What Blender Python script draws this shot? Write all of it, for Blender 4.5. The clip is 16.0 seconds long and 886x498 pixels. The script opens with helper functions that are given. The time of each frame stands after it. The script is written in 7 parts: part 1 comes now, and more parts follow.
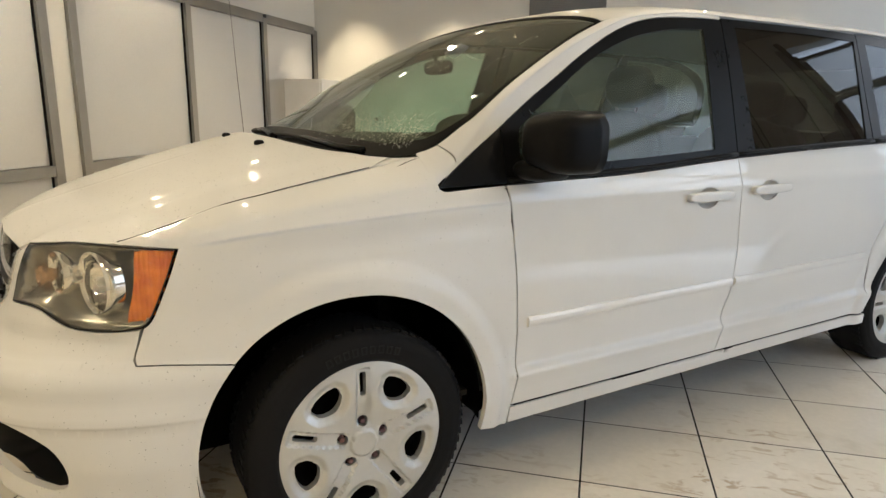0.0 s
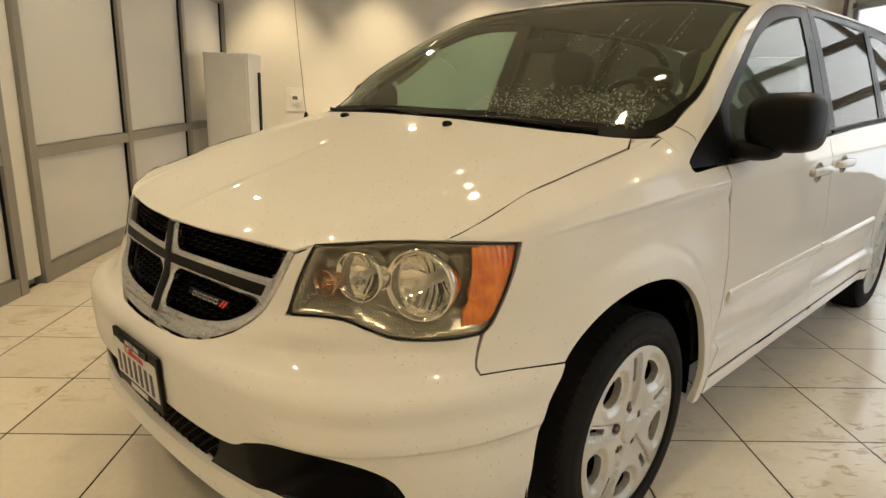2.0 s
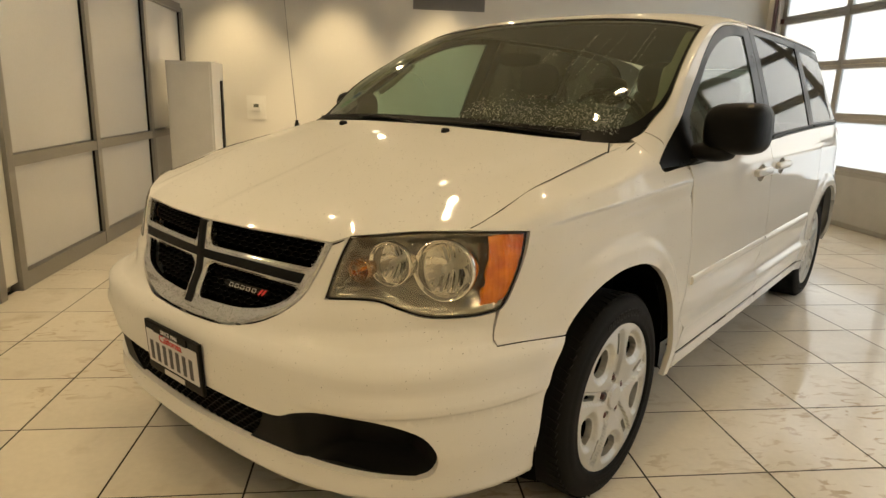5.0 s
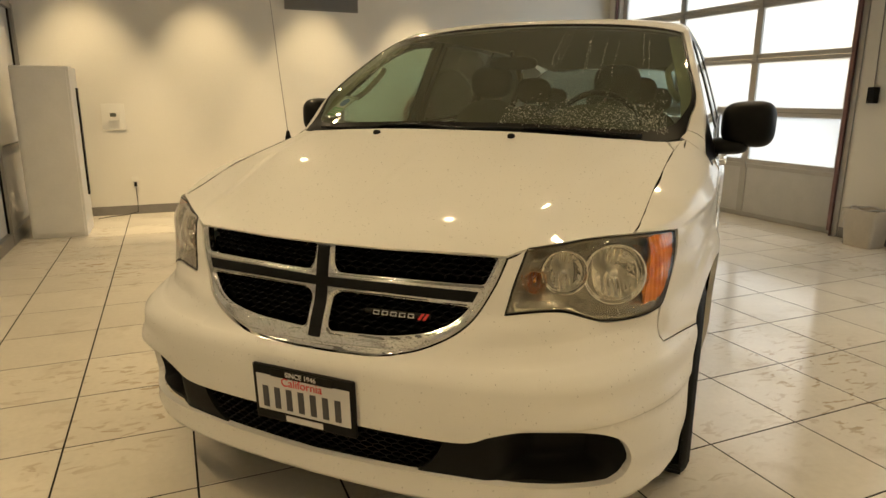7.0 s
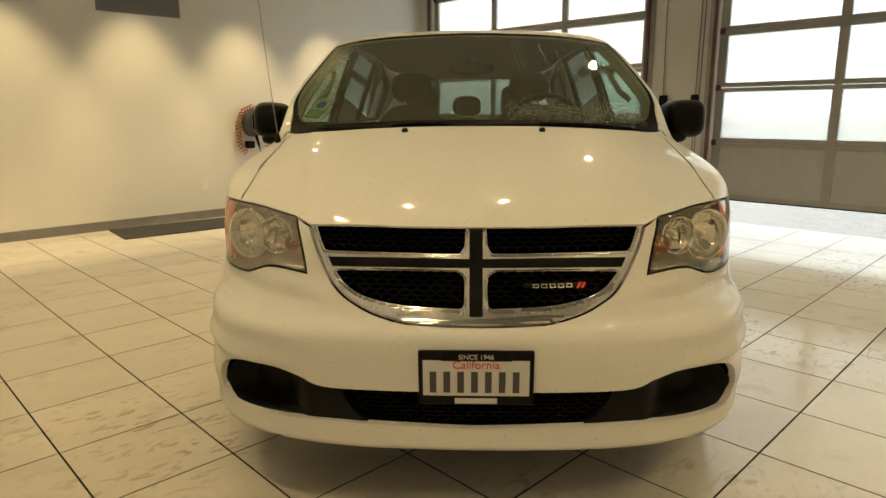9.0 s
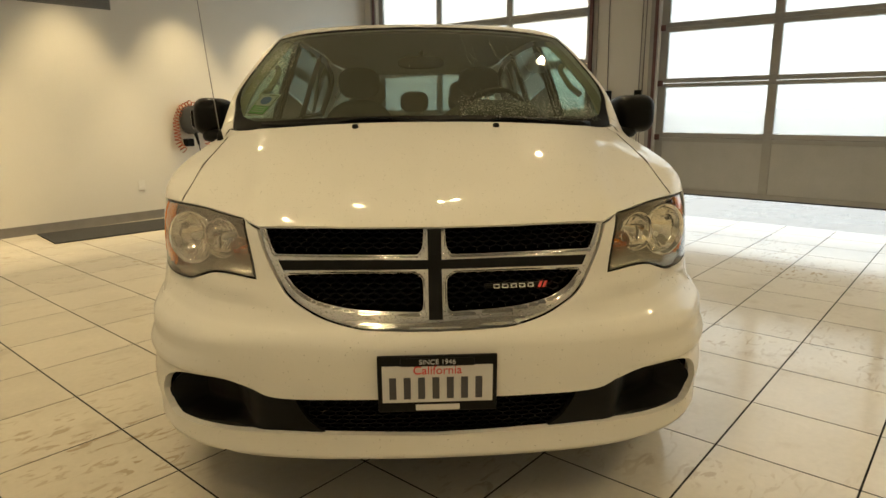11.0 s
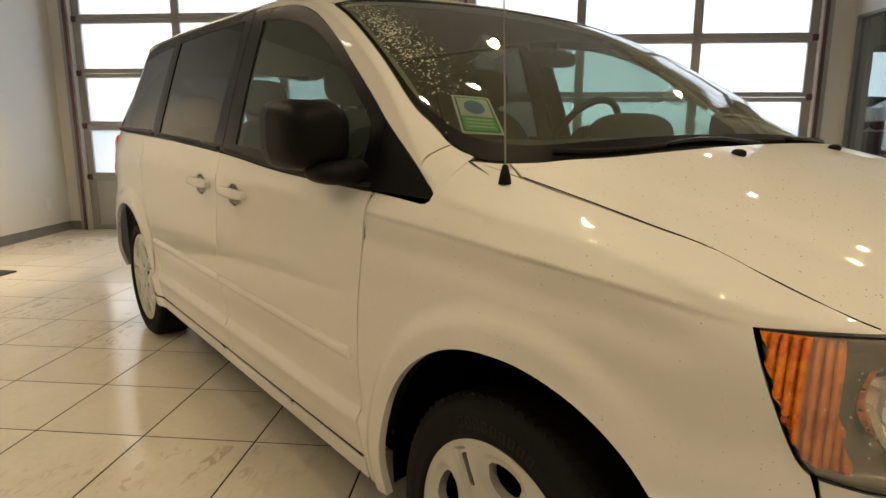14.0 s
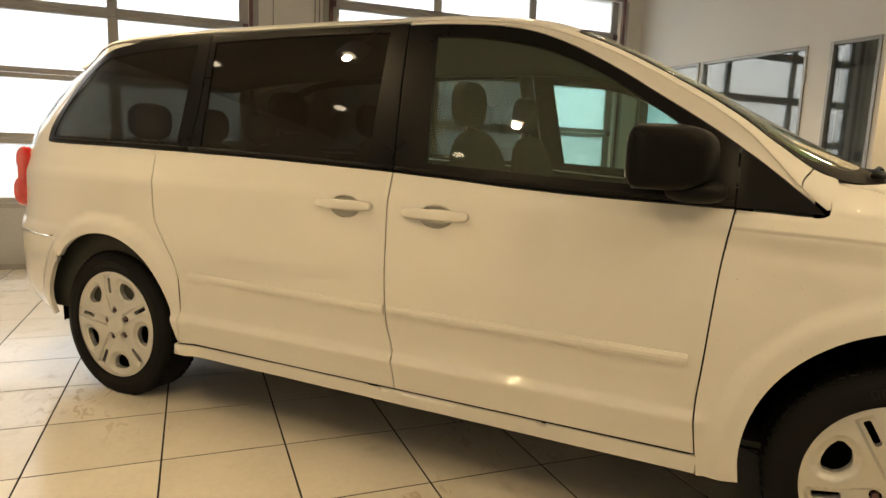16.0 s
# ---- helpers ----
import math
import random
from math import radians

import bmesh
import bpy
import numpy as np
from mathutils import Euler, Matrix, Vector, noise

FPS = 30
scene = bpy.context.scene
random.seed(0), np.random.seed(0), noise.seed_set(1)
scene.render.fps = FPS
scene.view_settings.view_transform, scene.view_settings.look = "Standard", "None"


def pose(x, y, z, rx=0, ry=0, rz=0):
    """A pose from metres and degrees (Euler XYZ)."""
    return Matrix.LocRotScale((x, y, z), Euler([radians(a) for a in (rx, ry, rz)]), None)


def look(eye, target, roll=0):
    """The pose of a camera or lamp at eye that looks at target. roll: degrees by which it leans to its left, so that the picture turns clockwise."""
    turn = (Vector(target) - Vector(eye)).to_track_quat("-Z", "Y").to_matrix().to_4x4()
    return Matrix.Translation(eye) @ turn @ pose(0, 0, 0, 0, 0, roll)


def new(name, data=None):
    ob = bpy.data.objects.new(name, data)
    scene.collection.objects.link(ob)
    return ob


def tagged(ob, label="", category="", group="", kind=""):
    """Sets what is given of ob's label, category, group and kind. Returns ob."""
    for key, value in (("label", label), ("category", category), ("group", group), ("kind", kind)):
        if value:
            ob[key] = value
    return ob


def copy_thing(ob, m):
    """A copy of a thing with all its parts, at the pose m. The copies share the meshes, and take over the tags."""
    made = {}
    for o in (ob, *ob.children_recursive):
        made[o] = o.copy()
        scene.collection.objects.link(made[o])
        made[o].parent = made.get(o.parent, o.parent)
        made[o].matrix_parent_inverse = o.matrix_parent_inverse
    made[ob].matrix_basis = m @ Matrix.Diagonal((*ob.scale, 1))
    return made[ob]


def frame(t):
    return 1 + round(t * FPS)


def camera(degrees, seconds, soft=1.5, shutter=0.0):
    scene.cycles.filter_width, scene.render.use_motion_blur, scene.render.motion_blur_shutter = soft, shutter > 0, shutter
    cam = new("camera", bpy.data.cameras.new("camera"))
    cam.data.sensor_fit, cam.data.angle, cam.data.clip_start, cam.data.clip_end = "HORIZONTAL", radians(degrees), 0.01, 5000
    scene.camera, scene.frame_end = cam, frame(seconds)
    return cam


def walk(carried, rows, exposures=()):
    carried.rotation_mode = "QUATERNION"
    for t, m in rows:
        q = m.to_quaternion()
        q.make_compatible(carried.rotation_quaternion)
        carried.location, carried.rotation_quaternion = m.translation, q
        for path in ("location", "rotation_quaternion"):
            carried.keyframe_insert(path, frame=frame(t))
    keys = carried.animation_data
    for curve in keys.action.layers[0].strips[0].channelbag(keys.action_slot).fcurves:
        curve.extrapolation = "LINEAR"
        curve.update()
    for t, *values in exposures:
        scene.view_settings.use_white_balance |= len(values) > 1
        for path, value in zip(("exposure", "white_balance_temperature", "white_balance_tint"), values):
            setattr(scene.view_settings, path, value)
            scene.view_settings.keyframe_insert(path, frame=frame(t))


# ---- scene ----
cam = camera(69.5, 16.0)
SITE = pose(0, 0, 0, 0, 0, -46.5)
PATH = [
    (0, (1.289, -2.302, 1.315), (0.829, -0.407, 0.871), 0.8),
    (0.5, (0.927, -2.277, 1.309), (0.608, -0.363, 0.825), 0.8),
    (1, (0.55, -2.286, 1.29), (0.386, -0.353, 0.803), 0.6),
    (1.5, (0.261, -2.293, 1.273), (0.24, -0.358, 0.768), 0.8),
    (2, (0.061, -2.352, 1.291), (0.118, -0.415, 0.796), 1.5),
    (2.5, (-0.073, -2.486, 1.312), (0.036, -0.551, 0.817), 1.9),
    (3, (-0.115, -2.577, 1.308), (0.031, -0.641, 0.829), 2.0),
    (3.5, (-0.119, -2.609, 1.3), (0.045, -0.672, 0.831), 2.1),
    (4, (-0.122, -2.605, 1.297), (0.054, -0.667, 0.832), 2.0),
    (4.2, (-0.115, -2.617, 1.301), (0.055, -0.679, 0.835), 1.9),
    (6.3, (-0.489, -2.372, 1.29), (0.002, -0.49, 0.825), 0.8),
    (6.5, (-0.626, -2.343, 1.291), (-0.075, -0.476, 0.83), 0.7),
    (7, (-1.007, -2.305, 1.306), (-0.246, -0.514, 0.845), 0.3),
    (7.5, (-1.354, -2.118, 1.277), (-0.348, -0.446, 0.834), -0.3),
    (8, (-1.684, -1.928, 1.249), (-0.496, -0.374, 0.831), -0.4),
    (8.5, (-1.937, -1.836, 1.25), (-0.639, -0.372, 0.835), -0.4),
    (9, (-1.978, -1.834, 1.241), (-0.608, -0.438, 0.824), -0.3),
    (9.2, (-1.977, -1.838, 1.241), (-0.592, -0.457, 0.823), -0.2),
    (11.3, (-1.93, -1.72, 1.237), (-0.417, -0.488, 0.796), -0.3),
    (11.5, (-1.895, -1.571, 1.221), (-0.354, -0.379, 0.77), -0.1),
    (12, (-1.828, -1.188, 1.221), (-0.18, -0.151, 0.763), 0.2),
    (12.5, (-1.845, -0.751, 1.223), (-0.106, 0.128, 0.773), 0.5),
    (13, (-1.817, -0.282, 1.232), (0.02, 0.375, 0.791), 0.5),
    (13.5, (-1.84, 0.214, 1.236), (0.071, 0.635, 0.819), 0.3),
    (14, (-1.869, 0.696, 1.249), (0.082, 0.887, 0.853), 0.2),
    (14.5, (-1.803, 1.128, 1.267), (0.159, 1.092, 0.882), 0.5),
    (15, (-1.749, 1.555, 1.254), (0.201, 1.295, 0.892), 1.1),
    (15.5, (-1.672, 1.997, 1.218), (0.236, 1.498, 0.885), 2.0),
    (16, (-1.668, 2.453, 1.203), (0.17, 1.726, 0.9), 2.2),
]
# the clip's own exposure and white balance: seconds, stops, kelvin, tint
EXPOSURE = [
    (0, 0.03, 5550, 10), (1, -0.07, 5750, 9), (1.5, -0.13, 5950, 9), (2, -0.19, 6300, 9), (2.5, -0.27, 6550, 8), (3.5, -0.26, 6650, 9), (6.5, -0.42, 6750, 8), (7.5, -0.38, 6850, 8), (9, -0.5, 7000, 3),
    (11.5, -0.47, 6500, 4), (12.5, -0.48, 5700, 3), (13, -0.42, 5350, 4), (13.5, -0.45, 5900, 10), (14, -0.47, 6200, 11), (15, -0.33, 6600, 12), (16, -0.07, 6800, 11),
]
walk(cam, [(t, look(eye, target, roll)) for t, eye, target, roll in PATH], EXPOSURE)

# ---- world and light ----
DAY, WALL_W, CEIL_W = 9.0, 255.0, 31.0
world = bpy.data.worlds.new("world")
scene.world = world
world.use_nodes = True
wn = world.node_tree.nodes
sky = wn.new("ShaderNodeTexSky")
sky.sky_type, sky.sun_disc = "NISHITA", False
sky.sun_elevation, sky.sun_rotation = radians(35), radians(60)
sky.air_density, sky.dust_density = 1.0, 4.0
wn["Background"].inputs[1].default_value = 0.15
world.node_tree.links.new(sky.outputs[0], wn["Background"].inputs[0])

WALL_A, WALL_B, WALL_C, WALL_D, CEILING, HANG = 5.67, 4.95, -2.38, -2.62, 3.3, 2.72
BACK, OFFICE_X = -3.7, 1.9  # the room runs further back beside the office
DOORS = [(1.92, 5.44, 0.0), (-2.32, 1.12, 0.315)]  # y from, y to, raised by


def lamp(name, kind, m, watts, colour, **more):
    data = bpy.data.lights.new(name, kind)
    data.energy, data.color = watts, colour
    for key, value in more.items():
        if key == "size":
            data.size = value
        elif key == "size_y":
            data.shape, data.size_y = "RECTANGLE", value
        elif key == "spot":
            data.spot_size, data.spot_blend = radians(value), 0.7
        elif key == "soft":
            data.shadow_soft_size = value
    ob = new(name, data)
    ob.matrix_world = m
    return ob


# daylight that stands in the two door openings
for y0, y1, up in DOORS:
    lamp("daylight", "AREA", pose(WALL_B + 0.24, (y0 + y1) / 2, 1.75 + up / 2, 0, 90, 0), DAY * (y1 - y0), (0.80, 0.92, 1.0), size=2.5, size_y=y1 - y0 - 0.1)
sun = lamp("sun", "SUN", pose(20, 10, 20, 40, 10, 100), 1.5, (1.0, 0.95, 0.9))
sun.data.angle = radians(12)
# the downlights: a row by the wall, and rows that hang over the floor
DOWNLIGHTS = [(-1.75, 4.95), (-0.55, 4.95), (0.7, 4.95), (1.93, 4.95), (3.15, 4.95)]
# those at y -2.9, x -1.9 and (3.4, -1.2) are unseen, added to brighten
HUNG = [(-1.9, 0.7, 2.0), (-0.9, 0.7, 0.9), (0.1, 0.75, 0.5), (0.86, 0.45, 0.5), (2.0, 0.48, 1.3), (-1.9, -1.1, 2.4), (0.4, -1.1, 0.75), (1.95, -1.1, 0.35), (3.4, -1.2, 1.3), (-1.9, 2.4, 1.0), (-0.4, 3.25, 2.0), (0.9, 3.25, 1.7), (2.2, 3.25, 1.5), (3.5, 3.25, 1.3), (-1.0, -2.9, 1.35), (0.45, -2.9, 1.4), (1.5, -2.9, 1.4)]  # x, y, share of the full power
for dx, dy in DOWNLIGHTS:
    lamp("downlight_lamp", "SPOT", pose(dx, dy, CEILING - 0.03, 9), WALL_W, (1.0, 0.752, 0.42), spot=58, soft=0.05)
for dx, dy, share in HUNG:
    lamp("downlight_lamp", "SPOT", pose(dx, dy, HANG - 0.03), CEIL_W * share, (1.0, 0.752, 0.42), spot=152, soft=0.03)

from mathutils.geometry import delaunay_2d_cdt


# ---- materials ----
def material(name, colour, rough=0.5, metal=0.0, coat=0.0, vary=0.06, scale=6.0, fine=60.0, bump=0.0, grain=300.0, spread=0.0, spec=0.5, tint=None, coat_ior=1.5):
    """A plain surface with broad and fine variation of its colour, gloss and relief. spread: how far pieces differ from one another."""
    m = bpy.data.materials.new(name)
    m.use_nodes = True
    n, l = m.node_tree.nodes, m.node_tree.links
    b = n["Principled BSDF"]
    b.inputs["Metallic"].default_value, b.inputs["Coat Weight"].default_value = metal, coat
    b.inputs["Coat Roughness"].default_value, b.inputs["Specular IOR Level"].default_value = 0.02, spec
    b.inputs["Coat IOR"].default_value = coat_ior
    at = n.new("ShaderNodeTexCoord")
    big, small = n.new("ShaderNodeTexNoise"), n.new("ShaderNodeTexNoise")
    for node, size in ((big, scale), (small, fine)):
        node.inputs["Scale"].default_value, node.inputs["Detail"].default_value = size, 4
        l.new(at.outputs["Object"], node.inputs["Vector"])
    both = n.new("ShaderNodeMath")
    both.operation = "MULTIPLY_ADD"
    l.new(small.outputs[0], both.inputs[0])
    both.inputs[1].default_value = 0.5
    l.new(big.outputs[0], both.inputs[2])
    ramp = n.new("ShaderNodeMapRange")
    l.new(both.outputs[0], ramp.inputs[0])
    ramp.inputs[1].default_value, ramp.inputs[2].default_value = 0.45, 1.05
    mix = n.new("ShaderNodeMix")
    mix.data_type = "RGBA"
    dark = [c * (1 - 2 * vary) for c in colour] if tint is None else tint
    light = [min(1, c * (1 + vary)) for c in colour]
    mix.inputs[6].default_value, mix.inputs[7].default_value = (*dark, 1), (*light, 1)
    l.new(ramp.outputs[0], mix.inputs[0])
    out = mix.outputs[2]
    if spread:
        info, hsv, span = n.new("ShaderNodeObjectInfo"), n.new("ShaderNodeHueSaturation"), n.new("ShaderNodeMapRange")
        l.new(info.outputs["Random"], span.inputs[0])
        span.inputs[3].default_value, span.inputs[4].default_value = 1 - spread, 1 + spread
        l.new(span.outputs[0], hsv.inputs["Value"])
        l.new(out, hsv.inputs["Color"])
        out = hsv.outputs[0]
    l.new(out, b.inputs["Base Color"])
    gloss = n.new("ShaderNodeMapRange")
    l.new(both.outputs[0], gloss.inputs[0])
    gloss.inputs[1].default_value, gloss.inputs[2].default_value = 0.45, 1.05
    gloss.inputs[3].default_value, gloss.inputs[4].default_value = rough * 0.85, min(1, rough * 1.15)
    l.new(gloss.outputs[0], b.inputs["Roughness"])
    if bump:
        tex, rel = n.new("ShaderNodeTexNoise"), n.new("ShaderNodeBump")
        tex.inputs["Scale"].default_value, tex.inputs["Detail"].default_value = grain, 3
        l.new(at.outputs["Object"], tex.inputs["Vector"])
        rel.inputs["Strength"].default_value, rel.inputs["Distance"].default_value = bump, 0.002
        l.new(tex.outputs[0], rel.inputs["Height"])
        l.new(rel.outputs[0], b.inputs["Normal"])
    return m


def glass(name, tint, gloss=1.0, wet=0.0, haze=0.0, mist=(0.75, 0.73, 0.68), edge=0.9, base=0.045):
    """A pane: it lets tinted light through and mirrors by its slope to the view. wet: how thickly drops stand on it."""
    m = bpy.data.materials.new(name)
    m.use_nodes = True
    n, l = m.node_tree.nodes, m.node_tree.links
    n.remove(n["Principled BSDF"])
    clear, shine, mix = n.new("ShaderNodeBsdfTransparent"), n.new("ShaderNodeBsdfGlossy"), n.new("ShaderNodeMixShader")
    slope, steep, fres = n.new("ShaderNodeLayerWeight"), n.new("ShaderNodeMath"), n.new("ShaderNodeMath")
    slope.inputs[0].default_value = 0.5
    steep.operation, fres.operation = "POWER", "MULTIPLY_ADD"
    steep.inputs[1].default_value = 5.0
    fres.inputs[1].default_value, fres.inputs[2].default_value = edge, base
    l.new(slope.outputs["Facing"], steep.inputs[0])
    l.new(steep.outputs[0], fres.inputs[0])
    clear.inputs[0].default_value = (*tint, 1)
    shine.inputs["Roughness"].default_value = 0.01
    shine.inputs[0].default_value = (gloss, gloss, gloss, 1)
    if wet:
        at, cell, rel, far = n.new("ShaderNodeTexCoord"), n.new("ShaderNodeTexVoronoi"), n.new("ShaderNodeBump"), n.new("ShaderNodeMapRange")
        cell.inputs["Scale"].default_value = 1.0
        runs = n.new("ShaderNodeMapping")
        runs.inputs["Scale"].default_value = (150, 150, 26)
        l.new(at.outputs["Object"], runs.inputs["Vector"])
        l.new(runs.outputs[0], cell.inputs["Vector"])
        l.new(cell.outputs["Distance"], far.inputs[0])
        far.inputs[1].default_value, far.inputs[2].default_value, far.inputs[3].default_value, far.inputs[4].default_value = 0.1, 0.35, 1, 0
        rel.inputs["Strength"].default_value, rel.inputs["Distance"].default_value = wet, 0.001
        l.new(far.outputs[0], rel.inputs["Height"])
        l.new(rel.outputs[0], shine.inputs["Normal"])
    l.new(fres.outputs[0], mix.inputs[0])
    l.new(clear.outputs[0], mix.inputs[1])
    l.new(shine.outputs[0], mix.inputs[2])
    last = mix
    if haze:
        dull, veil = n.new("ShaderNodeBsdfDiffuse"), n.new("ShaderNodeMixShader")
        dull.inputs[0].default_value, veil.inputs[0].default_value = (*mist, 1), haze
        l.new(mix.outputs[0], veil.inputs[1])
        l.new(dull.outputs[0], veil.inputs[2])
        last = veil
    l.new(last.outputs[0], n["Material Output"].inputs[0])
    return m


def lit(name, colour, strength):
    m = bpy.data.materials.new(name)
    m.use_nodes = True
    b = m.node_tree.nodes["Principled BSDF"]
    b.inputs["Base Color"].default_value = b.inputs["Emission Color"].default_value = (*colour, 1)
    b.inputs["Emission Strength"].default_value = strength
    return m


def beads(m, size, strength, cover=0.5, depth=0.0015, few=1.0, skin=False):
    """Adds standing water drops to a surface as relief. few: the share of places that hold a drop; skin: only the clear coat feels them."""
    n, l = m.node_tree.nodes, m.node_tree.links
    at, cell, far, patch, cut, times, rel = (n.new("ShaderNode" + k) for k in ("TexCoord", "TexVoronoi", "MapRange", "TexNoise", "MapRange", "Math", "Bump"))
    cell.inputs["Scale"].default_value = size
    patch.inputs["Scale"].default_value, patch.inputs["Detail"].default_value = 5, 3
    l.new(at.outputs["Object"], cell.inputs["Vector"])
    l.new(at.outputs["Object"], patch.inputs["Vector"])
    l.new(cell.outputs["Distance"], far.inputs[0])
    far.inputs[1].default_value, far.inputs[2].default_value, far.inputs[3].default_value, far.inputs[4].default_value = 0.08, 0.3, 1, 0
    l.new(patch.outputs[0], cut.inputs[0])
    cut.inputs[1].default_value, cut.inputs[2].default_value = 1 - cover - 0.08, 1 - cover + 0.08
    times.operation = "MULTIPLY"
    l.new(far.outputs[0], times.inputs[0])
    l.new(cut.outputs[0], times.inputs[1])
    if few < 1:
        split, pick, keep = n.new("ShaderNodeSeparateColor"), n.new("ShaderNodeMath"), n.new("ShaderNodeMath")
        l.new(cell.outputs["Color"], split.inputs[0])
        pick.operation, keep.operation = "LESS_THAN", "MULTIPLY"
        l.new(split.outputs[0], pick.inputs[0])
        pick.inputs[1].default_value = few
        l.new(times.outputs[0], keep.inputs[0])
        l.new(pick.outputs[0], keep.inputs[1])
        times = keep
    l.new(times.outputs[0], rel.inputs["Height"])
    rel.inputs["Strength"].default_value, rel.inputs["Distance"].default_value = strength, depth
    l.new(rel.outputs[0], n["Principled BSDF"].inputs["Coat Normal"])
    if not skin:
        l.new(rel.outputs[0], n["Principled BSDF"].inputs["Normal"])
    return m


PAINT = beads(material("white_paint", (0.68, 0.672, 0.65), rough=0.45, coat=0.55, vary=0.01, spec=0.12, coat_ior=1.55), 210, 0.12, cover=0.5, few=0.22, skin=True)
PAINT.node_tree.nodes["Principled BSDF"].inputs["Coat Roughness"].default_value = 0.03
PAINT_DRY = material("white_paint_dry", (0.68, 0.672, 0.65), rough=0.4, coat=1.0, vary=0.01, spec=0.15, coat_ior=1.65)
BLACK_TRIM = material("black_trim", (0.005, 0.005, 0.0052), rough=0.3, vary=0.15, spec=0.13)
BLACK_PLASTIC = material("black_plastic", (0.007, 0.007, 0.007), rough=0.5, vary=0.15, bump=0.15, spec=0.12)
BLACK_GLOSS = material("black_gloss", (0.004, 0.004, 0.004), rough=0.25, vary=0.1, spec=0.14)
MIRROR_BLACK = material("mirror_black", (0.006, 0.006, 0.006), rough=0.4, vary=0.15, spec=0.09, bump=0.2, grain=500)
MESH_BLACK = material("mesh_black", (0.0035, 0.0035, 0.0035), rough=0.45, vary=0.1, spec=0.05)
DARK = material("dark_cavity", (0.004, 0.004, 0.004), rough=0.95, vary=0.2, spec=0.0)
CHROME = beads(material("chrome", (0.66, 0.66, 0.65), rough=0.1, metal=1.0, vary=0.03), 300, 0.7, cover=0.75, depth=0.0018, few=0.5)
SILVER = material("silver_cover", (0.58, 0.58, 0.56), rough=0.36, metal=0.6, vary=0.04, coat=0.25)
STEEL = material("dark_steel", (0.2, 0.12, 0.12), rough=0.45, metal=0.9, vary=0.2)
RUBBER = material("tyre_rubber", (0.009, 0.009, 0.0095), rough=0.65, vary=0.2, bump=0.3, grain=180, spec=0.12)
SIDEWALL = material("tyre_sidewall", (0.016, 0.016, 0.016), rough=0.55, vary=0.2, spec=0.15)
WINDSCREEN = glass("windscreen_glass", (0.50, 0.60, 0.53), haze=0.075, mist=(0.5, 0.52, 0.36))
SIDE_GLASS = glass("side_glass", (0.50, 0.68, 0.64), gloss=1.0, haze=0.08, mist=(0.44, 0.50, 0.38))
PRIVACY = glass("privacy_glass", (0.055, 0.058, 0.05), gloss=0.8, haze=0.02, mist=(0.35, 0.28, 0.2))
REAR_GLASS = glass("rear_glass", (0.30, 0.34, 0.32))
OFFICE_GLASS = glass("office_glass", (0.62, 0.68, 0.68), edge=0.9, base=0.16)
DROPS = glass("water_drops", (0.95, 0.98, 0.95), gloss=1.0, haze=0.42, mist=(0.74, 0.78, 0.68), edge=0.3)
RAIN = glass("rain_on_paint", (0.98, 0.98, 0.96), gloss=1.0, haze=0.36, mist=(0.92, 0.91, 0.88), edge=0.5, base=0.08)
CHROME_RAIN = glass("rain_on_chrome", (0.9, 0.9, 0.9), gloss=1.0, haze=0.06, edge=0.7, base=0.2)
LENS = glass("lens", (0.94, 0.92, 0.86), gloss=1.0, haze=0.02, mist=(0.45, 0.42, 0.34))
DULL_LENS = glass("dulled_lens", (0.92, 0.90, 0.86), gloss=1.0, haze=0.24, mist=(0.52, 0.48, 0.44))
REFLECTOR = material("lamp_reflector", (0.92, 0.91, 0.88), rough=0.07, metal=1.0, vary=0.04, scale=30)
BEZEL = material("lamp_bezel", (0.30, 0.29, 0.25), rough=0.22, metal=0.75, vary=0.1)
AMBER = material("amber_lens", (0.95, 0.30, 0.012), rough=0.12, coat=1.0, tint=(0.48, 0.06, 0.005), scale=26, fine=110, bump=0.9, grain=110)
AMBER_DISH = material("amber_reflector", (0.55, 0.36, 0.22), rough=0.15, metal=0.8, vary=0.15, scale=30)
RED = material("red_lens", (0.6, 0.02, 0.02), rough=0.12, coat=0.8, vary=0.1)
RED_MARK = material("red_mark", (0.55, 0.03, 0.03), rough=0.4)
SEAT = material("grey_cloth", (0.05, 0.052, 0.048), rough=0.95, vary=0.15, bump=0.4, grain=500, spec=0.1)
CABIN = material("cabin_plastic", (0.05, 0.052, 0.047), rough=0.75, vary=0.1, bump=0.2, spec=0.2)
PILLAR_TRIM = material("pillar_trim", (0.34, 0.32, 0.22), rough=0.8, vary=0.06, bump=0.2, spec=0.15)
LINER = material("headliner", (0.22, 0.22, 0.19), rough=0.95, vary=0.06, bump=0.3, spec=0.1)
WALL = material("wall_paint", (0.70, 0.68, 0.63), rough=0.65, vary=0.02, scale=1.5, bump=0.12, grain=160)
# Ceiling colour darkened to stand for a ceiling the downlights leave dim
CEIL_DIM = material("ceiling_paint_dimmed", (0.30, 0.29, 0.27), rough=0.8, vary=0.02, bump=0.1)
BASE = material("rubber_base", (0.20, 0.19, 0.18), rough=0.5, vary=0.1)
GROUT = material("dark_grout", (0.022, 0.02, 0.018), rough=0.95, vary=0.2, spec=0.1)
ALU = material("brushed_aluminium", (0.30, 0.29, 0.27), rough=0.38, metal=0.75, vary=0.05, bump=0.1)
DOOR_ALU = material("door_aluminium", (0.40, 0.39, 0.37), rough=0.5, metal=0.5, vary=0.06)
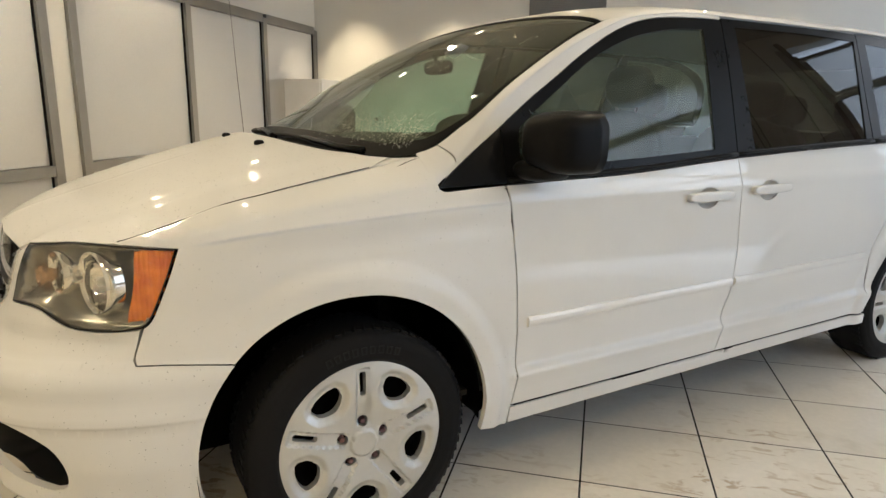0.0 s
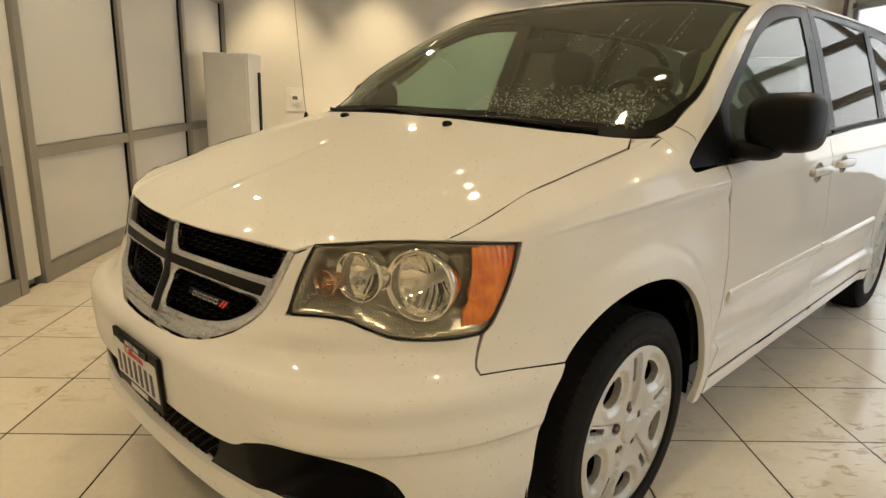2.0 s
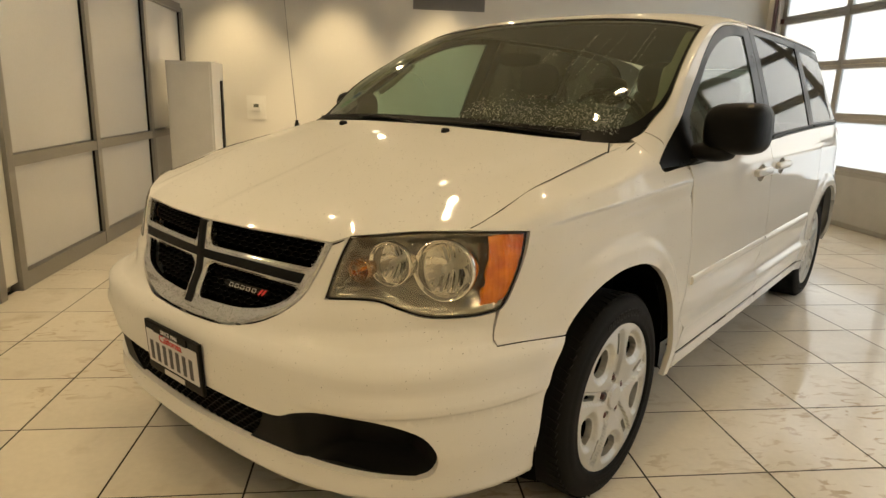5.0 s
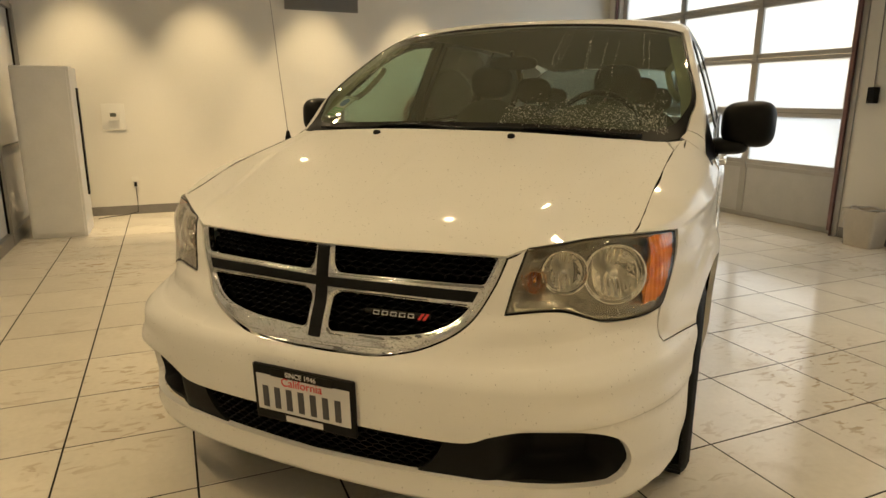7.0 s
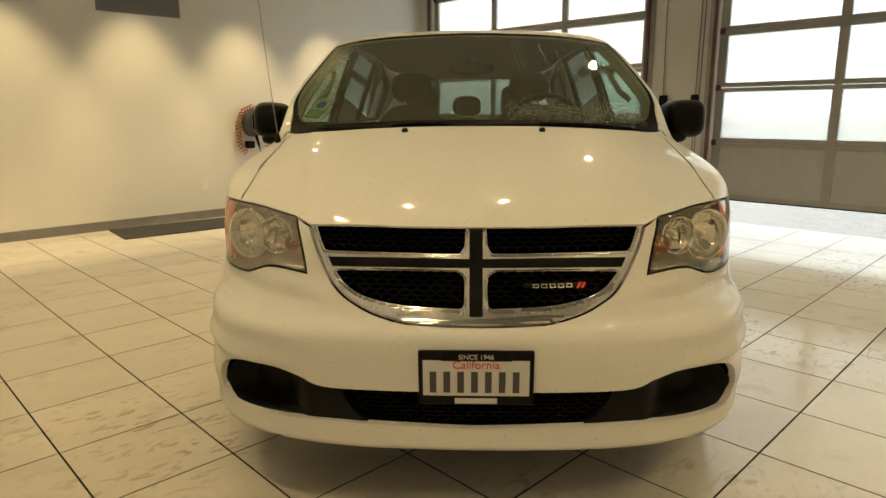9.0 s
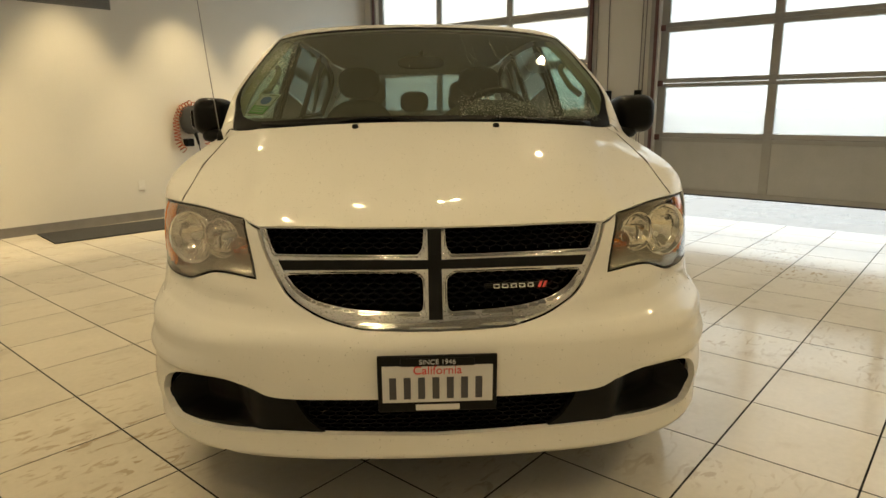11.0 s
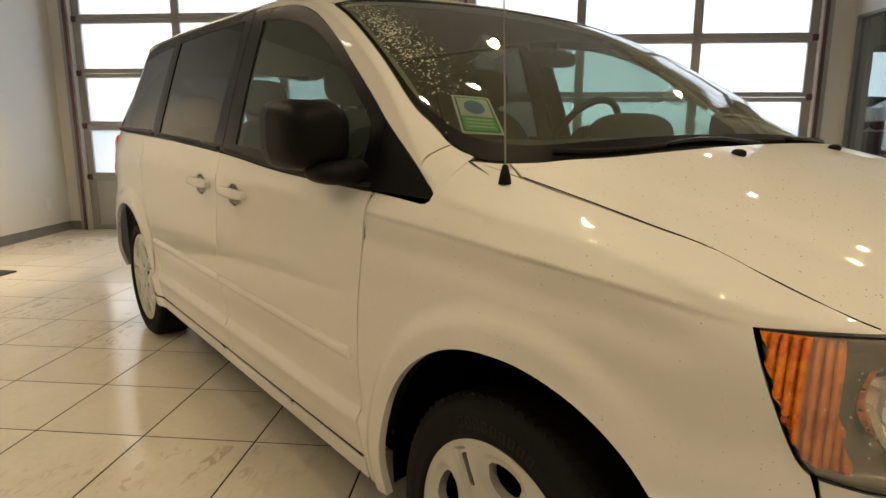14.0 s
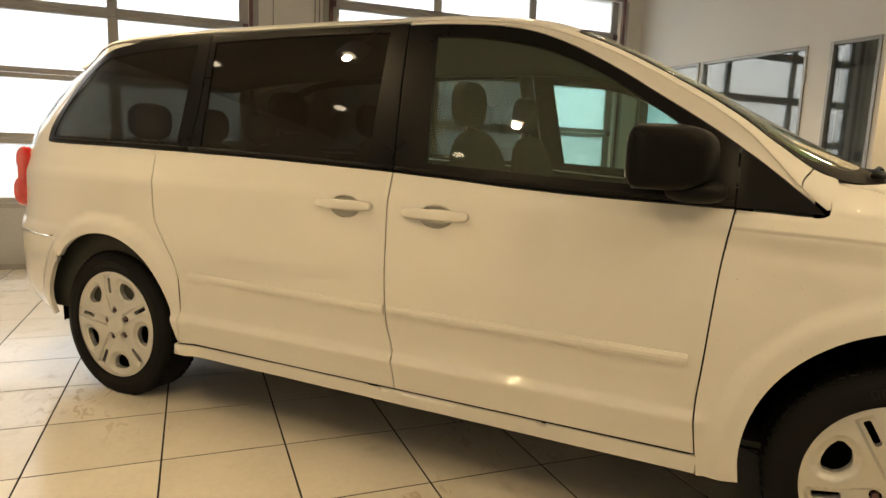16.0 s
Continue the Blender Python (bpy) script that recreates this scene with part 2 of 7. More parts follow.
DOOR_PANEL = material("door_panel", (0.45, 0.45, 0.44), rough=0.45, vary=0.04)
FROST = material("frosted_panel", (0.60, 0.595, 0.585), rough=0.09, vary=0.03, scale=1.2, spec=0.5)
MAT = material("floor_mat", (0.035, 0.036, 0.038), rough=0.95, vary=0.2, bump=0.6, grain=400)
CABINET = material("painted_cabinet", (0.72, 0.71, 0.69), rough=0.4, vary=0.03)
ORANGE = material("orange_cable", (0.42, 0.09, 0.025), rough=0.35, vary=0.1)
CHARGER = material("charger_plastic", (0.05, 0.055, 0.06), rough=0.35, vary=0.1)
WHITE_PLASTIC = material("white_plastic", (0.75, 0.74, 0.70), rough=0.4, vary=0.03)
BIN_PLASTIC = material("bin_plastic", (0.50, 0.46, 0.40), rough=0.5, vary=0.06)
SCREEN = material("grey_screen", (0.12, 0.13, 0.11), rough=0.2)
PLATE_WHITE = material("plate_white", (0.55, 0.55, 0.56), rough=0.35, vary=0.03)
INK = material("plate_ink", (0.05, 0.05, 0.06), rough=0.5)
GREEN = material("sticker_green", (0.10, 0.42, 0.08), rough=0.4)
BLUE = material("sticker_blue", (0.04, 0.12, 0.40), rough=0.4)
GREY_VENT = material("vent_grey", (0.22, 0.21, 0.20), rough=0.6)
CONCRETE = material("wet_concrete", (0.34, 0.34, 0.33), rough=0.28, vary=0.18, scale=1.5, bump=0.3, grain=80)
ASPHALT = material("asphalt", (0.06, 0.06, 0.06), rough=0.7, vary=0.2, bump=0.5)
FAR_WHITE = material("far_white_car", (0.6, 0.6, 0.6), rough=0.3, coat=0.5)
FAR_DARK = material("far_dark_car", (0.06, 0.07, 0.09), rough=0.3, coat=0.5)
LAMP_FACE = lit("lamp_face", (1.0, 0.86, 0.62), 15.0)
SKY_GLOW = lit("bright_overcast", (0.92, 0.96, 1.0), 2.9)
OFFICE_FILL = lit("office_light", (1.0, 0.97, 0.92), 5.0)


def floor_tile():
    """Cream porcelain with cloudy marking, dull foot marks and wet patches of their own outline."""
    m = material("porcelain_tile", (0.74, 0.69, 0.60), rough=0.16, vary=0.05, scale=3.0, fine=40.0, spread=0.035, spec=0.5)
    n, l = m.node_tree.nodes, m.node_tree.links
    b = n["Principled BSDF"]
    geo, wet, cut = n.new("ShaderNodeNewGeometry"), n.new("ShaderNodeTexNoise"), n.new("ShaderNodeMapRange")
    wet.inputs["Scale"].default_value, wet.inputs["Detail"].default_value = 0.9, 7
    wet.inputs["Distortion"].default_value = 0.6
    l.new(geo.outputs["Position"], wet.inputs["Vector"])
    l.new(wet.outputs[0], cut.inputs[0])
    cut.inputs[1].default_value, cut.inputs[2].default_value = 0.61, 0.66
    rough_in = b.inputs["Roughness"].links[0].from_socket
    mix = n.new("ShaderNodeMix")
    l.new(cut.outputs[0], mix.inputs[0])
    l.new(rough_in, mix.inputs[2])
    mix.inputs[3].default_value = 0.1
    l.new(mix.outputs[0], b.inputs["Roughness"])
    col = b.inputs["Base Color"].links[0].from_socket
    damp, dirt, cut2 = n.new("ShaderNodeMix"), n.new("ShaderNodeTexNoise"), n.new("ShaderNodeMapRange")
    damp.data_type, damp.blend_type = "RGBA", "MULTIPLY"
    dirt.inputs["Scale"].default_value, dirt.inputs["Detail"].default_value = 4.0, 6
    l.new(geo.outputs["Position"], dirt.inputs["Vector"])
    l.new(dirt.outputs[0], cut2.inputs[0])
    cut2.inputs[1].default_value, cut2.inputs[2].default_value, cut2.inputs[4].default_value = 0.60, 0.74, 0.6
    l.new(cut2.outputs[0], damp.inputs[0])
    l.new(col, damp.inputs[6])
    damp.inputs[7].default_value = (0.76, 0.71, 0.64, 1)
    # dragged foot and tyre marks, thin films of dirty water
    turn, drag, thin, zone, where, soil, smear = (n.new("ShaderNode" + k) for k in ("Mapping", "TexNoise", "MapRange", "TexNoise", "MapRange", "Math", "Mix"))
    turn.inputs["Rotation"].default_value, turn.inputs["Scale"].default_value = (0, 0, 0.35), (2.6, 6.0, 1.0)
    l.new(geo.outputs["Position"], turn.inputs["Vector"])
    l.new(turn.outputs[0], drag.inputs["Vector"])
    drag.inputs["Scale"].default_value, drag.inputs["Detail"].default_value, drag.inputs["Distortion"].default_value = 3.4, 8, 1.2
    l.new(drag.outputs[0], thin.inputs[0])
    thin.inputs[1].default_value, thin.inputs[2].default_value = 0.56, 0.63
    l.new(geo.outputs["Position"], zone.inputs["Vector"])
    zone.inputs["Scale"].default_value, zone.inputs["Detail"].default_value = 0.8, 3
    l.new(zone.outputs[0], where.inputs[0])
    where.inputs[1].default_value, where.inputs[2].default_value = 0.5, 0.66
    soil.operation = "MULTIPLY"
    l.new(thin.outputs[0], soil.inputs[0])
    l.new(where.outputs[0], soil.inputs[1])
    smear.data_type, smear.blend_type = "RGBA", "MULTIPLY"
    l.new(soil.outputs[0], smear.inputs[0])
    l.new(damp.outputs[2], smear.inputs[6])
    smear.inputs[7].default_value = (0.68, 0.60, 0.51, 1)
    l.new(smear.outputs[2], b.inputs["Base Color"])
    film = n.new("ShaderNodeMix")
    l.new(soil.outputs[0], film.inputs[0])
    l.new(mix.outputs[0], film.inputs[2])
    film.inputs[3].default_value = 0.06
    l.new(film.outputs[0], b.inputs["Roughness"])
    return m


TILE = floor_tile()


# ---- building blocks ----
def mesh_of(name, verts, faces, mat, smooth=False):
    me = bpy.data.meshes.new(name)
    me.from_pydata([tuple(map(float, v)) for v in verts], [], [tuple(map(int, f)) for f in faces])
    me.materials.append(mat)
    if smooth:
        me.polygons.foreach_set("use_smooth", [True] * len(me.polygons))
    me.update()
    return me


def link(name, me, parent=None, label="", m=None):
    ob = new(name, me)
    if m is not None:
        ob.matrix_local = m
    if parent is not None:
        ob.parent = parent
    if label:
        ob["label"] = label
    return ob


def thing(name, label, category, m=None, group="", kind=""):
    ob = new(name)
    ob.empty_display_size = 0.1
    if m is not None:
        ob.matrix_world = m
    return tagged(ob, label, category, group, kind)


def part(name, bm, mat, parent, label="", smooth=False, m=None):
    me = bpy.data.meshes.new(name)
    bm.normal_update()
    bm.to_mesh(me)
    bm.free()
    me.materials.append(mat)
    if smooth:
        me.polygons.foreach_set("use_smooth", [True] * len(me.polygons))
    return link(name, me, parent, label, m)


def box(x0, x1, y0, y1, z0, z1, bevel=0.0, segments=2, bm=None):
    bm = bm or bmesh.new()
    made = bmesh.ops.create_cube(bm, size=1.0, matrix=Matrix.Translation(((x0 + x1) / 2, (y0 + y1) / 2, (z0 + z1) / 2)) @ Matrix.Diagonal((abs(x1 - x0), abs(y1 - y0), abs(z1 - z0), 1)))
    if bevel:
        edges = list({e for v in made["verts"] for e in v.link_edges})
        bmesh.ops.bevel(bm, geom=edges, offset=bevel, segments=segments, affect="EDGES", profile=0.7)
    return bm


def tube(points, radius, sides=8, bm=None, taper=1.0):
    """A round bar along points."""
    bm = bm or bmesh.new()
    pts = [Vector(p) for p in points]
    rings, up = [], Vector((0.31, 0.2, 0.93))
    for i, p in enumerate(pts):
        d = (pts[min(i + 1, len(pts) - 1)] - pts[max(i - 1, 0)]).normalized()
        a = d.cross(up)
        a = a.normalized() if a.length > 1e-3 else d.orthogonal().normalized()
        b = d.cross(a)
        r = radius * (1 + (taper - 1) * i / max(1, len(pts) - 1))
        rings.append([bm.verts.new(p + r * (math.cos(t) * a + math.sin(t) * b)) for t in (2 * math.pi * k / sides for k in range(sides))])
    for p, q in zip(rings, rings[1:]):
        for k in range(sides):
            bm.faces.new((p[k], p[(k + 1) % sides], q[(k + 1) % sides], q[k]))
    bm.faces.new(rings[0][::-1])
    bm.faces.new(rings[-1])
    return bm


def lathe(profile, sides=48, bm=None, m=None):
    """Turns (radius, along) pairs round the x axis; closed where the radius is 0."""
    bm = bm or bmesh.new()
    rings = []
    for r, x in profile:
        if r < 1e-6:
            rings.append([bm.verts.new((x, 0, 0))])
        else:
            rings.append([bm.verts.new((x, r * math.cos(2 * math.pi * k / sides), r * math.sin(2 * math.pi * k / sides))) for k in range(sides)])
    for p, q in zip(rings, rings[1:]):
        for k in range(sides):
            j = (k + 1) % sides
            if len(p) == 1 and len(q) > 1:
                bm.faces.new((p[0], q[j], q[k]))
            elif len(q) == 1 and len(p) > 1:
                bm.faces.new((p[k], p[j], q[0]))
            elif len(p) > 1:
                bm.faces.new((p[k], p[j], q[j], q[k]))
    if m is not None:
        bmesh.ops.transform(bm, matrix=m, verts=bm.verts)
    return bm


def pebble(cx, cy, cz, rx, ry, rz, power=3.0, n=20, bm=None):
    """A rounded box (superellipsoid)."""
    bm = bm or bmesh.new()
    c = lambda v, e: math.copysign(abs(v) ** e, v)  # noqa: E731
    e = 2 / power
    rows = []
    for i in range(n + 1):
        a = math.pi * (i / n - 0.5)
        rows.append([bm.verts.new((cx + rx * c(math.cos(a), e) * c(math.cos(b), e), cy + ry * c(math.cos(a), e) * c(math.sin(b), e), cz + rz * c(math.sin(a), e))) for b in (2 * math.pi * k / (2 * n) for k in range(2 * n))])
    for p, q in zip(rows, rows[1:]):
        for k in range(2 * n):
            j = (k + 1) % (2 * n)
            bm.faces.new((p[k], p[j], q[j], q[k]))
    bmesh.ops.remove_doubles(bm, verts=bm.verts, dist=1e-5)
    return bm


def smooth_line(points, step=0.02):
    """Evenly spaced points on a smooth open line through the points given."""
    p = np.array(points, float)
    if len(p) == 2:
        n = max(1, int(np.ceil(np.hypot(*(p[1] - p[0])) / step)))
        return p[0] + (p[1] - p[0]) * np.linspace(0, 1, n + 1)[:, None]
    q = np.vstack([2 * p[0] - p[1], p, 2 * p[-1] - p[-2]])
    out = []
    for i in range(1, len(q) - 2):
        t = np.linspace(0, 1, 24, endpoint=False)[:, None]
        a, b, c, d = q[i - 1 : i + 3]
        out.append(0.5 * (2 * b + (c - a) * t + (2 * a - 5 * b + 4 * c - d) * t**2 + (3 * b - a - 3 * c + d) * t**3))
    fine = np.vstack(out + [p[-1:]])
    far = np.r_[0, np.cumsum(np.hypot(*np.diff(fine, axis=0).T))]
    n = max(2, int(np.ceil(far[-1] / step)))
    at = np.linspace(0, far[-1], n + 1)
    return np.stack([np.interp(at, far, fine[:, 0]), np.interp(at, far, fine[:, 1])], 1)


def outline(*runs, step=0.02):
    """A closed outline out of smooth runs that meet in corners; the last run ends where the first began."""
    return np.vstack([smooth_line(r, step)[:-1] for r in runs])


def within(loop, pts):
    x, y = pts[:, 0], pts[:, 1]
    a, b = loop, np.roll(loop, -1, axis=0)
    hit = np.zeros(len(pts), bool)
    for (x0, y0), (x1, y1) in zip(a, b):
        if y0 != y1:
            cross = (y0 > y) != (y1 > y)
            hit ^= cross & (x < (x1 - x0) * (y - y0) / (y1 - y0) + x0)
    return hit


def far_from(loop, pts):
    best = np.full(len(pts), 1e9)
    for a, b in zip(loop, np.roll(loop, -1, axis=0)):
        d = b - a
        t = np.clip(((pts - a) @ d) / max(d @ d, 1e-12), 0, 1)
        best = np.minimum(best, np.hypot(*(pts - a - t[:, None] * d).T))
    return best


def panel(name, loop, form, mat, parent, label="", step=0.03, depth=0.012, side=1, holes=(), lift=0.0, ref=(0, 1.4, 0.75), folds=()):
    """A shell with a turned-in rim: a flat outline filled with triangles and laid onto a form. side -1: for the van's right side; folds: lines of points to lay edges along."""
    loops = [np.asarray(loop, float), *[np.asarray(h, float) for h in holes]]
    lo, hi = loops[0].min(0), loops[0].max(0)
    gx, gy = np.meshgrid(np.arange(lo[0], hi[0], step), np.arange(lo[1], hi[1], step))
    grid = np.stack([gx.ravel() + step * 0.37, gy.ravel() + step * 0.41], 1)
    keep = within(loops[0], grid) & (far_from(loops[0], grid) > 0.35 * step)
    for h in loops[1:]:
        keep &= ~within(h, grid) & (far_from(h, grid) > 0.35 * step)
    grid = grid[keep]
    for line in folds:
        line = np.asarray(line, float)
        ok = within(loops[0], line) & (far_from(loops[0], line) > 0.004)
        for h in loops[1:]:
            ok &= ~within(h, line) & (far_from(h, line) > 0.004)
        line = line[ok]
        if len(line):
            near = np.array([np.hypot(*(line - g).T).min() for g in grid])
            grid = np.vstack([grid[near > 0.0045], line])
    flat = np.vstack(loops + [grid])
    faces, start = [], 0
    for h in loops:
        faces.append(list(range(start, start + len(h))))
        start += len(h)
    edges = [(f[i], f[(i + 1) % len(f)]) for f in faces for i in range(len(f))]
    vs, _, fs, *_ = delaunay_2d_cdt([Vector(p) for p in flat], edges, [], 0, 1e-6)
    uv = np.array([tuple(v) for v in vs])
    tri = np.array([f for f in fs if len(f) == 3])
    mid = uv[tri].mean(1)
    ok = within(loops[0], mid)
    for h in loops[1:]:
        ok &= ~within(h, mid)
    tri = tri[ok]
    e = 1e-4
    pos = lambda u, v: np.stack(np.broadcast_arrays(*form(u, v)), -1)  # noqa: E731
    p = pos(uv[:, 0], uv[:, 1])
    nor = np.cross(pos(uv[:, 0] + e, uv[:, 1]) - pos(uv[:, 0] - e, uv[:, 1]), pos(uv[:, 0], uv[:, 1] + e) - pos(uv[:, 0], uv[:, 1] - e))
    nor /= np.maximum(np.linalg.norm(nor, axis=1), 1e-12)[:, None]
    if ((p - np.array(ref)) * nor).sum() < 0:
        nor = -nor
    p = p + nor * lift
    a, b, c = (p[tri[:, k]] for k in range(3))
    wrong = (np.cross(b - a, c - a) * nor[tri[:, 0]]).sum(1) < 0
    tri[wrong] = tri[wrong][:, ::-1]
    # the rim
    count = {}
    for f in tri:
        for i in range(3):
            count[(f[i], f[(i + 1) % 3])] = 1
    border = [k for k in count if (k[1], k[0]) not in count]
    ids = sorted({v for k in border for v in k})
    inner = {v: len(p) + i for i, v in enumerate(ids)}
    verts = np.vstack([p, p[ids] - nor[ids] * depth])
    rim = [(b, a, inner[a], inner[b]) for a, b in border]
    out = [tuple(f) for f in tri] + rim
    if side < 0:
        verts = verts * (-1, 1, 1)
        out = [f[::-1] for f in out]
    me = mesh_of(name, verts, out, mat, smooth=True)
    turned = nor * ((-1, 1, 1) if side < 0 else (1, 1, 1))
    corners = [tuple(turned[v]) for f in out[: len(tri)] for v in f]
    for f in out[len(tri):]:
        flat_n = np.cross(verts[f[1]] - verts[f[0]], verts[f[2]] - verts[f[1]])
        corners += [tuple(flat_n / max(np.linalg.norm(flat_n), 1e-12))] * 4
    me.normals_split_custom_set(corners)
    return link(name, me, parent, label)


def lettering(name, text, size, m, mat, parent, label=""):
    data = bpy.data.curves.new(name, "FONT")
    data.body, data.size, data.extrude, data.align_x, data.align_y = text, size, 0.0008, "CENTER", "CENTER"
    tmp = new(name, data)
    me = bpy.data.meshes.new_from_object(tmp.evaluated_get(bpy.context.evaluated_depsgraph_get()))
    bpy.data.objects.remove(tmp)
    me.materials.clear()
    me.materials.append(mat)
    return link(name, me, parent, label, m)


# ---- the van's form: x to its left side, y to its rear, z up, front axle at y = 0 ----
def ease(a, b, v):
    t = np.clip((np.asarray(v, float) - a) / (b - a), 0, 1)
    return t * t * (3 - 2 * t)


def curve(*pairs):
    """A smooth curve through (position, value) pairs that does not overshoot."""
    px, py = np.array(pairs, float).T
    h, d = np.diff(px), np.diff(py) / np.diff(px)
    m = np.r_[d[0], np.where(d[:-1] * d[1:] > 0, 2 * d[:-1] * d[1:] / np.where(d[:-1] + d[1:] == 0, 1, d[:-1] + d[1:]), 0), d[-1]]

    def f(v):
        v = np.clip(np.asarray(v, float), px[0], px[-1])
        i = np.clip(np.searchsorted(px, v, side="right") - 1, 0, len(h) - 1)
        t = (v - px[i]) / h[i]
        return (py[i] * (1 + 2 * t) * (1 - t) ** 2 + m[i] * h[i] * t * (1 - t) ** 2 + py[i + 1] * t * t * (3 - 2 * t) + m[i + 1] * h[i] * t * t * (t - 1))

    return f


HALF, NOSE_B, NOSE_N, NOSE_Y = 0.975, 0.9, 3.2, -0.1
TAIL_Y, TAIL_B, TAIL_N = 3.15, 0.98, 3.6


def _plan():
    a = np.linspace(0, np.pi / 2, 400)
    nose = np.stack([HALF * np.sin(a) ** (2 / NOSE_N), NOSE_Y - NOSE_B * np.cos(a) ** (2 / NOSE_N)], 1)
    mid = np.stack([np.full(200, HALF), np.linspace(NOSE_Y, TAIL_Y, 202)[1:-1]], 1)
    tail = np.stack([HALF * np.cos(a) ** (2 / TAIL_N), TAIL_Y + TAIL_B * np.sin(a) ** (2 / TAIL_N)], 1)
    p = np.concatenate([nose, mid, tail])
    s = np.r_[0, np.cumsum(np.hypot(*np.diff(p, axis=0).T))]
    even = np.linspace(0, s[-1], 900)
    p = np.stack([np.interp(even, s, p[:, 0]), np.interp(even, s, p[:, 1])], 1)
    t = np.gradient(p, even, axis=0)
    for _ in range(6):
        t[1:-1] = (t[:-2] + 2 * t[1:-1] + t[2:]) / 4
    t /= np.hypot(*t.T)[:, None]
    t[0], t[-1] = (1, 0), (-1, 0)
    return even, p, np.stack([t[:, 1], -t[:, 0]], 1)


PLAN_S, PLAN_P, PLAN_N = _plan()


def s_of_y(y):
    return np.interp(y, PLAN_P[:, 1], PLAN_S)


nose_in = curve((0.16, 0.16), (0.2, 0.12), (0.25, 0.05), (0.275, 0.018), (0.32, 0.02), (0.4, 0.01), (0.5, 0.002), (0.57, 0.0), (0.618, 0.005), (0.635, 0.015), (0.66, 0.047), (0.685, 0.06), (0.71, 0.069), (0.77, 0.095), (0.85, 0.108), (0.912, 0.121), (0.97, 0.15))
nose_k = curve((0, 1.0), (0.45, 1.25), (0.8, 1.3), (1.05, 0.85), (1.3, 0.5), (1.7, 0.0))
side_in = curve((0.16, 0.06), (0.24, 0.03), (0.33, 0.012), (0.39, 0.003), (0.44, 0.001), (0.52, 0.001), (0.62, -0.003), (0.75, -0.006), (0.9, 0.003), (0.98, 0.005), (1.02, 0.006), (1.07, 0.020), (1.12, 0.034), (1.63, 0.21), (1.75, 0.27))
ledge = curve((0.3, 0.0), (0.38, 0.0), (0.42, -0.006), (0.439, -0.010), (0.473, 0.012), (0.488, 0.012), (0.60, 0.0), (0.7, 0.0))
tail_in = curve((0.2, 0.16), (0.35, 0.06), (0.5, 0.016), (0.75, 0.016), (0.8, 0.03), (1.2, 0.03), (1.4, 0.08), (1.5, 0.12), (1.6, 0.2), (1.75, 0.36))
REAR_AXLE = 3.078
ARCHES = {0.0: (-0.017, 0.3625, 0.4365), REAR_AXLE: (REAR_AXLE, 0.35, 0.428)}  # by axle: middle y and z, radius


def wrap(s, z):
    """The side wall of the body, from the middle of the nose (s = 0) round to the tail. Returns x, y."""
    s, z = np.broadcast_arrays(np.asarray(s, float), np.asarray(z, float))
    t = np.abs(s)
    x, y = (np.interp(t, PLAN_S, PLAN_P[:, n]) for n in (0, 1))
    nx, ny = (np.interp(t, PLAN_S, PLAN_N[:, n]) for n in (0, 1))
    w = ease(0.75, 1.7, t)
    d = nose_in(z) * nose_k(t) + side_in(z) * w
    for ay, az, ar in ARCHES.values():
        r = np.hypot(y - ay, z - az) - ar
        d = d - 0.019 * (1 - ease(0.045, 0.098, r)) * ease(0.62, 0.5, 0 * r + np.abs(y - ay)) * ease(-0.42, -0.1, y)
    d = d + ledge(z) * ease(0.5, 0.56, y) * ease(2.75, 2.6, y)
    d = d - 0.015 * ease(0.575, 0.53, z) * ease(0.503, 0.522, z) * ease(0.5, 0.75, t) * ease(1.4, 1.1, t)
    h = z - (0.645 + 0.02 * ease(0.45, 1.0, t))  # over the bumper's long crease
    slope = np.clip(h / 0.042, 0, 1) * ease(0.1, 0.045, h)
    d = d + (0.017 * slope - 0.006 * ease(-0.09, -0.005, h) * ease(0.011, -0.003, h)) * ease(0.44, 0.6, t) * ease(1.2, 1.0, t)
    d = d + 0.021 * ease(0.38, 0.54, z) * ease(0.9, 0.66, z) * ease(0.7, 1.0, t) * ease(1.5, 1.1, t)
    d = d + 0.034 * ease(0.52, 0.27, y) * ease(1.0, 1.07, z) * ease(-0.3, 0.1, y)
    d = d + tail_in(z) * ease(4.9, 5.5, t)
    return np.sign(s + 1e-12) * (x - nx * d), y - ny * d


seam_x = curve((-0.6, 0.783), (-0.3, 0.803), (0.109, 0.823), (0.3, 0.86))
seam_z = curve((-0.6, 0.958), (-0.3, 1.045), (0.109, 1.13), (0.3, 1.172))
crease_x = curve((-0.6, 0.788), (-0.45, 0.886), (-0.36, 0.925), (-0.25, 0.951), (-0.1, 0.966), (0.1, 0.971), (0.6, 0.971))
crease_z = curve((-0.6, 0.953), (-0.45, 0.957), (-0.36, 0.972), (-0.25, 0.986), (-0.1, 0.996), (0.1, 1.006), (0.25, 1.013), (0.6, 1.02))
shelf_z = curve((-0.6, 0.018), (-0.4, 0.03), (-0.25, 0.043), (-0.1, 0.049), (0.1, 0.055), (0.25, 0.059), (0.6, 0.06))  # height of the shelf over the crease
shelf_x = curve((-0.6, 0.004), (-0.42, 0.01), (-0.25, 0.024), (-0.1, 0.028), (0.6, 0.028))  # its depth


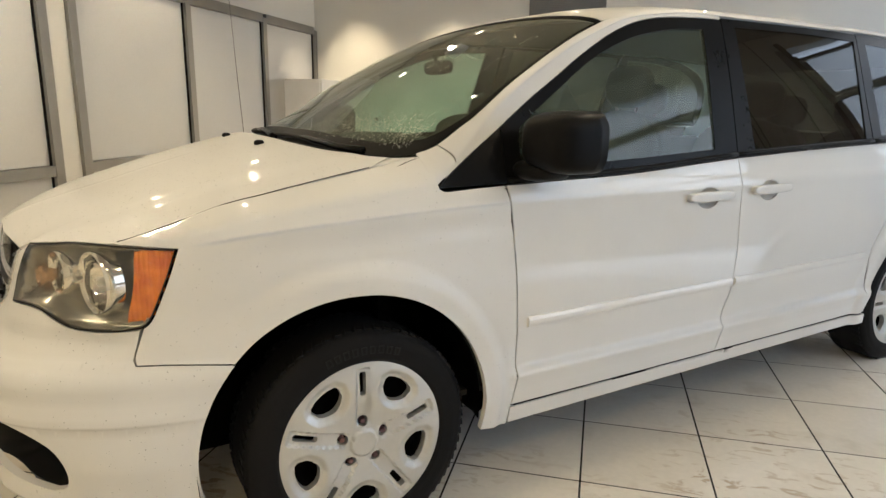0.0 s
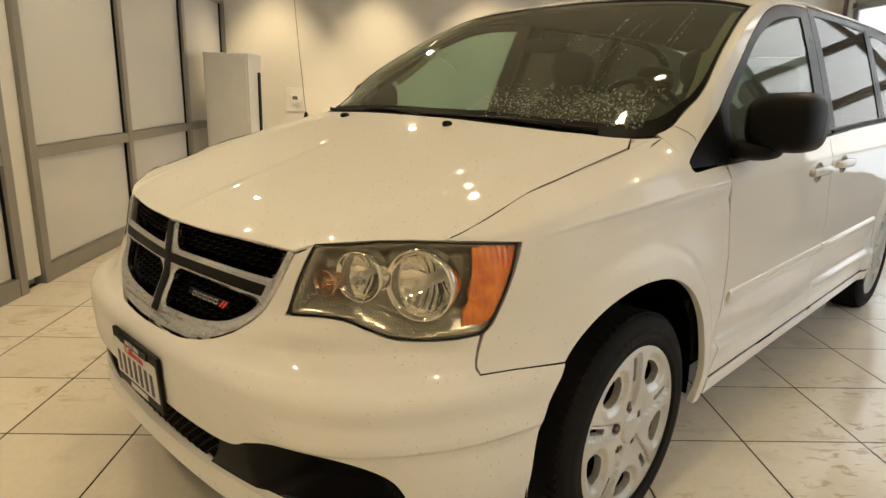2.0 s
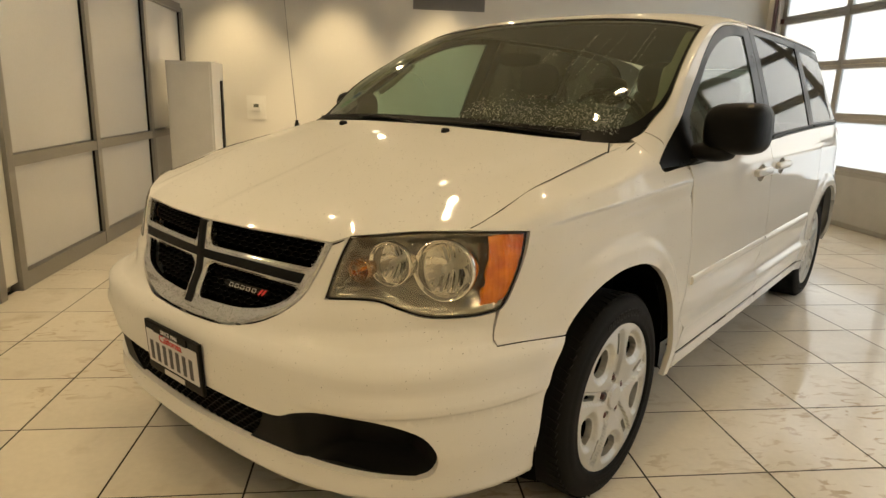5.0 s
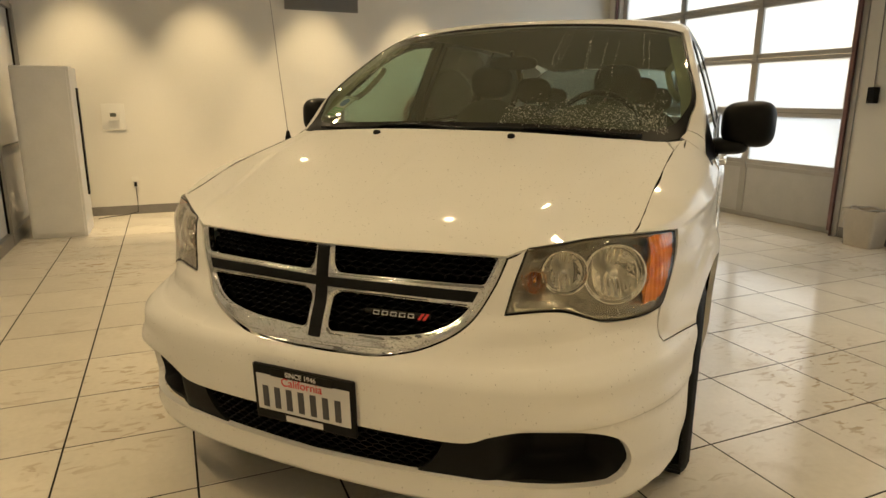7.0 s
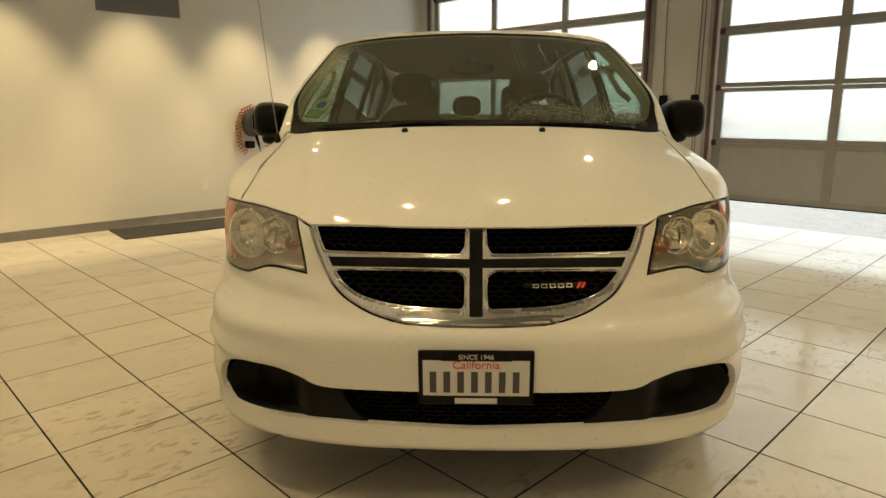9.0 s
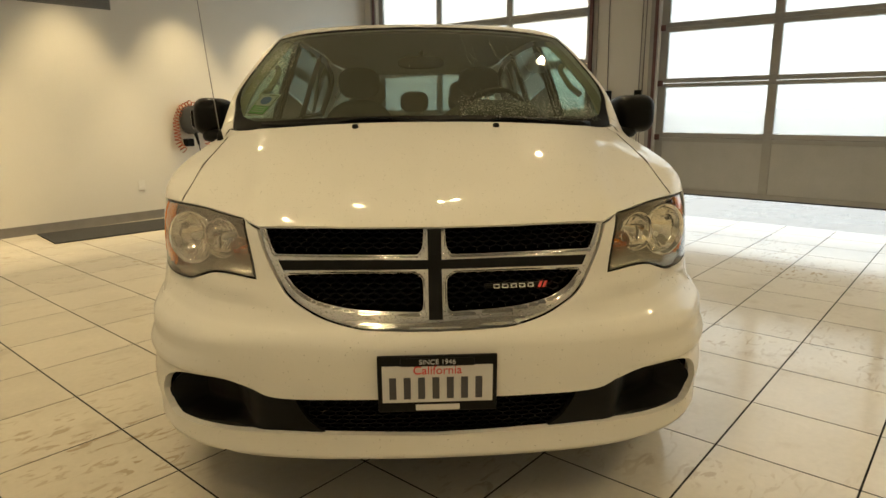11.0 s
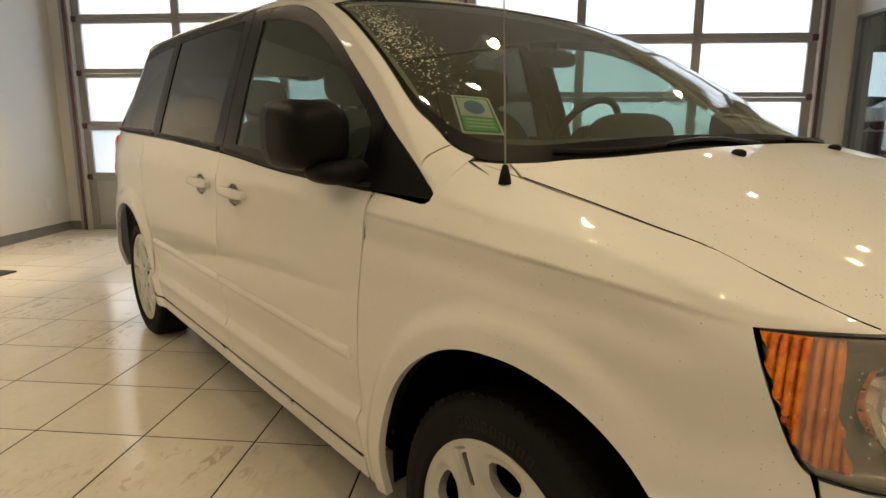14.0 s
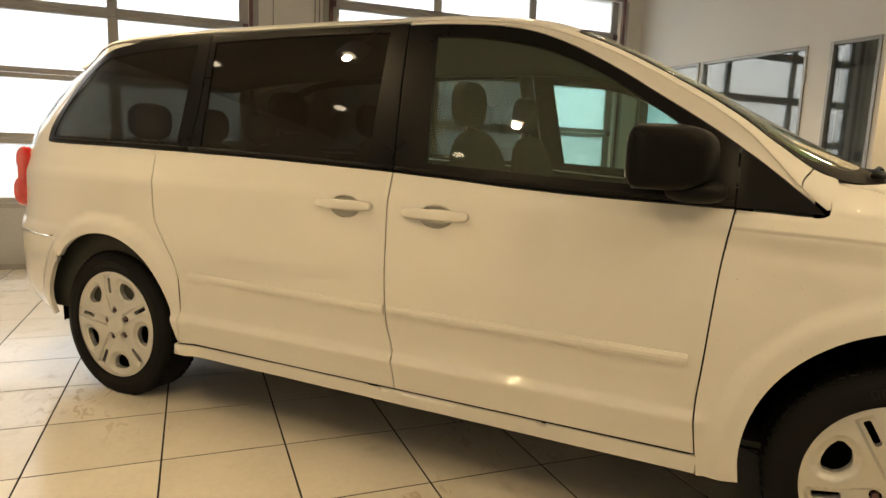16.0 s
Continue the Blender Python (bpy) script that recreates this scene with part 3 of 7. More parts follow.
def _by_s(f, *front):
    """A curve over s: the pairs given round the corner of the nose, then f of y along the side."""
    ys = np.linspace(-0.1, 0.6, 8)
    rough = curve(*front, *[(float(s_of_y(v)), float(f(v))) for v in ys])
    at = np.arange(0.7, 2.6, 0.0025)
    lo, hi = front[0][0], float(s_of_y(0.3))
    v = np.where(at < lo, rough(lo) + (at - lo) * (rough(lo + 0.02) - rough(lo)) / 0.02, np.where(at > hi, rough(hi) + (at - hi) * (rough(hi) - rough(hi - 0.05)) / 0.05, rough(at)))
    k = np.exp(-0.5 * (np.arange(-60, 61) * 0.0025 / 0.045) ** 2)
    soft = np.convolve(np.pad(v, 60, mode="reflect", reflect_type="odd"), k / k.sum(), "valid")
    return lambda s: np.interp(s, at, soft)


w_seam_x, w_seam_z = _by_s(seam_x, (1.0, 0.775), (1.034, 0.784), (1.231, 0.795), (1.36, 0.802)), _by_s(seam_z, (1.0, 0.951), (1.034, 0.959), (1.231, 1.0), (1.36, 1.045))
w_crease_x, w_crease_z = _by_s(crease_x, (1.0, 0.765), (1.034, 0.788), (1.231, 0.882), (1.36, 0.926)), _by_s(crease_z, (1.0, 0.95), (1.034, 0.953), (1.231, 0.953), (1.36, 0.972))


def wing(s, z):
    """The front wing: side wall, crease, shelf, and the shoulder up to the bonnet and the windscreen."""
    s, z = np.broadcast_arrays(np.asarray(s, float), np.asarray(z, float))
    y0 = np.interp(s, PLAN_S, PLAN_P[:, 1])
    zb, xb, zs, xs = w_crease_z(s), w_crease_x(s), w_seam_z(s), w_seam_x(s)
    room_z = np.maximum(zs - zb, 0.0)
    za = zb + np.minimum(shelf_z(y0), 0.45 * room_z)
    xa = xb - shelf_x(y0)
    fix = xb - wrap(s, zb)[0]
    x = 0.0
    soft = np.minimum(0.007, 0.1 * room_z)
    for k in (-1.0, -0.5, 0.0, 0.5, 1.0):
        v = z + soft * k
        low = wrap(s, v)[0] + fix * ease(zb - 0.2, zb, v) - 0.008 * np.exp(-(((v - zb + 0.055) / 0.035) ** 2)) * ease(-0.5, -0.3, y0)
        shelf = xb + (xa - xb) * (v - zb) / np.maximum(za - zb, 1e-4)
        u = np.clip((v - za) / np.maximum(zs - za, 0.004), 0, 1.3)
        over = xs - 0.011 + (xa - xs + 0.011) * (np.cos(1.4 * u) - math.cos(1.4)) / (1 - math.cos(1.4))
        x = x + np.where(v < zb, low, np.where(v < za, shelf, over)) / 5
    t = (z - za) / np.maximum(zs - za, 0.004)
    f = np.clip((z - rail_z(y0)) / np.maximum(top_c(y0) - rail_z(y0), 0.01), 0, 0.999)
    screen = rail_x(y0) * (1 - f ** 2.3) ** (1 / 2.3)
    k = ease(0.14, 0.28, y0) * ease(-0.2, 0.6, t)
    return x * (1 - k) + screen * k, wrap(s, z)[1], z


hood_c = curve((-0.93, 0.86), (-0.895, 0.905), (-0.86, 0.932), (-0.78, 0.966), (-0.6, 1.022), (-0.35, 1.1), (-0.09, 1.171), (0.15, 1.225))
hood_e = curve((-0.9, 0.86), (-0.82, 0.905), (-0.775, 0.928), (-0.6, 0.958), (-0.3, 1.045), (0.109, 1.13), (0.3, 1.168))


edge_y = curve((0, -0.886), (0.25, -0.863), (0.5, -0.81), (0.545, -0.784), (0.6, -0.744), (0.69, -0.674), (0.775, -0.6), (0.9, -0.45))
edge_z = curve((0, 0.917), (0.274, 0.916), (0.49, 0.912), (0.55, 0.934), (0.63, 0.947), (0.693, 0.955), (0.789, 0.961), (0.9, 0.99))


fold_x = curve((-0.9, 0.515), (-0.78, 0.523), (-0.61, 0.553), (-0.41, 0.592), (-0.18, 0.648), (0.15, 0.70))


def _hood(x, y):
    f = np.clip(x / seam_x(np.maximum(y, -0.6)), 0, 1.05)
    away = x - fold_x(y)
    ridge = -0.013 * ease(-0.018, 0.05, away) * (0.3 + 0.7 * ease(0.1, -0.4, y)) * ease(-0.95, -0.7, y) + 0.0025 * np.exp(-((x / 0.012) ** 2)) * ease(-0.2, -0.5, y)
    return hood_c(y + 0.07 * f * f) * (1 - f ** 2.6) + hood_e(y) * f ** 2.6 + ridge * (1 - f ** 6)


def hood(x, y):
    x, y = np.broadcast_arrays(np.abs(np.asarray(x, float)), np.asarray(y, float))
    ey = edge_y(x)
    return _hood(x, y) + (edge_z(x) - _hood(x, ey)) * (1 - np.clip((y - ey) / 0.34, 0, 1)) ** 3


rail_z = curve((-0.05, 0.85), (0.285, 1.075), (0.5, 1.295), (0.68, 1.415), (0.94, 1.548), (1.2, 1.632), (1.55, 1.667), (2.6, 1.667), (3.1, 1.652), (3.4, 1.615), (3.7, 1.54), (4.0, 1.42))


def _rail_x():
    """Where the side wall reaches the rail's height, by y."""
    out = [(-0.05, 1.0), (0.15, 0.972)]
    for s in np.linspace(float(s_of_y(0.285)), float(s_of_y(4.05)), 60):
        y = float(np.interp(s, PLAN_S, PLAN_P[:, 1]))
        for _ in range(25):
            x, y2 = wrap(s, rail_z(y))
            y = 0.5 * y + 0.5 * float(y2)
        if y > out[-1][0] + 0.01:
            out.append((y, float(x) + 0.003))
    return curve(*out)


rail_x = _rail_x()
top_c = curve((-0.05, 1.12), (0.05, 1.172), (0.27, 1.285), (0.65, 1.478), (1.03, 1.66), (1.12, 1.692), (1.25, 1.714), (1.6, 1.735), (2.2, 1.745), (3.0, 1.732), (3.4, 1.712), (3.65, 1.68), (3.85, 1.62), (4.0, 1.53), (4.1, 1.45))


def top(x, y):
    """Windscreen, pillars and roof."""
    x, y = np.broadcast_arrays(np.abs(np.asarray(x, float)), np.asarray(y, float))
    f = np.clip(x / rail_x(y), 0, 1)
    return rail_z(y) + (top_c(y) - rail_z(y)) * (1 - f ** 2.3) ** (1 / 2.3)


# ---- the room ----
TILE_P, TILE_X, TILE_Y = 0.462, -0.092, -0.188


def slab(name, x0, x1, y0, y1, z0, z1, mat, label, category="wall", bevel=0.0):
    ob = part(name, box(x0, x1, y0, y1, z0, z1, bevel), mat, None)
    return tagged(ob, label, category, kind="structure")


T = 0.2
slab("wall_north", WALL_C - T, WALL_B + T, WALL_A, WALL_A + T, -0.1, CEILING, WALL, "cream painted wall washed by downlights")
# the wall of the two sectional doors, with its openings
HEAD = 3.02
segments = [(WALL_D - T, DOORS[1][0]), (DOORS[1][1], DOORS[0][0]), (DOORS[0][1], WALL_A)]
wall_east = thing("wall_east", "cream painted wall with two large door openings", "wall", kind="structure")
for y0, y1 in segments:
    part("wall_pier", box(WALL_B, WALL_B + T, y0, y1, -0.1, CEILING), WALL, wall_east)
for y0, y1, _ in DOORS:
    part("wall_head", box(WALL_B, WALL_B + T, y0, y1, HEAD, CEILING), WALL, wall_east)
slab("ceiling", WALL_C - T, WALL_B + T, BACK - T, WALL_A + T, CEILING, CEILING + 0.1, CEIL_DIM, "plain ceiling with recessed downlights, its dimness put into dark paint", "ceiling")

# the wall of frosted panels
wall_west = thing("wall_west", "painted wall with frosted panels in aluminium frames", "wall", kind="structure")
part("wall_upper", box(WALL_C - T, WALL_C, BACK - T, WALL_A, 2.24, CEILING), WALL, wall_west)
part("wall_back", box(WALL_C - T, WALL_C - 0.06, BACK - T, WALL_A, -0.1, 2.24), WALL, wall_west)
part("wall_face", box(WALL_C - 0.06, WALL_C, BACK, -1.75, -0.1, 2.24), WALL, wall_west)
part("wall_strip", box(WALL_C - 0.06, WALL_C, 1.43, 1.61, 0.06, 2.24), WALL, wall_west)
part("wall_strip", box(WALL_C - 0.06, WALL_C, -1.75, -1.5, 0.06, 2.24), WALL, wall_west)


def glazed_screen(name, posts, y_from, y_to):
    screen = thing(name, "frosted white panels in a brushed aluminium frame", "window", kind="structure")
    w = 0.075
    for y in posts:
        part("mullion", box(WALL_C - 0.05, WALL_C + 0.03, y - w / 2, y + w / 2, 0.0, 2.2, 0.003), ALU, screen)
    for z0, z1 in ((0.0, 0.11), (0.785, 0.86), (2.15, 2.24)):
        for a, b in zip(posts, posts[1:]):
            part("rail", box(WALL_C - 0.05, WALL_C + 0.026, a + w / 2, b - w / 2, z0, z1, 0.003), ALU, screen)
    for a, b in zip(posts, posts[1:]):
        for z0, z1 in ((0.11, 0.785), (0.86, 2.15)):
            part("pane", box(WALL_C - 0.03, WALL_C - 0.015, a + w / 2 + 0.004, b - w / 2 - 0.004, z0 + 0.004, z1 - 0.004), FROST, screen)
            for yy in (a + w / 2, b - w / 2 - 0.006):
                part("gasket", box(WALL_C - 0.016, WALL_C + 0.004, yy, yy + 0.006, z0, z1), BLACK_PLASTIC, screen)
    return screen


glazed_screen("window_1", [1.65, 2.98, 4.34, 5.63], 1.61, WALL_A)
glazed_screen("window_2", [-1.45, -0.1, 1.39], -1.5, 1.43)

# baseboards
for name, args in (("baseboard", (WALL_C, WALL_B, WALL_A - 0.012, WALL_A, 0, 0.1)),):
    tagged(part(name, box(*args, 0.004), BASE, None), "grey rubber baseboard along the cream wall", "baseboard", kind="structure")
for y0, y1 in ((DOORS[0][1] + 0.1, WALL_A - 0.012), (DOORS[1][1] + 0.1, DOORS[0][0] - 0.1), (WALL_D, DOORS[1][0] - 0.1)):
    tagged(part("baseboard", box(WALL_B - 0.012, WALL_B, y0, y1, 0, 0.1, 0.004), BASE, None), "grey rubber baseboard between the doors", "baseboard", kind="structure")


# ---- sectional doors ----
def sectional_door(name, y0, y1, up, label):
    door = thing(name, label, "garage door", kind="structure")
    n, w, x = 3, 0.085, WALL_B + 0.06
    ys = [y0 + (y1 - y0) * k / n for k in range(n + 1)]
    zs = [0.0, 0.60, 1.17, 1.74, 2.31, 2.88]
    for row, (za, zb) in enumerate(zip(zs, zs[1:])):
        za, zb = za + up, zb + up
        if za > 2.95:
            continue
        for k, y in enumerate(ys):
            a, b = (y, y + w) if k == 0 else ((y - w, y) if k == n else (y - w / 2, y + w / 2))
            part("stile", box(x, x + 0.045, a, b, za + 0.05, zb - 0.045, 0.003), DOOR_ALU, door)
        part("bottom_rail", box(x, x + 0.045, y0, y1, za + 0.002, za + 0.05, 0.004), DOOR_ALU, door)
        part("top_rail", box(x, x + 0.045, y0, y1, zb - 0.045, zb - 0.002, 0.004), DOOR_ALU, door)
        for a, b in zip(ys, ys[1:]):
            if row == 0:
                part("lower_panel", box(x + 0.012, x + 0.03, a + 0.04, b - 0.04, za + 0.05, zb - 0.045), DOOR_PANEL, door, "grey solid lower panel")
            else:
                p = part("pane", box(x + 0.018, x + 0.026, a + 0.04, b - 0.04, za + 0.05, zb - 0.045), CLOUDY, door, "cloudy translucent pane")
                p.visible_shadow = False
        for y in ys[1:-1]:
            part("hinge", box(x - 0.012, x, y - 0.03, y + 0.03, zb - 0.035, zb + 0.03, 0.003), DOOR_ALU, door)
        for y, s in ((y0, 1), (y1, -1)):
            part("roller", box(x - 0.02, x, y + s * 0.0, y + s * 0.05, zb - 0.03, zb + 0.03, 0.004), STEEL, door)
    part("seal", box(x + 0.005, x + 0.04, y0, y1, up - 0.012 if up else 0.0, up + 0.002, 0.0), BLACK_PLASTIC, door, "black rubber bottom seal")
    for y, s in ((y0, -1), (y1, 1)):
        part("track", box(WALL_B - 0.045, WALL_B + 0.05, y + s * 0.03, y + s * 0.036, 0, HEAD + 0.1), STEEL, door, "steel roller track")
        part("track_flange", box(WALL_B - 0.045, WALL_B - 0.04, y + s * 0.0, y + s * 0.03, 0.05, HEAD + 0.1), STEEL, door)
        part("jamb", box(WALL_B - 0.02, WALL_B - 0.002, y + s * 0.036, y + s * 0.09, 0, HEAD, 0.002), DOOR_ALU, door)
    return door


def cloudy():
    m = bpy.data.materials.new("cloudy_pane")
    m.use_nodes = True
    n, l = m.node_tree.nodes, m.node_tree.links
    b = n["Principled BSDF"]
    b.inputs["Base Color"].default_value, b.inputs["Roughness"].default_value = (0.85, 0.88, 0.9, 1), 0.12
    clear, mix, milk, body = n.new("ShaderNodeBsdfTransparent"), n.new("ShaderNodeMixShader"), n.new("ShaderNodeBsdfTranslucent"), n.new("ShaderNodeMixShader")
    milk.inputs[0].default_value = (0.9, 0.92, 0.93, 1)
    mix.inputs[0].default_value, body.inputs[0].default_value = 0.5, 0.25
    l.new(milk.outputs[0], body.inputs[1])
    l.new(b.outputs[0], body.inputs[2])
    l.new(clear.outputs[0], mix.inputs[1])
    l.new(body.outputs[0], mix.inputs[2])
    l.new(mix.outputs[0], n["Material Output"].inputs[0])
    return m


CLOUDY = cloudy()
sectional_door("door_1", *DOORS[0], "closed aluminium sectional door with cloudy panes")
sectional_door("door_2", *DOORS[1], "aluminium sectional door with cloudy panes, raised a little")

# ---- the office wall ----
wall_south = thing("wall_south", "cream painted wall with office windows", "wall", kind="structure")
GLAZED = [(3.91, 4.90), (2.60, 3.87), (1.94, 2.38)]
edges_d = [OFFICE_X] + sorted(v for g in GLAZED for v in g) + [WALL_B]
for a, b in zip(edges_d[::2], edges_d[1::2]):
    part("wall_pier", box(a, b, WALL_D - 0.15, WALL_D, -0.1, 2.24), WALL, wall_south)
part("wall_upper", box(OFFICE_X, WALL_B, WALL_D - 0.15, WALL_D, 2.24, CEILING), WALL, wall_south)
part("wall_return", box(OFFICE_X, OFFICE_X + 0.12, -6.2, WALL_D - 0.15, -0.1, CEILING), WALL, wall_south)
slab("wall_back", WALL_C - T, OFFICE_X, BACK - T, BACK, -0.1, CEILING, WALL, "plain cream wall behind the camera's way")
for k, (a, b) in enumerate(GLAZED):
    z0 = 0.0 if k == 0 else 0.85
    if z0:
        part("wall_apron", box(a, b, WALL_D - 0.15, WALL_D, -0.1, z0), WALL, wall_south)
    win = thing(f"window_{k + 3}", "clear office window in an aluminium frame", "window", kind="structure")
    for x0, x1 in ((a, a + 0.028), (b - 0.028, b)):
        part("frame_post", box(x0, x1, WALL_D - 0.1, WALL_D + 0.012, z0, 2.24, 0.003), ALU, win)
    for q0, q1 in ((z0, z0 + 0.028), (2.212, 2.24)):
        part("frame_rail", box(a + 0.028, b - 0.028, WALL_D - 0.1, WALL_D + 0.010, q0, q1, 0.003), ALU, win)
    p = part("pane", box(a + 0.028, b - 0.028, WALL_D - 0.03, WALL_D - 0.02, z0 + 0.028, 2.212), OFFICE_GLASS, win)
    p.visible_shadow = False
part("card_reader", box(3.872, 3.908, WALL_D + 0.001, WALL_D + 0.03, 1.36, 1.47, 0.006), BLACK_PLASTIC, wall_south, "small black card reader beside the window")
# the office behind it, open to the yard on its far side
slab("office_floor", OFFICE_X + 0.12, 5.3, -6.2, WALL_D - 0.15, -0.1, 0.0, BASE, "dark office floor", "floor")
slab("office_ceiling", OFFICE_X + 0.12, 5.3, -6.2, WALL_D - 0.15, 2.6, 2.7, CEIL_DIM, "office ceiling in the same darkened paint", "ceiling")
slab("office_wall", OFFICE_X, 5.6, -6.3, -6.2, -0.1, 2.6, WALL, "plain office back wall")
slab("office_wall", 5.2, 5.3, -6.2, -3.66, -0.1, 2.6, WALL, "short office wall beside the yard window")
slab("office_wall", 5.2, 5.3, -3.66, WALL_D - 0.15, -0.1, 0.8, WALL, "office wall under the yard window")
slab("office_wall", 5.2, 5.3, -3.66, WALL_D - 0.15, 2.0, 2.6, WALL, "office wall over the yard window")
yard_window = thing("window_6", "aluminium framed office window onto the yard", "window", kind="structure")
for y0, y1, z0, z1 in ((-3.66, -3.6, 0.8, 2.0), (WALL_D - 0.21, WALL_D - 0.15, 0.8, 2.0), (-3.6, WALL_D - 0.21, 0.8, 0.86), (-3.6, WALL_D - 0.21, 1.94, 2.0)):
    part("frame_bar", box(5.19, 5.31, y0, y1, z0, z1, 0.004), DOOR_ALU, yard_window)
# unseen glowing panel, added to brighten the office
office_fill = thing("office_light", "flat lit ceiling panel added to brighten the office", "ceiling light", pose(2.6, -4.2, 2.6))
part("panel_frame", box(-0.62, 0.62, -0.32, 0.32, -0.03, 0.0, 0.004), WHITE_PLASTIC, office_fill)
part("diffuser", box(-0.58, 0.58, -0.28, 0.28, -0.036, -0.0305), OFFICE_FILL, office_fill, "lit diffuser")
# ---- floor, threshold and yard ----
slab("ground", -80, 160, -120, 120, -0.3, -0.12, ASPHALT, "grey asphalt yard reaching far off", "ground")
slab("apron", WALL_B + 0.12, WALL_B + 6.0, -10, 9, -0.12, -0.015, CONCRETE, "wet pale concrete apron outside the doors", "pavement")
floor = thing("floor", "cream porcelain tile floor with dark joints, damp in places", "floor", kind="structure")
part("joint_bed", box(WALL_C - 0.1, WALL_B + 0.16, WALL_D - 0.1, WALL_A + 0.1, -0.12, -0.0013), GROUT, floor, "dark joints between the tiles")
part("joint_bed", box(WALL_C - 0.1, OFFICE_X, BACK - 0.1, WALL_D - 0.1, -0.12, -0.0013), GROUT, floor, "dark joints between the tiles")
# ---- the van ----
van = thing("minivan", "white minivan wet from rain, parked on the tile floor", "car", SITE)
Y = s_of_y


def sub(name, parent, m=None):
    """A part that has parts of its own."""
    ob = new(name)
    ob.empty_display_size = 0.05
    ob.parent = parent
    if m is not None:
        ob.matrix_local = m
    return ob



def side_form(s, z):
    x, y = wrap(s, z)
    return x, y, z


def top_form(a, y):
    f = np.sign(a) * np.abs(np.sin(a)) ** (2 / 2.3)
    x = rail_x(y) * f
    return x, y, rail_z(y) + (top_c(y) - rail_z(y)) * np.abs(np.cos(a)) ** (2 / 2.3)


def hood_form(x, y):
    return x, y, hood(x, y)


belt = curve((0.2, 1.058), (0.285, 1.066), (0.5, 1.075), (0.98, 1.087), (1.61, 1.125), (2.58, 1.16), (3.56, 1.178))


def yz(*pts):
    return [(float(Y(y)), z) for y, z in pts]


def belt_run(y0, y1, dz=0.0, n=6):
    return [(float(Y(y)), float(belt(y)) + dz) for y in np.linspace(y0, y1, n)]


def rail_run(y0, y1, dz=0.0, n=9):
    return [(float(Y(y)), float(rail_z(y)) + dz) for y in np.linspace(y0, y1, n)]


door_top = curve((0.272, 1.072), (0.31, 1.105), (0.358, 1.142), (0.432, 1.2), (0.508, 1.252), (0.58, 1.301), (0.673, 1.359), (0.76, 1.411), (0.85, 1.466), (0.945, 1.518), (1.045, 1.567), (1.148, 1.606), (1.25, 1.631), (1.36, 1.645), (1.56, 1.656), (1.7, 1.658))


def door_run(y0, y1, n=14):
    """Along the upper edge of the black door frame."""
    return [(float(Y(y)), float(door_top(y))) for y in np.linspace(y0, y1, n)]


def arch_run(axle, a0, a1, n=15, grow=0.0):
    """Along a wheel arch, by angles from the rear (0) over the top (90) to the front (180)."""
    ay, az, r = ARCHES[axle]
    r += grow
    return [(float(Y(ay + r * math.cos(math.radians(a)))), az + r * math.sin(math.radians(a))) for a in np.linspace(a0, a1, n)]


def inset(loop, d):
    """An outline moved inwards by d."""
    t = np.roll(loop, -1, axis=0) - np.roll(loop, 1, axis=0)
    n = np.stack([-t[:, 1], t[:, 0]], 1) / np.hypot(*t.T)[:, None]
    turn = np.sum(loop[:, 0] * np.roll(loop[:, 1], -1) - np.roll(loop[:, 0], -1) * loop[:, 1])
    return loop + n * d * np.sign(turn)


def cup_hole(y, z):
    """The round opening for a handle's cup."""
    return np.array([(float(Y(y + 0.064 * math.cos(a))), z - 0.006 + 0.04 * math.sin(a)) for a in np.linspace(0, 2 * math.pi, 24, endpoint=False)])


# --- nose ---
GRILLE = [[(0.0, 0.914), (0.274, 0.913), (0.545, 0.909)], [(0.545, 0.909), (0.506, 0.83), (0.441, 0.743), (0.34, 0.684), (0.232, 0.655), (0.097, 0.648), (0.0, 0.647)]]
LAMP_TOP = [(0.612, 0.934), (0.75, 0.944), (0.878, 0.953), (1.034, 0.958), (1.228, 0.949)]
LAMP_OUT = [(1.228, 0.949), (1.193, 0.863), (1.15, 0.775), (1.125, 0.752)]
LAMP_LOW = [(1.125, 0.752), (1.05, 0.742), (0.966, 0.739), (0.88, 0.743), (0.80, 0.762), (0.735, 0.777), (0.66, 0.779), (0.548, 0.770)]
LAMP_IN = [(0.548, 0.770), (0.575, 0.85), (0.612, 0.934)]
INTAKE_TOP = [(0.0, 0.458), (0.26, 0.459), (0.45, 0.462), (0.52, 0.487), (0.6, 0.507), (0.70, 0.508), (0.80, 0.49), (0.88, 0.452), (0.917, 0.395), (0.905, 0.345), (0.86, 0.328)]
INTAKE_LOW = [(0.86, 0.328), (0.735, 0.334), (0.60, 0.34), (0.444, 0.347), (0.27, 0.344), (0.0, 0.337)]
LIP_Z = 0.265


def mirror_run(run):
    return [(-s, z) for s, z in reversed(run)]


def both(*runs):
    """Closes runs that go from s = 0 over the left side back to s = 0 with their mirror image."""
    return list(runs) + [mirror_run(r) for r in reversed(runs)]


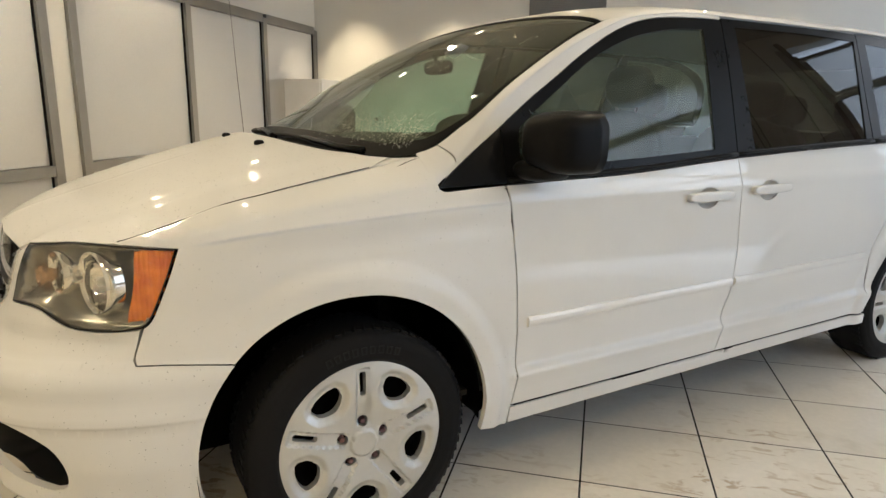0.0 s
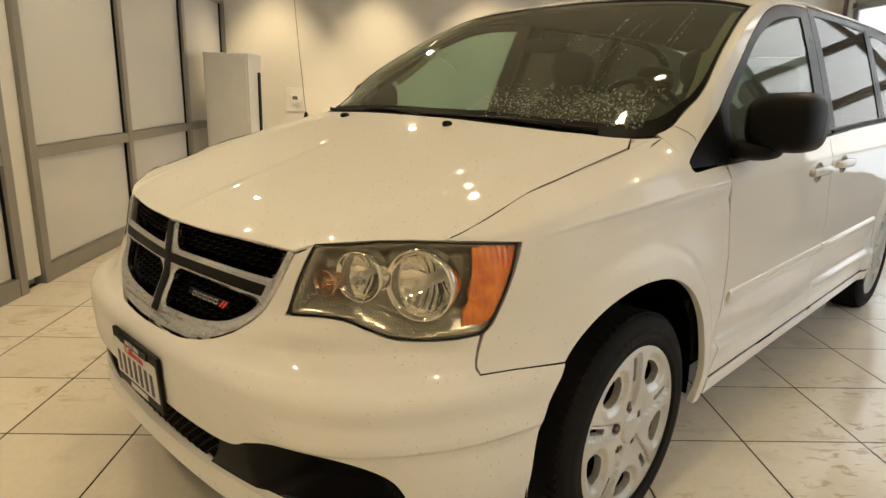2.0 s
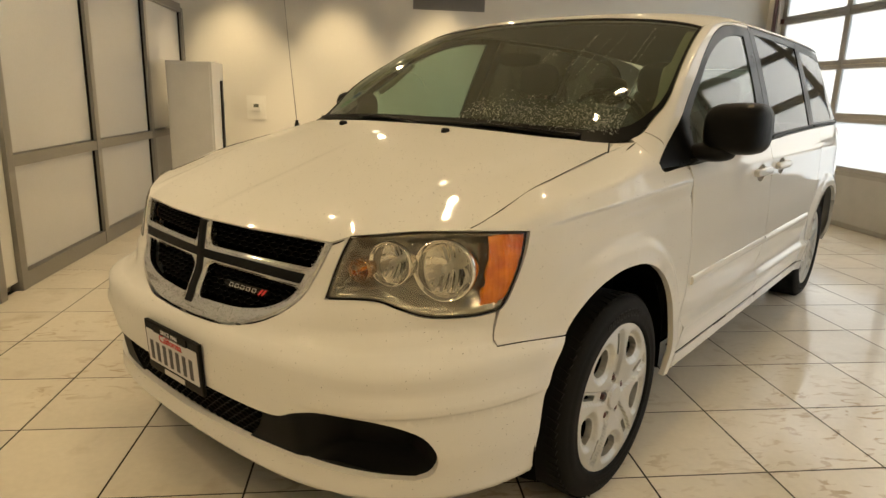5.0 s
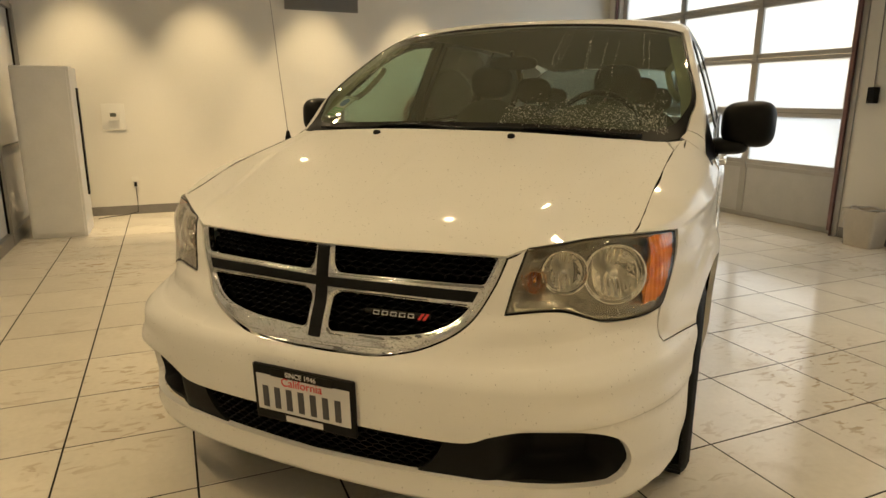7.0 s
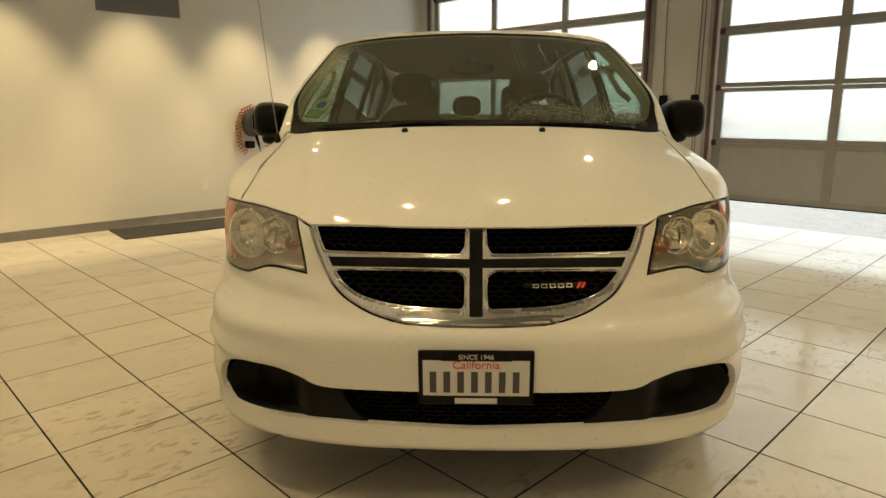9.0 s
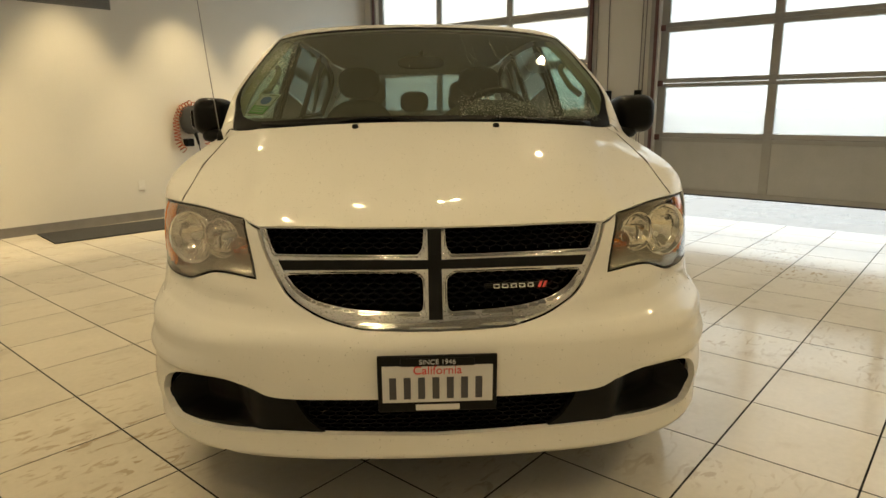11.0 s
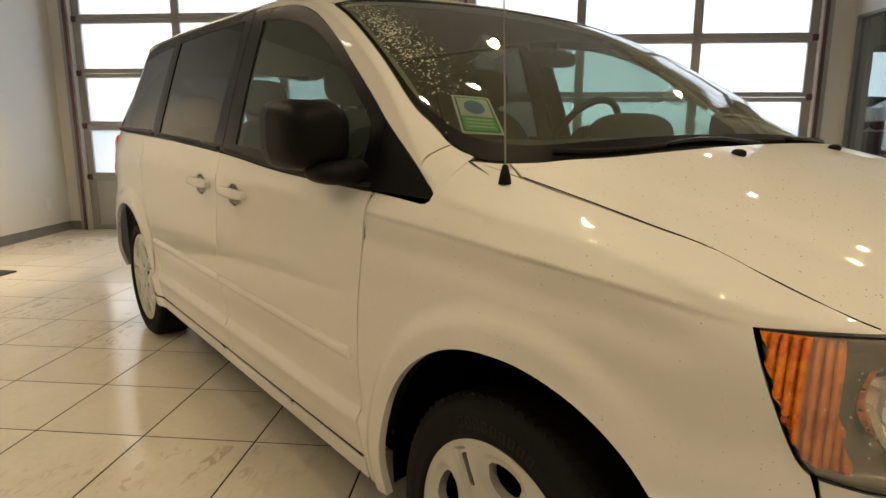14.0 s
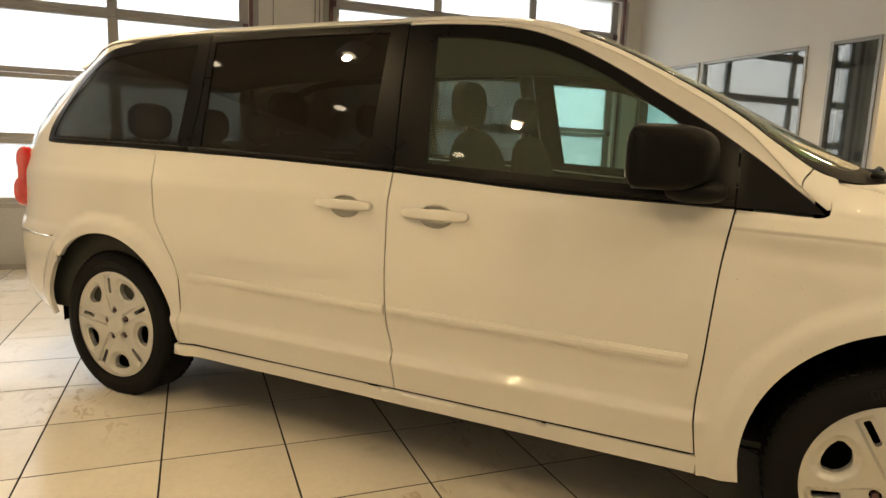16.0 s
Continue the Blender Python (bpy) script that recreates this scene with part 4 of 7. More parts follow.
bumper_edge = yz((-0.347, 0.648))[0]
right_half = [
    [(0.0, 0.644), (0.097, 0.645), (0.232, 0.652), (0.343, 0.681), (0.446, 0.741), (0.511, 0.829), (0.551, 0.906)],
    [(0.551, 0.906), (0.58, 0.916), (0.606, 0.93)],
    [(0.606, 0.93), (0.57, 0.85), (0.543, 0.766)],
    [(0.543, 0.766), (0.66, 0.775), (0.735, 0.773), (0.80, 0.758), (0.88, 0.739), (0.966, 0.735), (1.05, 0.738), (1.118, 0.746)],
    [(1.118, 0.746), (1.105, 0.70), (1.098, 0.675), (1.106, 0.66)],
    [(1.106, 0.66), (1.214, 0.657), bumper_edge],
    arch_run(0.0, 139.2, 193.0)[0:],
    [arch_run(0.0, 139.2, 193.0)[-1], (1.1, LIP_Z - 0.01)],
    [(1.1, LIP_Z - 0.01), (0.9, LIP_Z + 0.002), (0.70, 0.268), (0.62, 0.276), (0.56, 0.268), (0.3, 0.262), (0.0, 0.26)],
]
right_half[5][-1] = right_half[6][0]
bumper_loop = outline(*[r for r in right_half], *[mirror_run(r) for r in reversed(right_half)], step=0.018)
hole = outline(*both(INTAKE_TOP, INTAKE_LOW), step=0.018)
along = np.concatenate([np.arange(-1.3, -0.4, 0.012), np.arange(0.4, 1.3, 0.012)])
crease = 0.645 + 0.02 * ease(0.45, 1.0, np.abs(along))
bumper_folds = [np.stack([along, crease + dz], 1) for dz in (-0.012, -0.003, 0.0, 0.003, 0.014, 0.028, 0.042, 0.05)] + [np.stack([along, np.full(len(along), z)], 1) for z in (0.505, 0.514, 0.523, 0.531, 0.54)]
panel("front_bumper", bumper_loop, side_form, PAINT, van, "white bumper with a body-coloured lip", step=0.02, depth=0.02, holes=[hole], folds=bumper_folds)


def sunk(form, d0, top_z=0.5):
    """A form moved inwards along the ground plan."""
    def f(s, z):
        x, y = wrap(s, z)
        t = np.abs(s)
        nx, ny = (np.interp(t, PLAN_S, PLAN_N[:, n]) for n in (0, 1))
        d = d0(s, z) if callable(d0) else d0
        return x - np.sign(s + 1e-12) * nx * d, y - ny * d, z
    return f


# the lower opening: scooped black surrounds, with a meshed middle
scoop = lambda s, z: 0.012 + 0.1 * ease(0.5, 0.66, np.abs(s)) * ease(0.93, 0.84, np.abs(s)) * ease(0.52, 0.46, z) * ease(0.32, 0.37, z)  # noqa: E731
intake = sub("lower_intake", van)
lobe = [[(0.40, 0.4585), (0.45, 0.462), (0.52, 0.487), (0.6, 0.507), (0.70, 0.508), (0.80, 0.49), (0.88, 0.452), (0.917, 0.395), (0.905, 0.345), (0.86, 0.328)], [(0.86, 0.328), (0.735, 0.334), (0.60, 0.34), (0.40, 0.347), (0.32, 0.346)], [(0.32, 0.346), (0.36, 0.38), (0.385, 0.42), (0.40, 0.4585)]]
for side in (1, -1):
    panel("surround", outline(*lobe, step=0.015), sunk(side_form, scoop), BLACK_PLASTIC, intake, "black scooped surround", step=0.015, depth=0.02, side=side)
panel("backing", outline(*both(*[[(0.0, 0.462), (0.46, 0.464)], [(0.46, 0.464), (0.46, 0.34), (0.0, 0.333)]]), step=0.03), sunk(side_form, 0.05), DARK, intake, step=0.04)


def mesh_cells(s0, s1, z0, z1, cell_w, cell_h, wire, inside, d0):
    """Honeycomb webs as one mesh, laid onto the nose."""
    f = sunk(side_form, d0)
    bm = bmesh.new()
    rows = int((z1 - z0) / cell_h) + 1
    for r in range(rows):
        z = z0 + r * cell_h
        n = int((s1 - s0) / cell_w) + 2
        zig = []
        for k in range(2 * n):
            s = s0 + k * cell_w / 2 + (r % 2) * 0
            zig.append((s, z + cell_h * 0.22 * (1 if ((k // 1 + r) % 2) else -1)))
        for (sa, za), (sb, zb) in zip(zig, zig[1:]):
            if not inside((sa + sb) / 2, (za + zb) / 2):
                continue
            pts = []
            for s, zz in ((sa, za - wire), (sb, zb - wire), (sb, zb + wire), (sa, za + wire)):
                x, y, q = f(np.array(s), np.array(zz))
                pts.append(Vector((float(x), float(y), float(q))))
            back = Vector((0, 0.016, 0))
            v = [bm.verts.new(p) for p in pts] + [bm.verts.new(p + back) for p in pts]
            for q in ((0, 1, 2, 3), (3, 2, 6, 7), (1, 0, 4, 5)):
                bm.faces.new([v[i] for i in q])
        for k in range(0, 2 * n):
            if (k + r) % 2 == 0:
                continue
            s = s0 + k * cell_w / 2
            zm0, zm1 = z + cell_h * 0.22, z + cell_h * 0.78
            if not inside(s, (zm0 + zm1) / 2):
                continue
            pts = []
            for ss, zz in ((s - wire, zm0), (s + wire, zm0), (s + wire, zm1), (s - wire, zm1)):
                x, y, q = f(np.array(ss), np.array(zz))
                pts.append(Vector((float(x), float(y), float(q))))
            back = Vector((0, 0.016, 0))
            v = [bm.verts.new(p) for p in pts] + [bm.verts.new(p + back) for p in pts]
            for q in ((0, 1, 2, 3), (0, 3, 7, 4), (2, 1, 5, 6)):
                bm.faces.new([v[i] for i in q])
    return bm


low_zone = outline(*both([(0.0, 0.455), (0.39, 0.455)], [(0.39, 0.455), (0.37, 0.42), (0.33, 0.35), (0.0, 0.342)]), step=0.03)
ins = lambda loop: (lambda s, z: bool(within(loop, np.array([[s, z]]))[0]))  # noqa: E731
part("mesh_insert", mesh_cells(-0.42, 0.42, 0.345, 0.455, 0.038, 0.0135, 0.0016, ins(low_zone), 0.022), MESH_BLACK, intake, "black honeycomb insert")

# --- grille ---
grille = sub("grille", van)
grille_loop = outline(*both(*GRILLE), step=0.007)
panel("backing", grille_loop, sunk(side_form, 0.055), DARK, grille, step=0.04)
# four openings framed in chrome, a black cross between them
up_in = [[(0.030, 0.9128), (0.25, 0.9122), (0.519, 0.9085)], [(0.519, 0.9085), (0.494, 0.86), (0.481, 0.842), (0.468, 0.839)], [(0.468, 0.839), (0.25, 0.840), (0.066, 0.840), (0.046, 0.845), (0.036, 0.857), (0.032, 0.872)], [(0.032, 0.872), (0.030, 0.9128)]]
low_in = [[(0.062, 0.790), (0.25, 0.788), (0.424, 0.782), (0.436, 0.775)], [(0.436, 0.775), (0.408, 0.749), (0.355, 0.722), (0.29, 0.705), (0.2, 0.693), (0.048, 0.687)], [(0.048, 0.687), (0.035, 0.70), (0.034, 0.762), (0.042, 0.78), (0.062, 0.790)]]
up_loop, low_loop = outline(*up_in, step=0.007), outline(*low_in, step=0.007)
flip = lambda loop: loop[::-1] * (-1, 1)  # noqa: E731


def chrome_relief(s, z):
    q = np.stack([np.ravel(np.abs(s)), np.ravel(z)], 1)
    near = np.minimum(np.minimum(far_from(up_loop, q), far_from(low_loop, q)), far_from(grille_loop, q)).reshape(np.shape(s))
    return 0.005 - 0.008 * ease(0.0, 0.007, near)


panel("chrome_surround", grille_loop, sunk(side_form, chrome_relief), CHROME, grille, "wet chrome surround", step=0.0055, depth=0.02, holes=[up_loop, low_loop, flip(up_loop), flip(low_loop)], lift=0.0)
# the dark cross between the chrome edges
cross = [[(0.019, 0.911), (0.019, 0.827)], [(0.019, 0.827), (0.25, 0.827), (0.466, 0.823)], [(0.466, 0.823), (0.45, 0.795)], [(0.45, 0.795), (0.25, 0.799), (0.019, 0.801)], [(0.019, 0.801), (0.019, 0.668)], [(0.019, 0.668), (-0.019, 0.668)]]
cross_loop = outline(*cross, [(-0.019, 0.668), (-0.019, 0.801)], [(-0.019, 0.801), (-0.25, 0.799), (-0.45, 0.795)], [(-0.45, 0.795), (-0.466, 0.823)], [(-0.466, 0.823), (-0.25, 0.827), (-0.019, 0.827)], [(-0.019, 0.827), (-0.019, 0.911)], [(-0.019, 0.911), (0.019, 0.911)], step=0.012)
panel("cross_bar", cross_loop, side_form, BLACK_PLASTIC, grille, "black cross bar", step=0.012, depth=0.01, lift=0.004)
for lp in (up_loop, low_loop):
    for sg in (1, -1):
        z0, z1 = lp[:, 1].min(), lp[:, 1].max()
        lp2 = lp if sg > 0 else flip(lp)
        part("mesh_insert", mesh_cells(lp2[:, 0].min(), lp2[:, 0].max(), z0, z1, 0.038, 0.0135, 0.0013, ins(lp2), 0.028), MESH_BLACK, grille, "black honeycomb insert")


def on_nose(s, z, d=0.0):
    x, y, q = sunk(side_form, d)(np.array(float(s)), np.array(float(z)))
    return Vector((float(x), float(y), float(q)))


badge = sub("badge", grille)
bm = bmesh.new()
for k in range(5):
    s0 = 0.166 + k * 0.0255
    for sa, sb, za, zb in ((0.0, 0.0175, 0.7445, 0.7463), (0.0, 0.0175, 0.7532, 0.755), (0.0, 0.0026, 0.7445, 0.755), (0.0149, 0.0175, 0.7445, 0.755)):
        pts = [on_nose(s0 + u, v, -0.0042) for u, v in ((sa, za), (sb, za), (sb, zb), (sa, zb))]
        bm.faces.new([bm.verts.new(p) for p in pts])
part("silver_bars", bm, SILVER, badge, "silver bars")
bm = bmesh.new()
for k in range(2):
    s0 = 0.297 + k * 0.014
    pts = [on_nose(s0, 0.7425, -0.005), on_nose(s0 + 0.009, 0.7425, -0.005), on_nose(s0 + 0.019, 0.758, -0.005), on_nose(s0 + 0.010, 0.758, -0.005)]
    bm.faces.new([bm.verts.new(p) for p in pts])
part("red_stripes", bm, RED_MARK, badge, "two red slanted stripes")
part("badge_bar", tube([on_nose(s, 0.7495, 0.004) for s in np.linspace(0.14, 0.33, 8)], 0.008, 6), BLACK_PLASTIC, badge)

# --- headlights ---
lamp_loop = outline(LAMP_TOP, LAMP_OUT, LAMP_LOW, LAMP_IN, step=0.015)
dip = lambda s, z: 0.008 + 0.05 * ease(0, 0.045, far_from(lamp_loop, np.stack([np.ravel(s), np.ravel(z)], 1)).reshape(np.shape(s)))  # noqa: E731
dip2 = lambda s, z: dip(np.abs(s), z)  # noqa: E731


def ring_hole(s, z, r):
    return np.array([(s + 1.02 * r * math.cos(a), z + 0.98 * r * math.sin(a)) for a in np.linspace(0, 2 * math.pi, 22, endpoint=False)])


def bowl(sc, zc, r, parent, depth, mat, name, side, label="", bulb_mat=None):
    """A reflector dish that looks out of the lamp."""
    c = on_nose(sc, zc, 0.05)
    x1, x2 = on_nose(sc - 0.02, zc), on_nose(sc + 0.02, zc)
    t = (x2 - x1).normalized()
    out = Vector((t.y, -t.x, 0)).normalized()
    out = (out + Vector((0, -1.0, 0))).normalized()
    a = out.cross(Vector((0, 0, 1))).normalized()
    b = a.cross(out)
    prof = [(0.0, -depth), *[(r * q, -depth * (1 - (q / 0.92) ** 2)) for q in (0.12, 0.24, 0.36, 0.48, 0.6, 0.7, 0.8, 0.86)], (r * 0.91, 0.008), (r * 0.93, 0.014), (r * 0.97, 0.015), (r, 0.021), (r * 1.05, 0.022), (r * 1.08, 0.0), (r * 1.1, -0.022)]
    bm = lathe(prof, 72)
    for v in bm.verts:
        q = math.hypot(v.co.y, v.co.z) / r
        if 0.2 < q < 0.84:
            v.co.x += 0.030 * r * math.cos(2 * math.pi * v.co.y / (0.22 * r)) * min(1.0, (q - 0.2) * 5)
    m = Matrix(((out.x, a.x, b.x, c.x), (out.y, a.y, b.y, c.y), (out.z, a.z, b.z, c.z), (0, 0, 0, 1)))
    bmesh.ops.transform(bm, matrix=m, verts=bm.verts)
    bmesh.ops.recalc_face_normals(bm, faces=bm.faces)
    if side < 0:
        bmesh.ops.scale(bm, vec=(-1, 1, 1), verts=bm.verts)
        bmesh.ops.reverse_faces(bm, faces=bm.faces)
    p = part(name, bm, mat, parent, label, smooth=True)
    bulb = lathe([(0.0, 0.010), (0.1 * r, 0.008), (0.15 * r, 0.0), (0.15 * r, -0.4 * depth), (0.11 * r, -depth)], 14)
    bmesh.ops.transform(bulb, matrix=m, verts=bulb.verts)
    if side < 0:
        bmesh.ops.scale(bulb, vec=(-1, 1, 1), verts=bulb.verts)
        bmesh.ops.reverse_faces(bulb, faces=bulb.faces)
    part("bulb", bulb, bulb_mat or SILVER, p, smooth=True)


for side in (1, -1):
    hl = sub("headlight", van)
    hl["label"] = "clear headlight with an amber corner"
    panel("housing", lamp_loop, sunk(side_form, dip2), BEZEL, hl, "grey inner bezel", step=0.014, depth=0.005, side=side, holes=[ring_hole(0.978, 0.853, 0.079), ring_hole(0.765, 0.864, 0.057), ring_hole(0.645, 0.842, 0.03)])
    bowl(0.978, 0.853, 0.079, hl, 0.05, REFLECTOR, "main_reflector", side, "large round chrome reflector")
    bowl(0.765, 0.864, 0.057, hl, 0.042, REFLECTOR, "inner_reflector", side, "round chrome reflector")
    bowl(0.645, 0.842, 0.03, hl, 0.02, AMBER_DISH, "small_reflector", side, "small round amber reflector", AMBER)
    amber = outline([(1.113, 0.946), (1.17, 0.947), (1.224, 0.947)], [(1.224, 0.947), (1.194, 0.863), (1.153, 0.780), (1.129, 0.758)], [(1.129, 0.758), (1.078, 0.754)], [(1.078, 0.754), (1.086, 0.79), (1.104, 0.85), (1.113, 0.946)], step=0.012)
    panel("amber_corner", amber, sunk(side_form, lambda s, z: 0.006 + 0.016 * ease(1.17, 1.1, np.abs(s)) + 0.0012 * np.cos(np.abs(s) * 420)), AMBER, hl, "amber turn signal", step=0.005, depth=0.01, side=side, lift=0.0 if side > 0 else 0.009)
    ln = panel("lens", lamp_loop, side_form, LENS if side > 0 else DULL_LENS, hl, "clear wet lens" if side > 0 else "dulled wet lens", step=0.02, depth=0.006, side=side, lift=0.002)
    ln.visible_shadow = False
    inner = inset(lamp_loop, 0.0028)
    panel("seal", lamp_loop, side_form, BLACK_PLASTIC, hl, "black edge seal", step=0.03, depth=0.01, side=side, holes=[inner], lift=0.0025)

# --- bonnet ---
hood_right = [[(0.0, -0.884), (0.25, -0.86), (0.5, -0.808)], [(0.5, -0.808), (0.545, -0.782), (0.60, -0.742), (0.69, -0.672), (0.779, -0.598)], [(0.779, -0.598), (0.787, -0.55), (0.7915, -0.45), (0.798, -0.3), (0.803, -0.2), (0.810, 0.0), (0.816, 0.1)], [(0.816, 0.1), (0.783, 0.172)], [(0.783, 0.172), (0.70, 0.1), (0.58, 0.03), (0.4, -0.012), (0.2, -0.022), (0.0, -0.022)]]
def gap_shade_line(side):
    """A thin black tube standing for the shade where bonnet and wing meet."""
    edge = np.array(hood_right[2])
    pts = []
    for y in np.linspace(-0.58, 0.095, 48):
        xh = float(np.interp(y, edge[:, 1], edge[:, 0]))
        s = float(Y(y))
        for _ in range(12):
            w = [float(v) for v in wing(s, w_seam_z(s) - 0.002)]
            s += y - w[1]
        x = (xh + w[0]) / 2
        pts.append((side * x, y, max(float(hood(xh, y)), w[2] - 0.001) + 0.0006))
    return tube(pts, 0.0012, 6)


panel("bonnet", outline(*hood_right, *[mirror_run(r) for r in reversed(hood_right)], step=0.02), hood_form, PAINT, van, "white bonnet beaded with water", step=0.025, depth=0.007)

# --- wings, doors, quarters ---
for side in (1, -1):
    part("bonnet_seal", gap_shade_line(side), BLACK_PLASTIC, van, "thin black strip for the shaded gap along the bonnet", smooth=True)
    wing_top = [tuple(float(v) for v in wing(Y(y), w_seam_z(Y(y)) - 0.002)[:2]) for y in (0.108, 0.14, 0.175, 0.21, 0.24, 0.262)]
    tip = outline([wing_top[0], (0.787, 0.172)], [(0.787, 0.172), (0.815, 0.203), (0.841, 0.236), (0.85, 0.255), wing_top[-1]], wing_top[::-1], step=0.012)
    panel("wing_corner", tip, lambda x, y: (x, y, np.maximum(hood(x, y), top(x, y) - 0.001)), PAINT, van, "white corner of the wing below the windscreen", step=0.015, depth=0.015, side=side)
    base = outline([(1.05, 0.243), (1.076, 0.258), (1.106, 0.275), (1.144, 0.3055)], [(1.144, 0.3055), (1.39, 0.329), (1.5, 0.332)], [(1.5, 0.332), (1.5, 0.268)], [(1.5, 0.268), (1.4, 0.25), (1.2, 0.243), (1.05, 0.243)], step=0.012)
    panel("pillar_foot", base, top_form, PAINT, van, "white foot of the windscreen pillar", step=0.015, depth=0.008, side=side, lift=0.0005)
    seam = [(v, float(w_seam_z(v)) - 0.002) for v in (1.042, 1.14, 1.231, 1.36, *[float(Y(y)) for y in (-0.15, 0.0, 0.109, 0.2, 0.262)])]
    wing_runs = [
        [seam[0], (1.05, 0.9605), (1.14, 0.958), (1.234, 0.9535)],
        [(1.234, 0.9535), (1.199, 0.863), (1.157, 0.775), (1.13, 0.75)],
        [(1.13, 0.75), (1.111, 0.70), (1.1035, 0.677), (1.109, 0.663)],
        [(1.109, 0.663), (1.214, 0.66), (float(Y(-0.346)), 0.6515)],
        [(float(Y(-0.346)), 0.6515), *arch_run(0.0, 138, -11)],
        [arch_run(0.0, 138, -11)[-1], yz((0.525, 0.262))[0]],
        [yz((0.525, 0.262))[0], *yz((0.533, 0.33), (0.545, 0.47), (0.535, 0.62), (0.515, 0.9), (0.492, 1.07))],
        [yz((0.492, 1.07))[0], *yz((0.4, 1.067), (0.29, 1.062))],
        [yz((0.29, 1.062))[0], *yz((0.262, 1.075), (0.262, float(seam_z(0.262)) - 0.002))],
        seam[::-1],
    ]
    along = np.arange(1.12, float(Y(0.54)), 0.009)
    rise = np.interp(along, PLAN_S, PLAN_P[:, 1])
    wing_folds = [np.stack([along, w_crease_z(along) + dz], 1) for dz in (-0.032, -0.024, -0.016, -0.008, 0.0, 0.008, 0.016, 0.024)] + [np.stack([along, w_crease_z(along) + shelf_z(rise) + dz], 1)[along > 1.4] for dz in (-0.008, 0.0, 0.008, 0.016)]
    panel("front_wing", outline(*wing_runs, step=0.016), wing, PAINT, van, "white front wing", step=0.015, depth=0.02, side=side, folds=wing_folds)
    along = np.arange(float(Y(0.54)), float(Y(2.7)), 0.016)
    door_folds = [np.stack([along, np.full(len(along), z)], 1) for z in (0.428, 0.436, 0.444, 0.453, 0.463, 0.471, 0.478, 0.488)]
    # black sheet close behind the skins puts shade into the door gaps
    shell = outline(yz((0.42, 0.285), (0.42, 1.06)), [yz((0.42, 1.06))[0], *belt_run(0.5, 3.5, -0.01)], [belt_run(0.5, 3.5, -0.01)[-1], yz((3.5, 0.76))[0]], [yz((3.5, 0.76))[0], yz((3.40, 0.8))[0], *arch_run(REAR_AXLE, 52, 160, grow=0.02)], [arch_run(REAR_AXLE, 52, 160, grow=0.02)[-1], yz((2.6, 0.285))[0]], [yz((2.6, 0.285))[0], yz((0.42, 0.285))[0]], step=0.04)
    panel("inner_shell", shell, side_form, DARK, van, "black sheet behind the doors for the shade in their gaps", step=0.03, depth=0.004, side=side, lift=-0.006, folds=door_folds, holes=[cup_hole(1.79, 0.995), cup_hole(1.42, 0.985)])
    # front door
    fd = sub("front_door", van)
    fd_front = yz((0.497, 1.072), (0.52, 0.9), (0.54, 0.62), (0.55, 0.47), (0.538, 0.3355))
    fd_rear = yz((1.562, 0.335), (1.578, 0.47), (1.603, 0.62), (1.612, 0.9), (1.606, 1.12))
    panel("door_skin", outline(fd_front, [fd_front[-1], fd_rear[0]], fd_rear, belt_run(1.606, 0.497, -0.004), step=0.018), side_form, PAINT_DRY, fd, "white door skin", step=0.014, depth=0.02, side=side, holes=[cup_hole(1.42, 0.985)], folds=door_folds)
    sl = sub("sliding_door", van)
    sl_front = yz((1.567, 0.335), (1.583, 0.47), (1.608, 0.62), (1.617, 0.9), (1.611, 1.12))
    sl_rear = yz((2.79, 1.16), (2.775, 1.0), (2.76, 0.866), (2.705, 0.78), (2.635, 0.66), (2.615, 0.5), (2.62, 0.341))
    panel("door_skin", outline(sl_rear, [sl_rear[-1], sl_front[0]], sl_front, belt_run(1.611, 2.79, -0.004), step=0.018), side_form, PAINT_DRY, sl, "white sliding door skin", step=0.014, depth=0.02, side=side, holes=[cup_hole(1.79, 0.995)], folds=door_folds)
    panel("sill", outline([yz((0.53, 0.328))[0], yz((2.648, 0.333))[0]], [yz((2.648, 0.333))[0], yz((2.662, 0.284))[0]], [yz((2.662, 0.284))[0], yz((0.53, 0.27))[0]], [yz((0.53, 0.27))[0], yz((0.53, 0.328))[0]], step=0.03), side_form, PAINT_DRY, van, "white sill", step=0.03, depth=0.04, side=side, lift=0.005)
    # a black tube over the sill seam stands for the gap's shade
    pts = []
    for y in np.linspace(0.545, 2.62, 40):
        x, yy = wrap(Y(y), 0.334)
        pts.append((side * (float(x) - 0.0005), float(yy), 0.3315 + 0.005 * (y - 0.545) / 2.1))
    part("door_seal", tube(pts, 0.0028, 6), BLACK_PLASTIC, van, "thin black strip for the shaded gap under the doors", smooth=True)
    # quarter panel
    sR = 5.62
